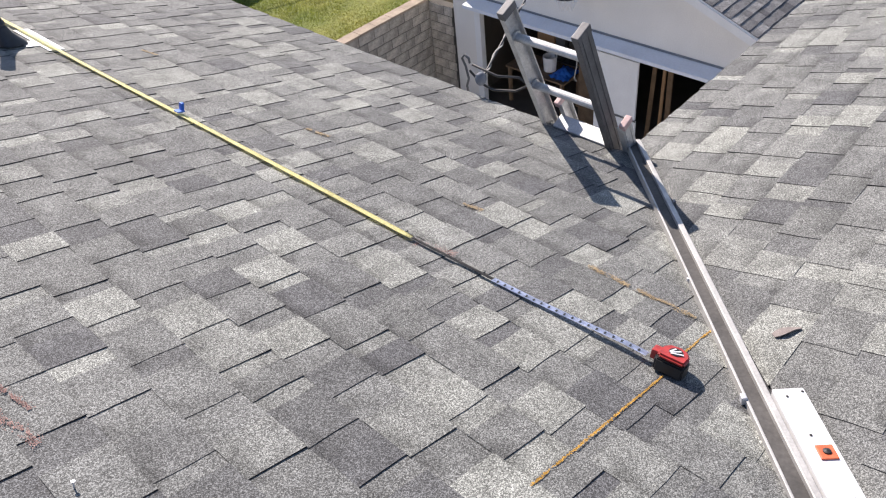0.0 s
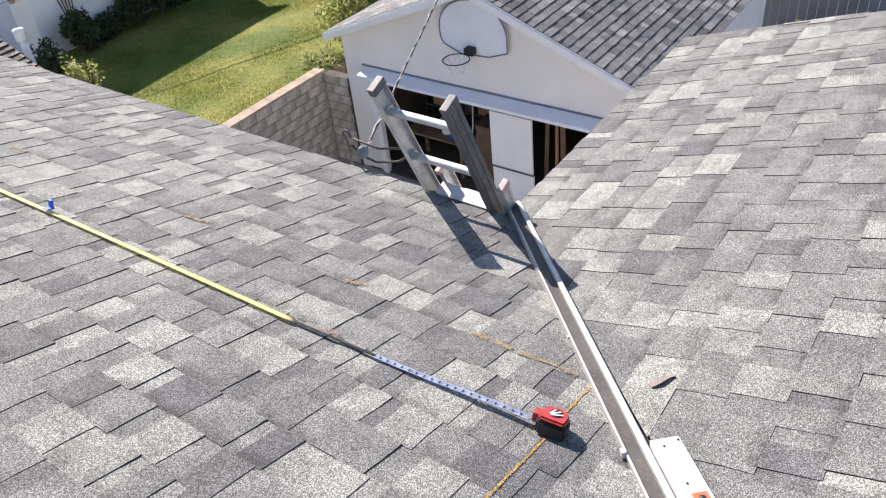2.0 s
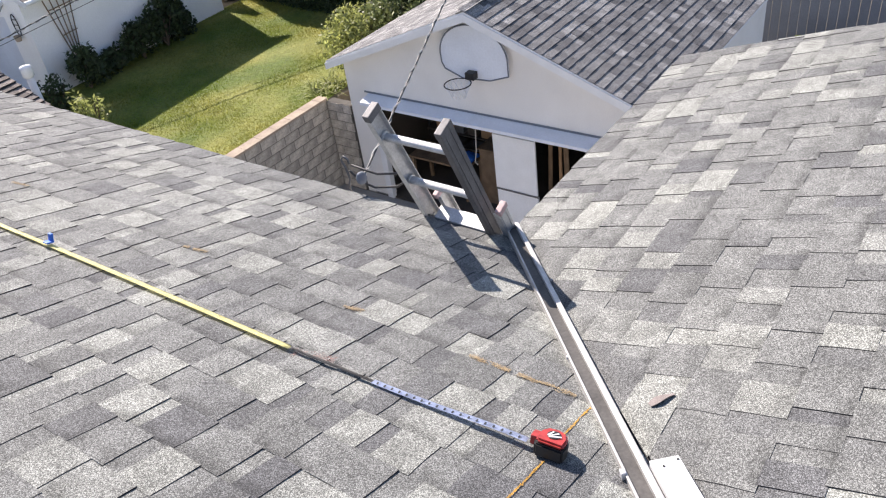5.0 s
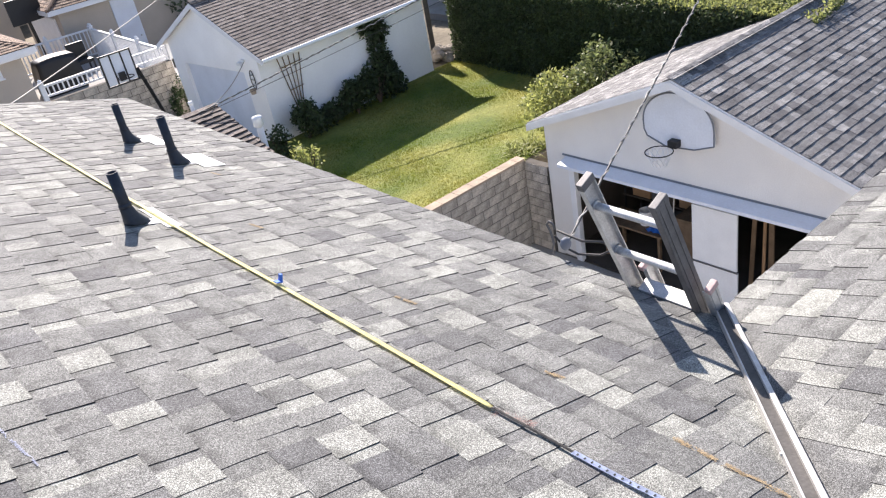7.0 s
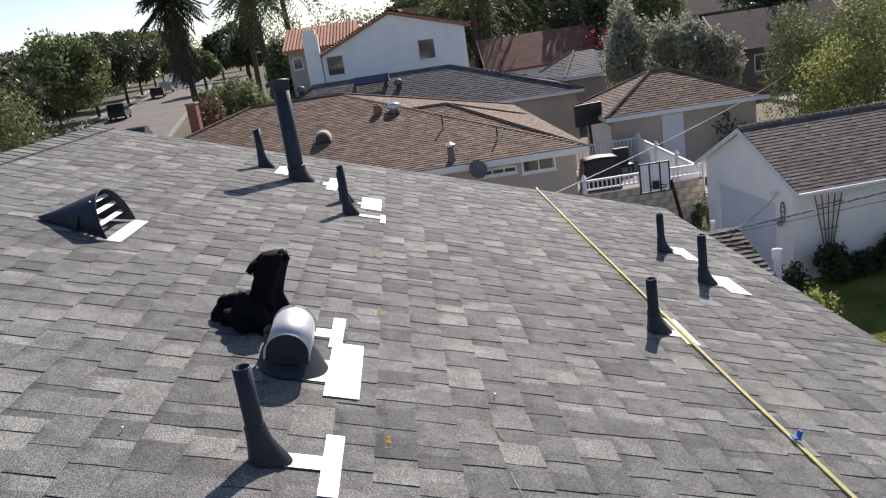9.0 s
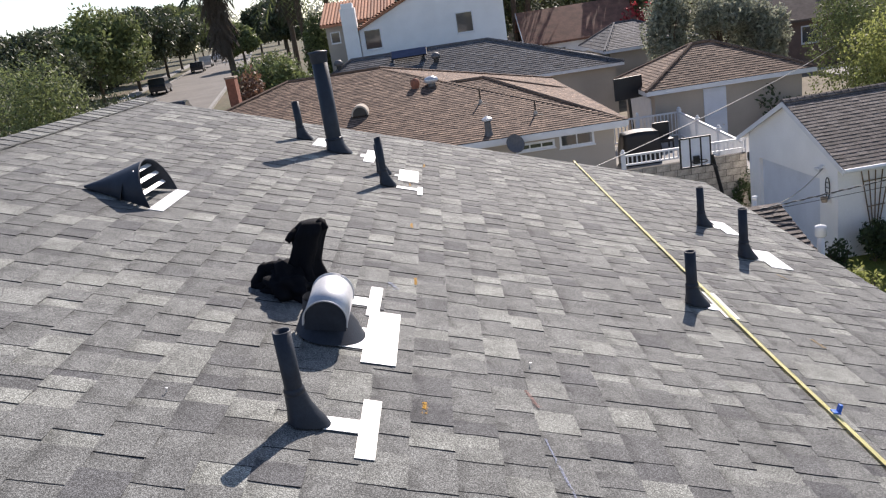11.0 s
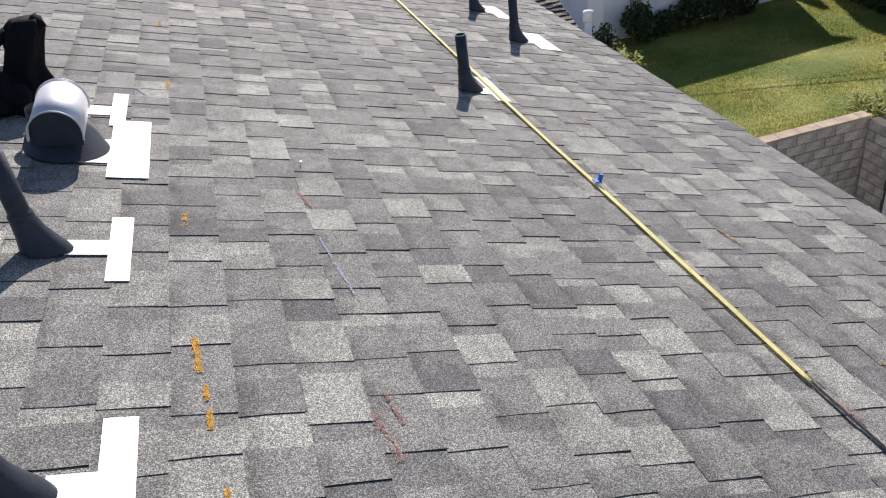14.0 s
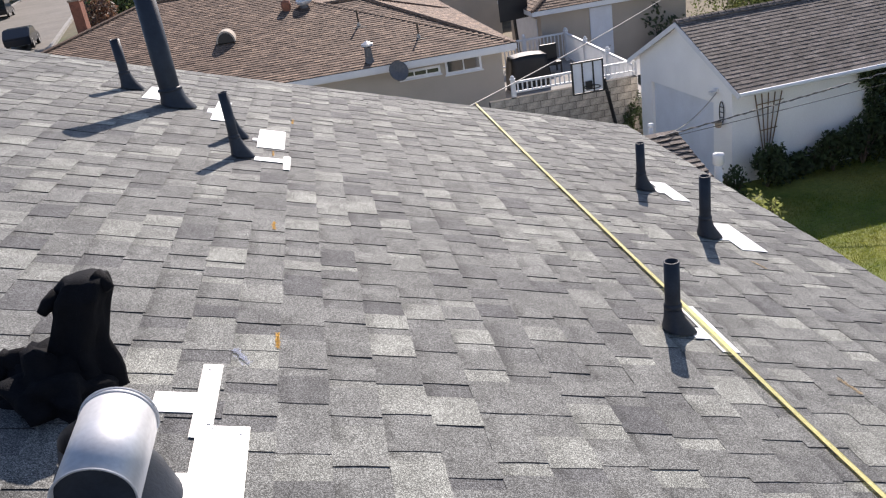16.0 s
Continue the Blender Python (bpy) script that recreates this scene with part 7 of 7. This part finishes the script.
for i, (x, y, top, r) in enumerate(((13.0, 66.0, 5.2, 3.2), (17.5, 63.0, 4.8, 3.4), (6.0, 74.0, 7.5, 3.6), (2.5, 76.0, 6.5, 3.0), (26.0, 58.0, 4.6, 3.6), (32.0, 52.0, 4.4, 4.0), (29.0, 40.0, 2.5, 3.2), (24.0, 36.0, 1.6, 2.6), (34.0, 36.0, 3.0, 3.6))):
    tree(x, y, LAWN, top, r, M_LEAF if i % 2 else M_LEAF_DARK, "leafy tree between the gardens", 300 + i, 5200, 0.2, 0.22, 0.85, group="garden trees")
shrub(13.0, 61.0, LAWN, 1.7, 1.2, 5.2, M_LEAF_RED, "red-flowering bougainvillea bush beside a roof", 320, 1600, 0.16)
shrub(-12.3, 40.3, LAWN, 1.3, 1.3, 4.6, M_LEAF_RUST, "dark reddish bush by the street", 321, 3600, 0.11)
palm(-17.5, 58.7, hill(-17.5, 58.7), 7.4, -0.35, 1, "tall fan palm with a shaggy skirt of dead fronds", 190, 2.3, 4.0)
palm(-12.4, 63.0, LAWN, 7.4, -0.5, 2, "tall palm with feathery drooping fronds", 60, 3.4)
palm(-10.6, 66.0, LAWN, 7.7, -0.3, 3, "tall palm with feathery drooping fronds", 60, 3.4)
palm(-15.0, 72.0, hill(-15, 72), 8.6, 0.2, 4, "tall fan palm with a shaggy skirt of dead fronds", 110, 2.6, 3.0)
palm(4.2, 66.0, LAWN, 6.0, 0.2, 5, "tall palm behind the white house", 60, 3.2)
palm(5.6, 68.0, LAWN, 6.8, 0.3, 6, "tall palm behind the white house", 60, 3.2)

# ---- street with parked cars ----


def car(x, y, yaw, paint, label, suv=False):
    t = thing("car", label, "car", Matrix.Translation((x, y, hill(x, y) + 0.1)) @ pose(0, 0, 0, 0, 0, yaw), group="parked cars")
    h = 1.72 if suv else 1.45
    side = [(-2.2, 0.35), (2.2, 0.35), (2.25, 0.7), (1.9, 0.88), (1.05, 0.95), (0.55, h - 0.02), (-1.3 if not suv else -1.95, h), (-2.05, 0.98), (-2.25, 0.85)]
    bm = prism(side, 1, -0.88, 0.88)
    bmesh.ops.bevel(bm, geom=list(bm.edges), offset=0.07, segments=2, affect="EDGES")
    part("body", bm, paint, t, smooth=False)
    part("window_band", prism([(-1.85, 1.0), (0.98, 1.0), (0.58, h - 0.1), (-1.35 if not suv else -1.85, h - 0.1)], 1, -0.886, 0.886), M_GLASS, t, "dark side windows")
    part("windscreen", prism([(0.62, h - 0.1), (1.06, 1.0), (1.075, 1.0), (0.64, h - 0.1)], 1, -0.72, 0.72), M_GLASS, t)
    for sx in (-1.35, 1.4):
        for sy in (-0.8, 0.8):
            w = part("wheel", lathe([(0.2, -0.1), (0.32, -0.1), (0.34, -0.06), (0.34, 0.06), (0.32, 0.1), (0.2, 0.1)], 18, m=Matrix.Translation((sx, sy, 0.34)) @ pose(0, 0, 0, 90, 0, 0)), M_DARK, t)
            part("rim", lathe([(0.001, -0.09), (0.2, -0.09), (0.2, 0.09), (0.001, 0.09)], 12, m=Matrix.Translation((sx, sy, 0.34)) @ pose(0, 0, 0, 90, 0, 0)), M_ALU, w)
    for sy in (-0.62, 0.62):
        part("headlight", box(2.2, 2.27, sy - 0.2, sy + 0.2, 0.62, 0.76, 0.02), M_TRIM, t)


car(-33.2, 88.0, 99, M_CAR, "dark blue car parked at the kerb", True)
car(-36.8, 116.0, 101, M_CAR, "dark car parked under the trees")
car(-38.2, 126.0, 101, M_CAR_W, "silver car parked at the kerb", True)
car(-58.0, 228.0, 102, M_CAR_W, "white car parked far up the street", True)
car(-23.4, 62.0, 99, M_CAR, "black car parked beyond the roof ridge")
car(-42.5, 150.0, 101, M_CAR_W, "silver car parked under the trees")
car(20.6, 26.8, 60, M_CAR_W, "silver car parked behind the white garage")

# ---- overhead cables ----
pole = thing("utility_pole", "dark timber utility pole behind the shrubs", "utility pole", Matrix.Translation((20.66, 37.6, LAWN)))
part("pole", tube([(0, 0, 0), (0.05, 0, 13.5)], 0.18, 10, r_end=0.15), M_BARK, pole)
part("crossarm", box(-1.2, 1.2, -0.06, 0.06, 11.6, 11.74, 0.01), M_BARK, pole)


def cable(name, label, pts, r, mat, twist=None):
    t = thing(name, label, "cable", group="overhead cables")
    part("strand", tube(pts, r, 6), mat, t)
    if twist:
        q = []
        n = len(pts)
        for i in range((n - 1) * 6 + 1):
            f = i / 6
            a = Vector(pts[int(f)]) if f < n - 1 else Vector(pts[-1])
            b = Vector(pts[min(int(f) + 1, n - 1)])
            p = a.lerp(b, f - int(f))
            q.append(p + Vector((0, math.cos(i * 1.1), math.sin(i * 1.1))) * r * 1.7)
        part("twisted_strand", tube(q, r * 0.7, 5), twist, t)


cable("service_drop", "twisted black and silver service cable to the eave", sag((0.07, 0.88, 0.05), (17.6, 7.7, 2.5), 0.12, 90), 0.0055, M_CABLE, M_CABLE_PALE)
cable("drop_wire", "thin dark wire crossing the driveway", sag((0.1, -0.2, -0.9), (7.75, 3.2, -4.9), 0.1, 20), 0.006, M_CABLE)
cable("service_drop", "twisted service cable across the lawn", sag((3.9, 15.2, -3.0), (24.0, 12.5, 0.6), 0.25, 60), 0.012, M_CABLE, M_CABLE_PALE)
cable("drop_wire", "thin dark telephone wire across the lawn", sag((3.9, 15.2, -3.05), (24.0, 12.3, 0.0), 0.3, 40), 0.007, M_CABLE)
cable("drop_wire", "pale wire from the garage eave to the shed", sag((5.85, 16.4, -2.6), (4.2, 15.3, -3.0), 0.12, 20), 0.012, M_CABLE_PALE)
cable("service_drop", "pale overhead cable above the patio", sag((-1.3, 13.5, -1.54), (11.1, 28.5, -1.72), 0.12, 40), 0.012, M_CABLE_PALE)
cable("service_drop", "pale overhead cable from the garage eave to the pole", sag((11.1, 28.5, -1.72), (20.68, 37.6, 0.41), 0.2, 30), 0.012, M_CABLE_PALE)
cable("drop_wire", "thin dark overhead wire behind the houses", sag((20.68, 37.6, 4.3), (60.0, 20.0, 8.5), 0.8, 40), 0.02, M_CABLE)
cable("drop_wire", "dark overhead wire across the gardens", sag((20.68, 37.6, 4.7), (-8.0, 50.0, 6.0), 0.8, 40), 0.015, M_CABLE)

# ---- shingles of the near roof: lapped tabs ----
def near_shingles(roof, frame_at, courses, lo, hi, near, seed, name, mat):
    """Lapped laminated tabs, thick and thin in turn, with uneven cut sides. Those inside the stretch near() are parts of their own; the rest is one mesh."""
    r = random.Random(seed)
    e = 0.143
    # the cut side of a thick tab bows and slants a little: offsets at its foot, middle and head
    cuts = ((0.0, 0.001, 0.003), (0.003, 0.0025, 0.0), (0.001, 0.0, 0.004), (0.004, 0.002, 0.001), (0.0, 0.003, 0.001))
    quads = [(6, 7, 8, 9, 10, 11), (0, 1, 7, 6), (1, 2, 8, 7), (2, 3, 9, 8), (4, 5, 11, 10), (5, 0, 6, 11)]
    V, F, made, dark = [], [], 0, []
    shapes = {}
    for i in range(courses):
        u0 = i * e - 0.0285
        a0, b0 = lo(u0), hi(u0)
        v = a0 - r.uniform(0, 0.25)
        first = True
        raised = r.random() < 0.5
        while v < b0:
            w = r.choice((0.08, 0.10, 0.12, 0.14, 0.17)) if raised else r.choice((0.05, 0.06, 0.08, 0.11))
            a, b = max(v, a0), min(v + w, b0)
            v += w
            if b - a > 0.012:
                t = r.choice((0.0036, 0.0042, 0.0048)) if raised else r.choice((0.0014, 0.002))
                s0 = r.choice((-0.003, -0.001, 0.001, 0.003))
                c = r.randrange(5)
                full = abs((b - a) - w) < 1e-6
                k0, k1, k2 = cuts[c] if raised else (0, 0, 0)
                head, mid, L = e + 0.003, e * 0.5, b - a
                lift = 0.0012 if raised and c % 2 else 0.0
                foot = [(s0, -k0), (s0, L + k2), (mid, L + k1), (head, L + k0), (head, -k2), (mid, -k1)]
                tops = (t + lift, t, t * 0.95, t * 0.85, t * 0.85, t * 0.95)
                if first:
                    foot[4] = (head, -(e + 0.012) * COS)
                    foot[5] = (mid, -(mid + 0.006) * COS)
                    full = first = False
                corners = [(x, y, 0.0) for x, y in foot] + [(x, y, z) for (x, y), z in zip(foot, tops)]
                m = frame_at(u0, a)
                if made < 300 and full and near(u0, a):
                    key = (w, t, s0, c)
                    if key not in shapes:
                        me = bpy.data.meshes.new("shingle")
                        me.from_pydata(corners, [], quads)
                        me.materials.append(mat)
                        me.materials.append(M_EDGE_SHADED)
                        # only the side away from the sun: its shade is put into the black
                        for q in (4, 5):
                            me.polygons[q].material_index = 1 if raised else 0
                        shapes[key] = me
                    ob = new("shingle", shapes[key])
                    ob.parent = roof
                    ob.matrix_basis = m
                    made += 1
                else:
                    n0 = len(V)
                    if raised:
                        dark += [len(F) + 4, len(F) + 5]
                    V += [m @ Vector(p) for p in corners]
                    F += [tuple(n0 + k for k in q) for q in quads]
            raised = not raised
    ob = tagged(mesh_ob(name, V, F, mat, roof), kind="stuff")
    ob.data.materials.append(M_EDGE_SHADED)
    for k in dark:
        ob.data.polygons[k].material_index = 1


def frame1(u, v):
    x = -u * COS
    m = Matrix((( -COS, 0, SLOPE * COS, 0), (0, 1, 0, 0), (SLOPE * COS, 0, COS, 0), (0, 0, 0, 1)))
    return Matrix.Translation(P1(x, v)) @ m


def frame2(u, v):
    y = -u * COS
    m = Matrix(((0, 1, 0, 0), (-COS, 0, SLOPE * COS, 0), (SLOPE * COS, 0, COS, 0), (0, 0, 0, 1)))
    return Matrix.Translation(P2(v, y)) @ m


N = int(RIDGE / COS / 0.143) + 1
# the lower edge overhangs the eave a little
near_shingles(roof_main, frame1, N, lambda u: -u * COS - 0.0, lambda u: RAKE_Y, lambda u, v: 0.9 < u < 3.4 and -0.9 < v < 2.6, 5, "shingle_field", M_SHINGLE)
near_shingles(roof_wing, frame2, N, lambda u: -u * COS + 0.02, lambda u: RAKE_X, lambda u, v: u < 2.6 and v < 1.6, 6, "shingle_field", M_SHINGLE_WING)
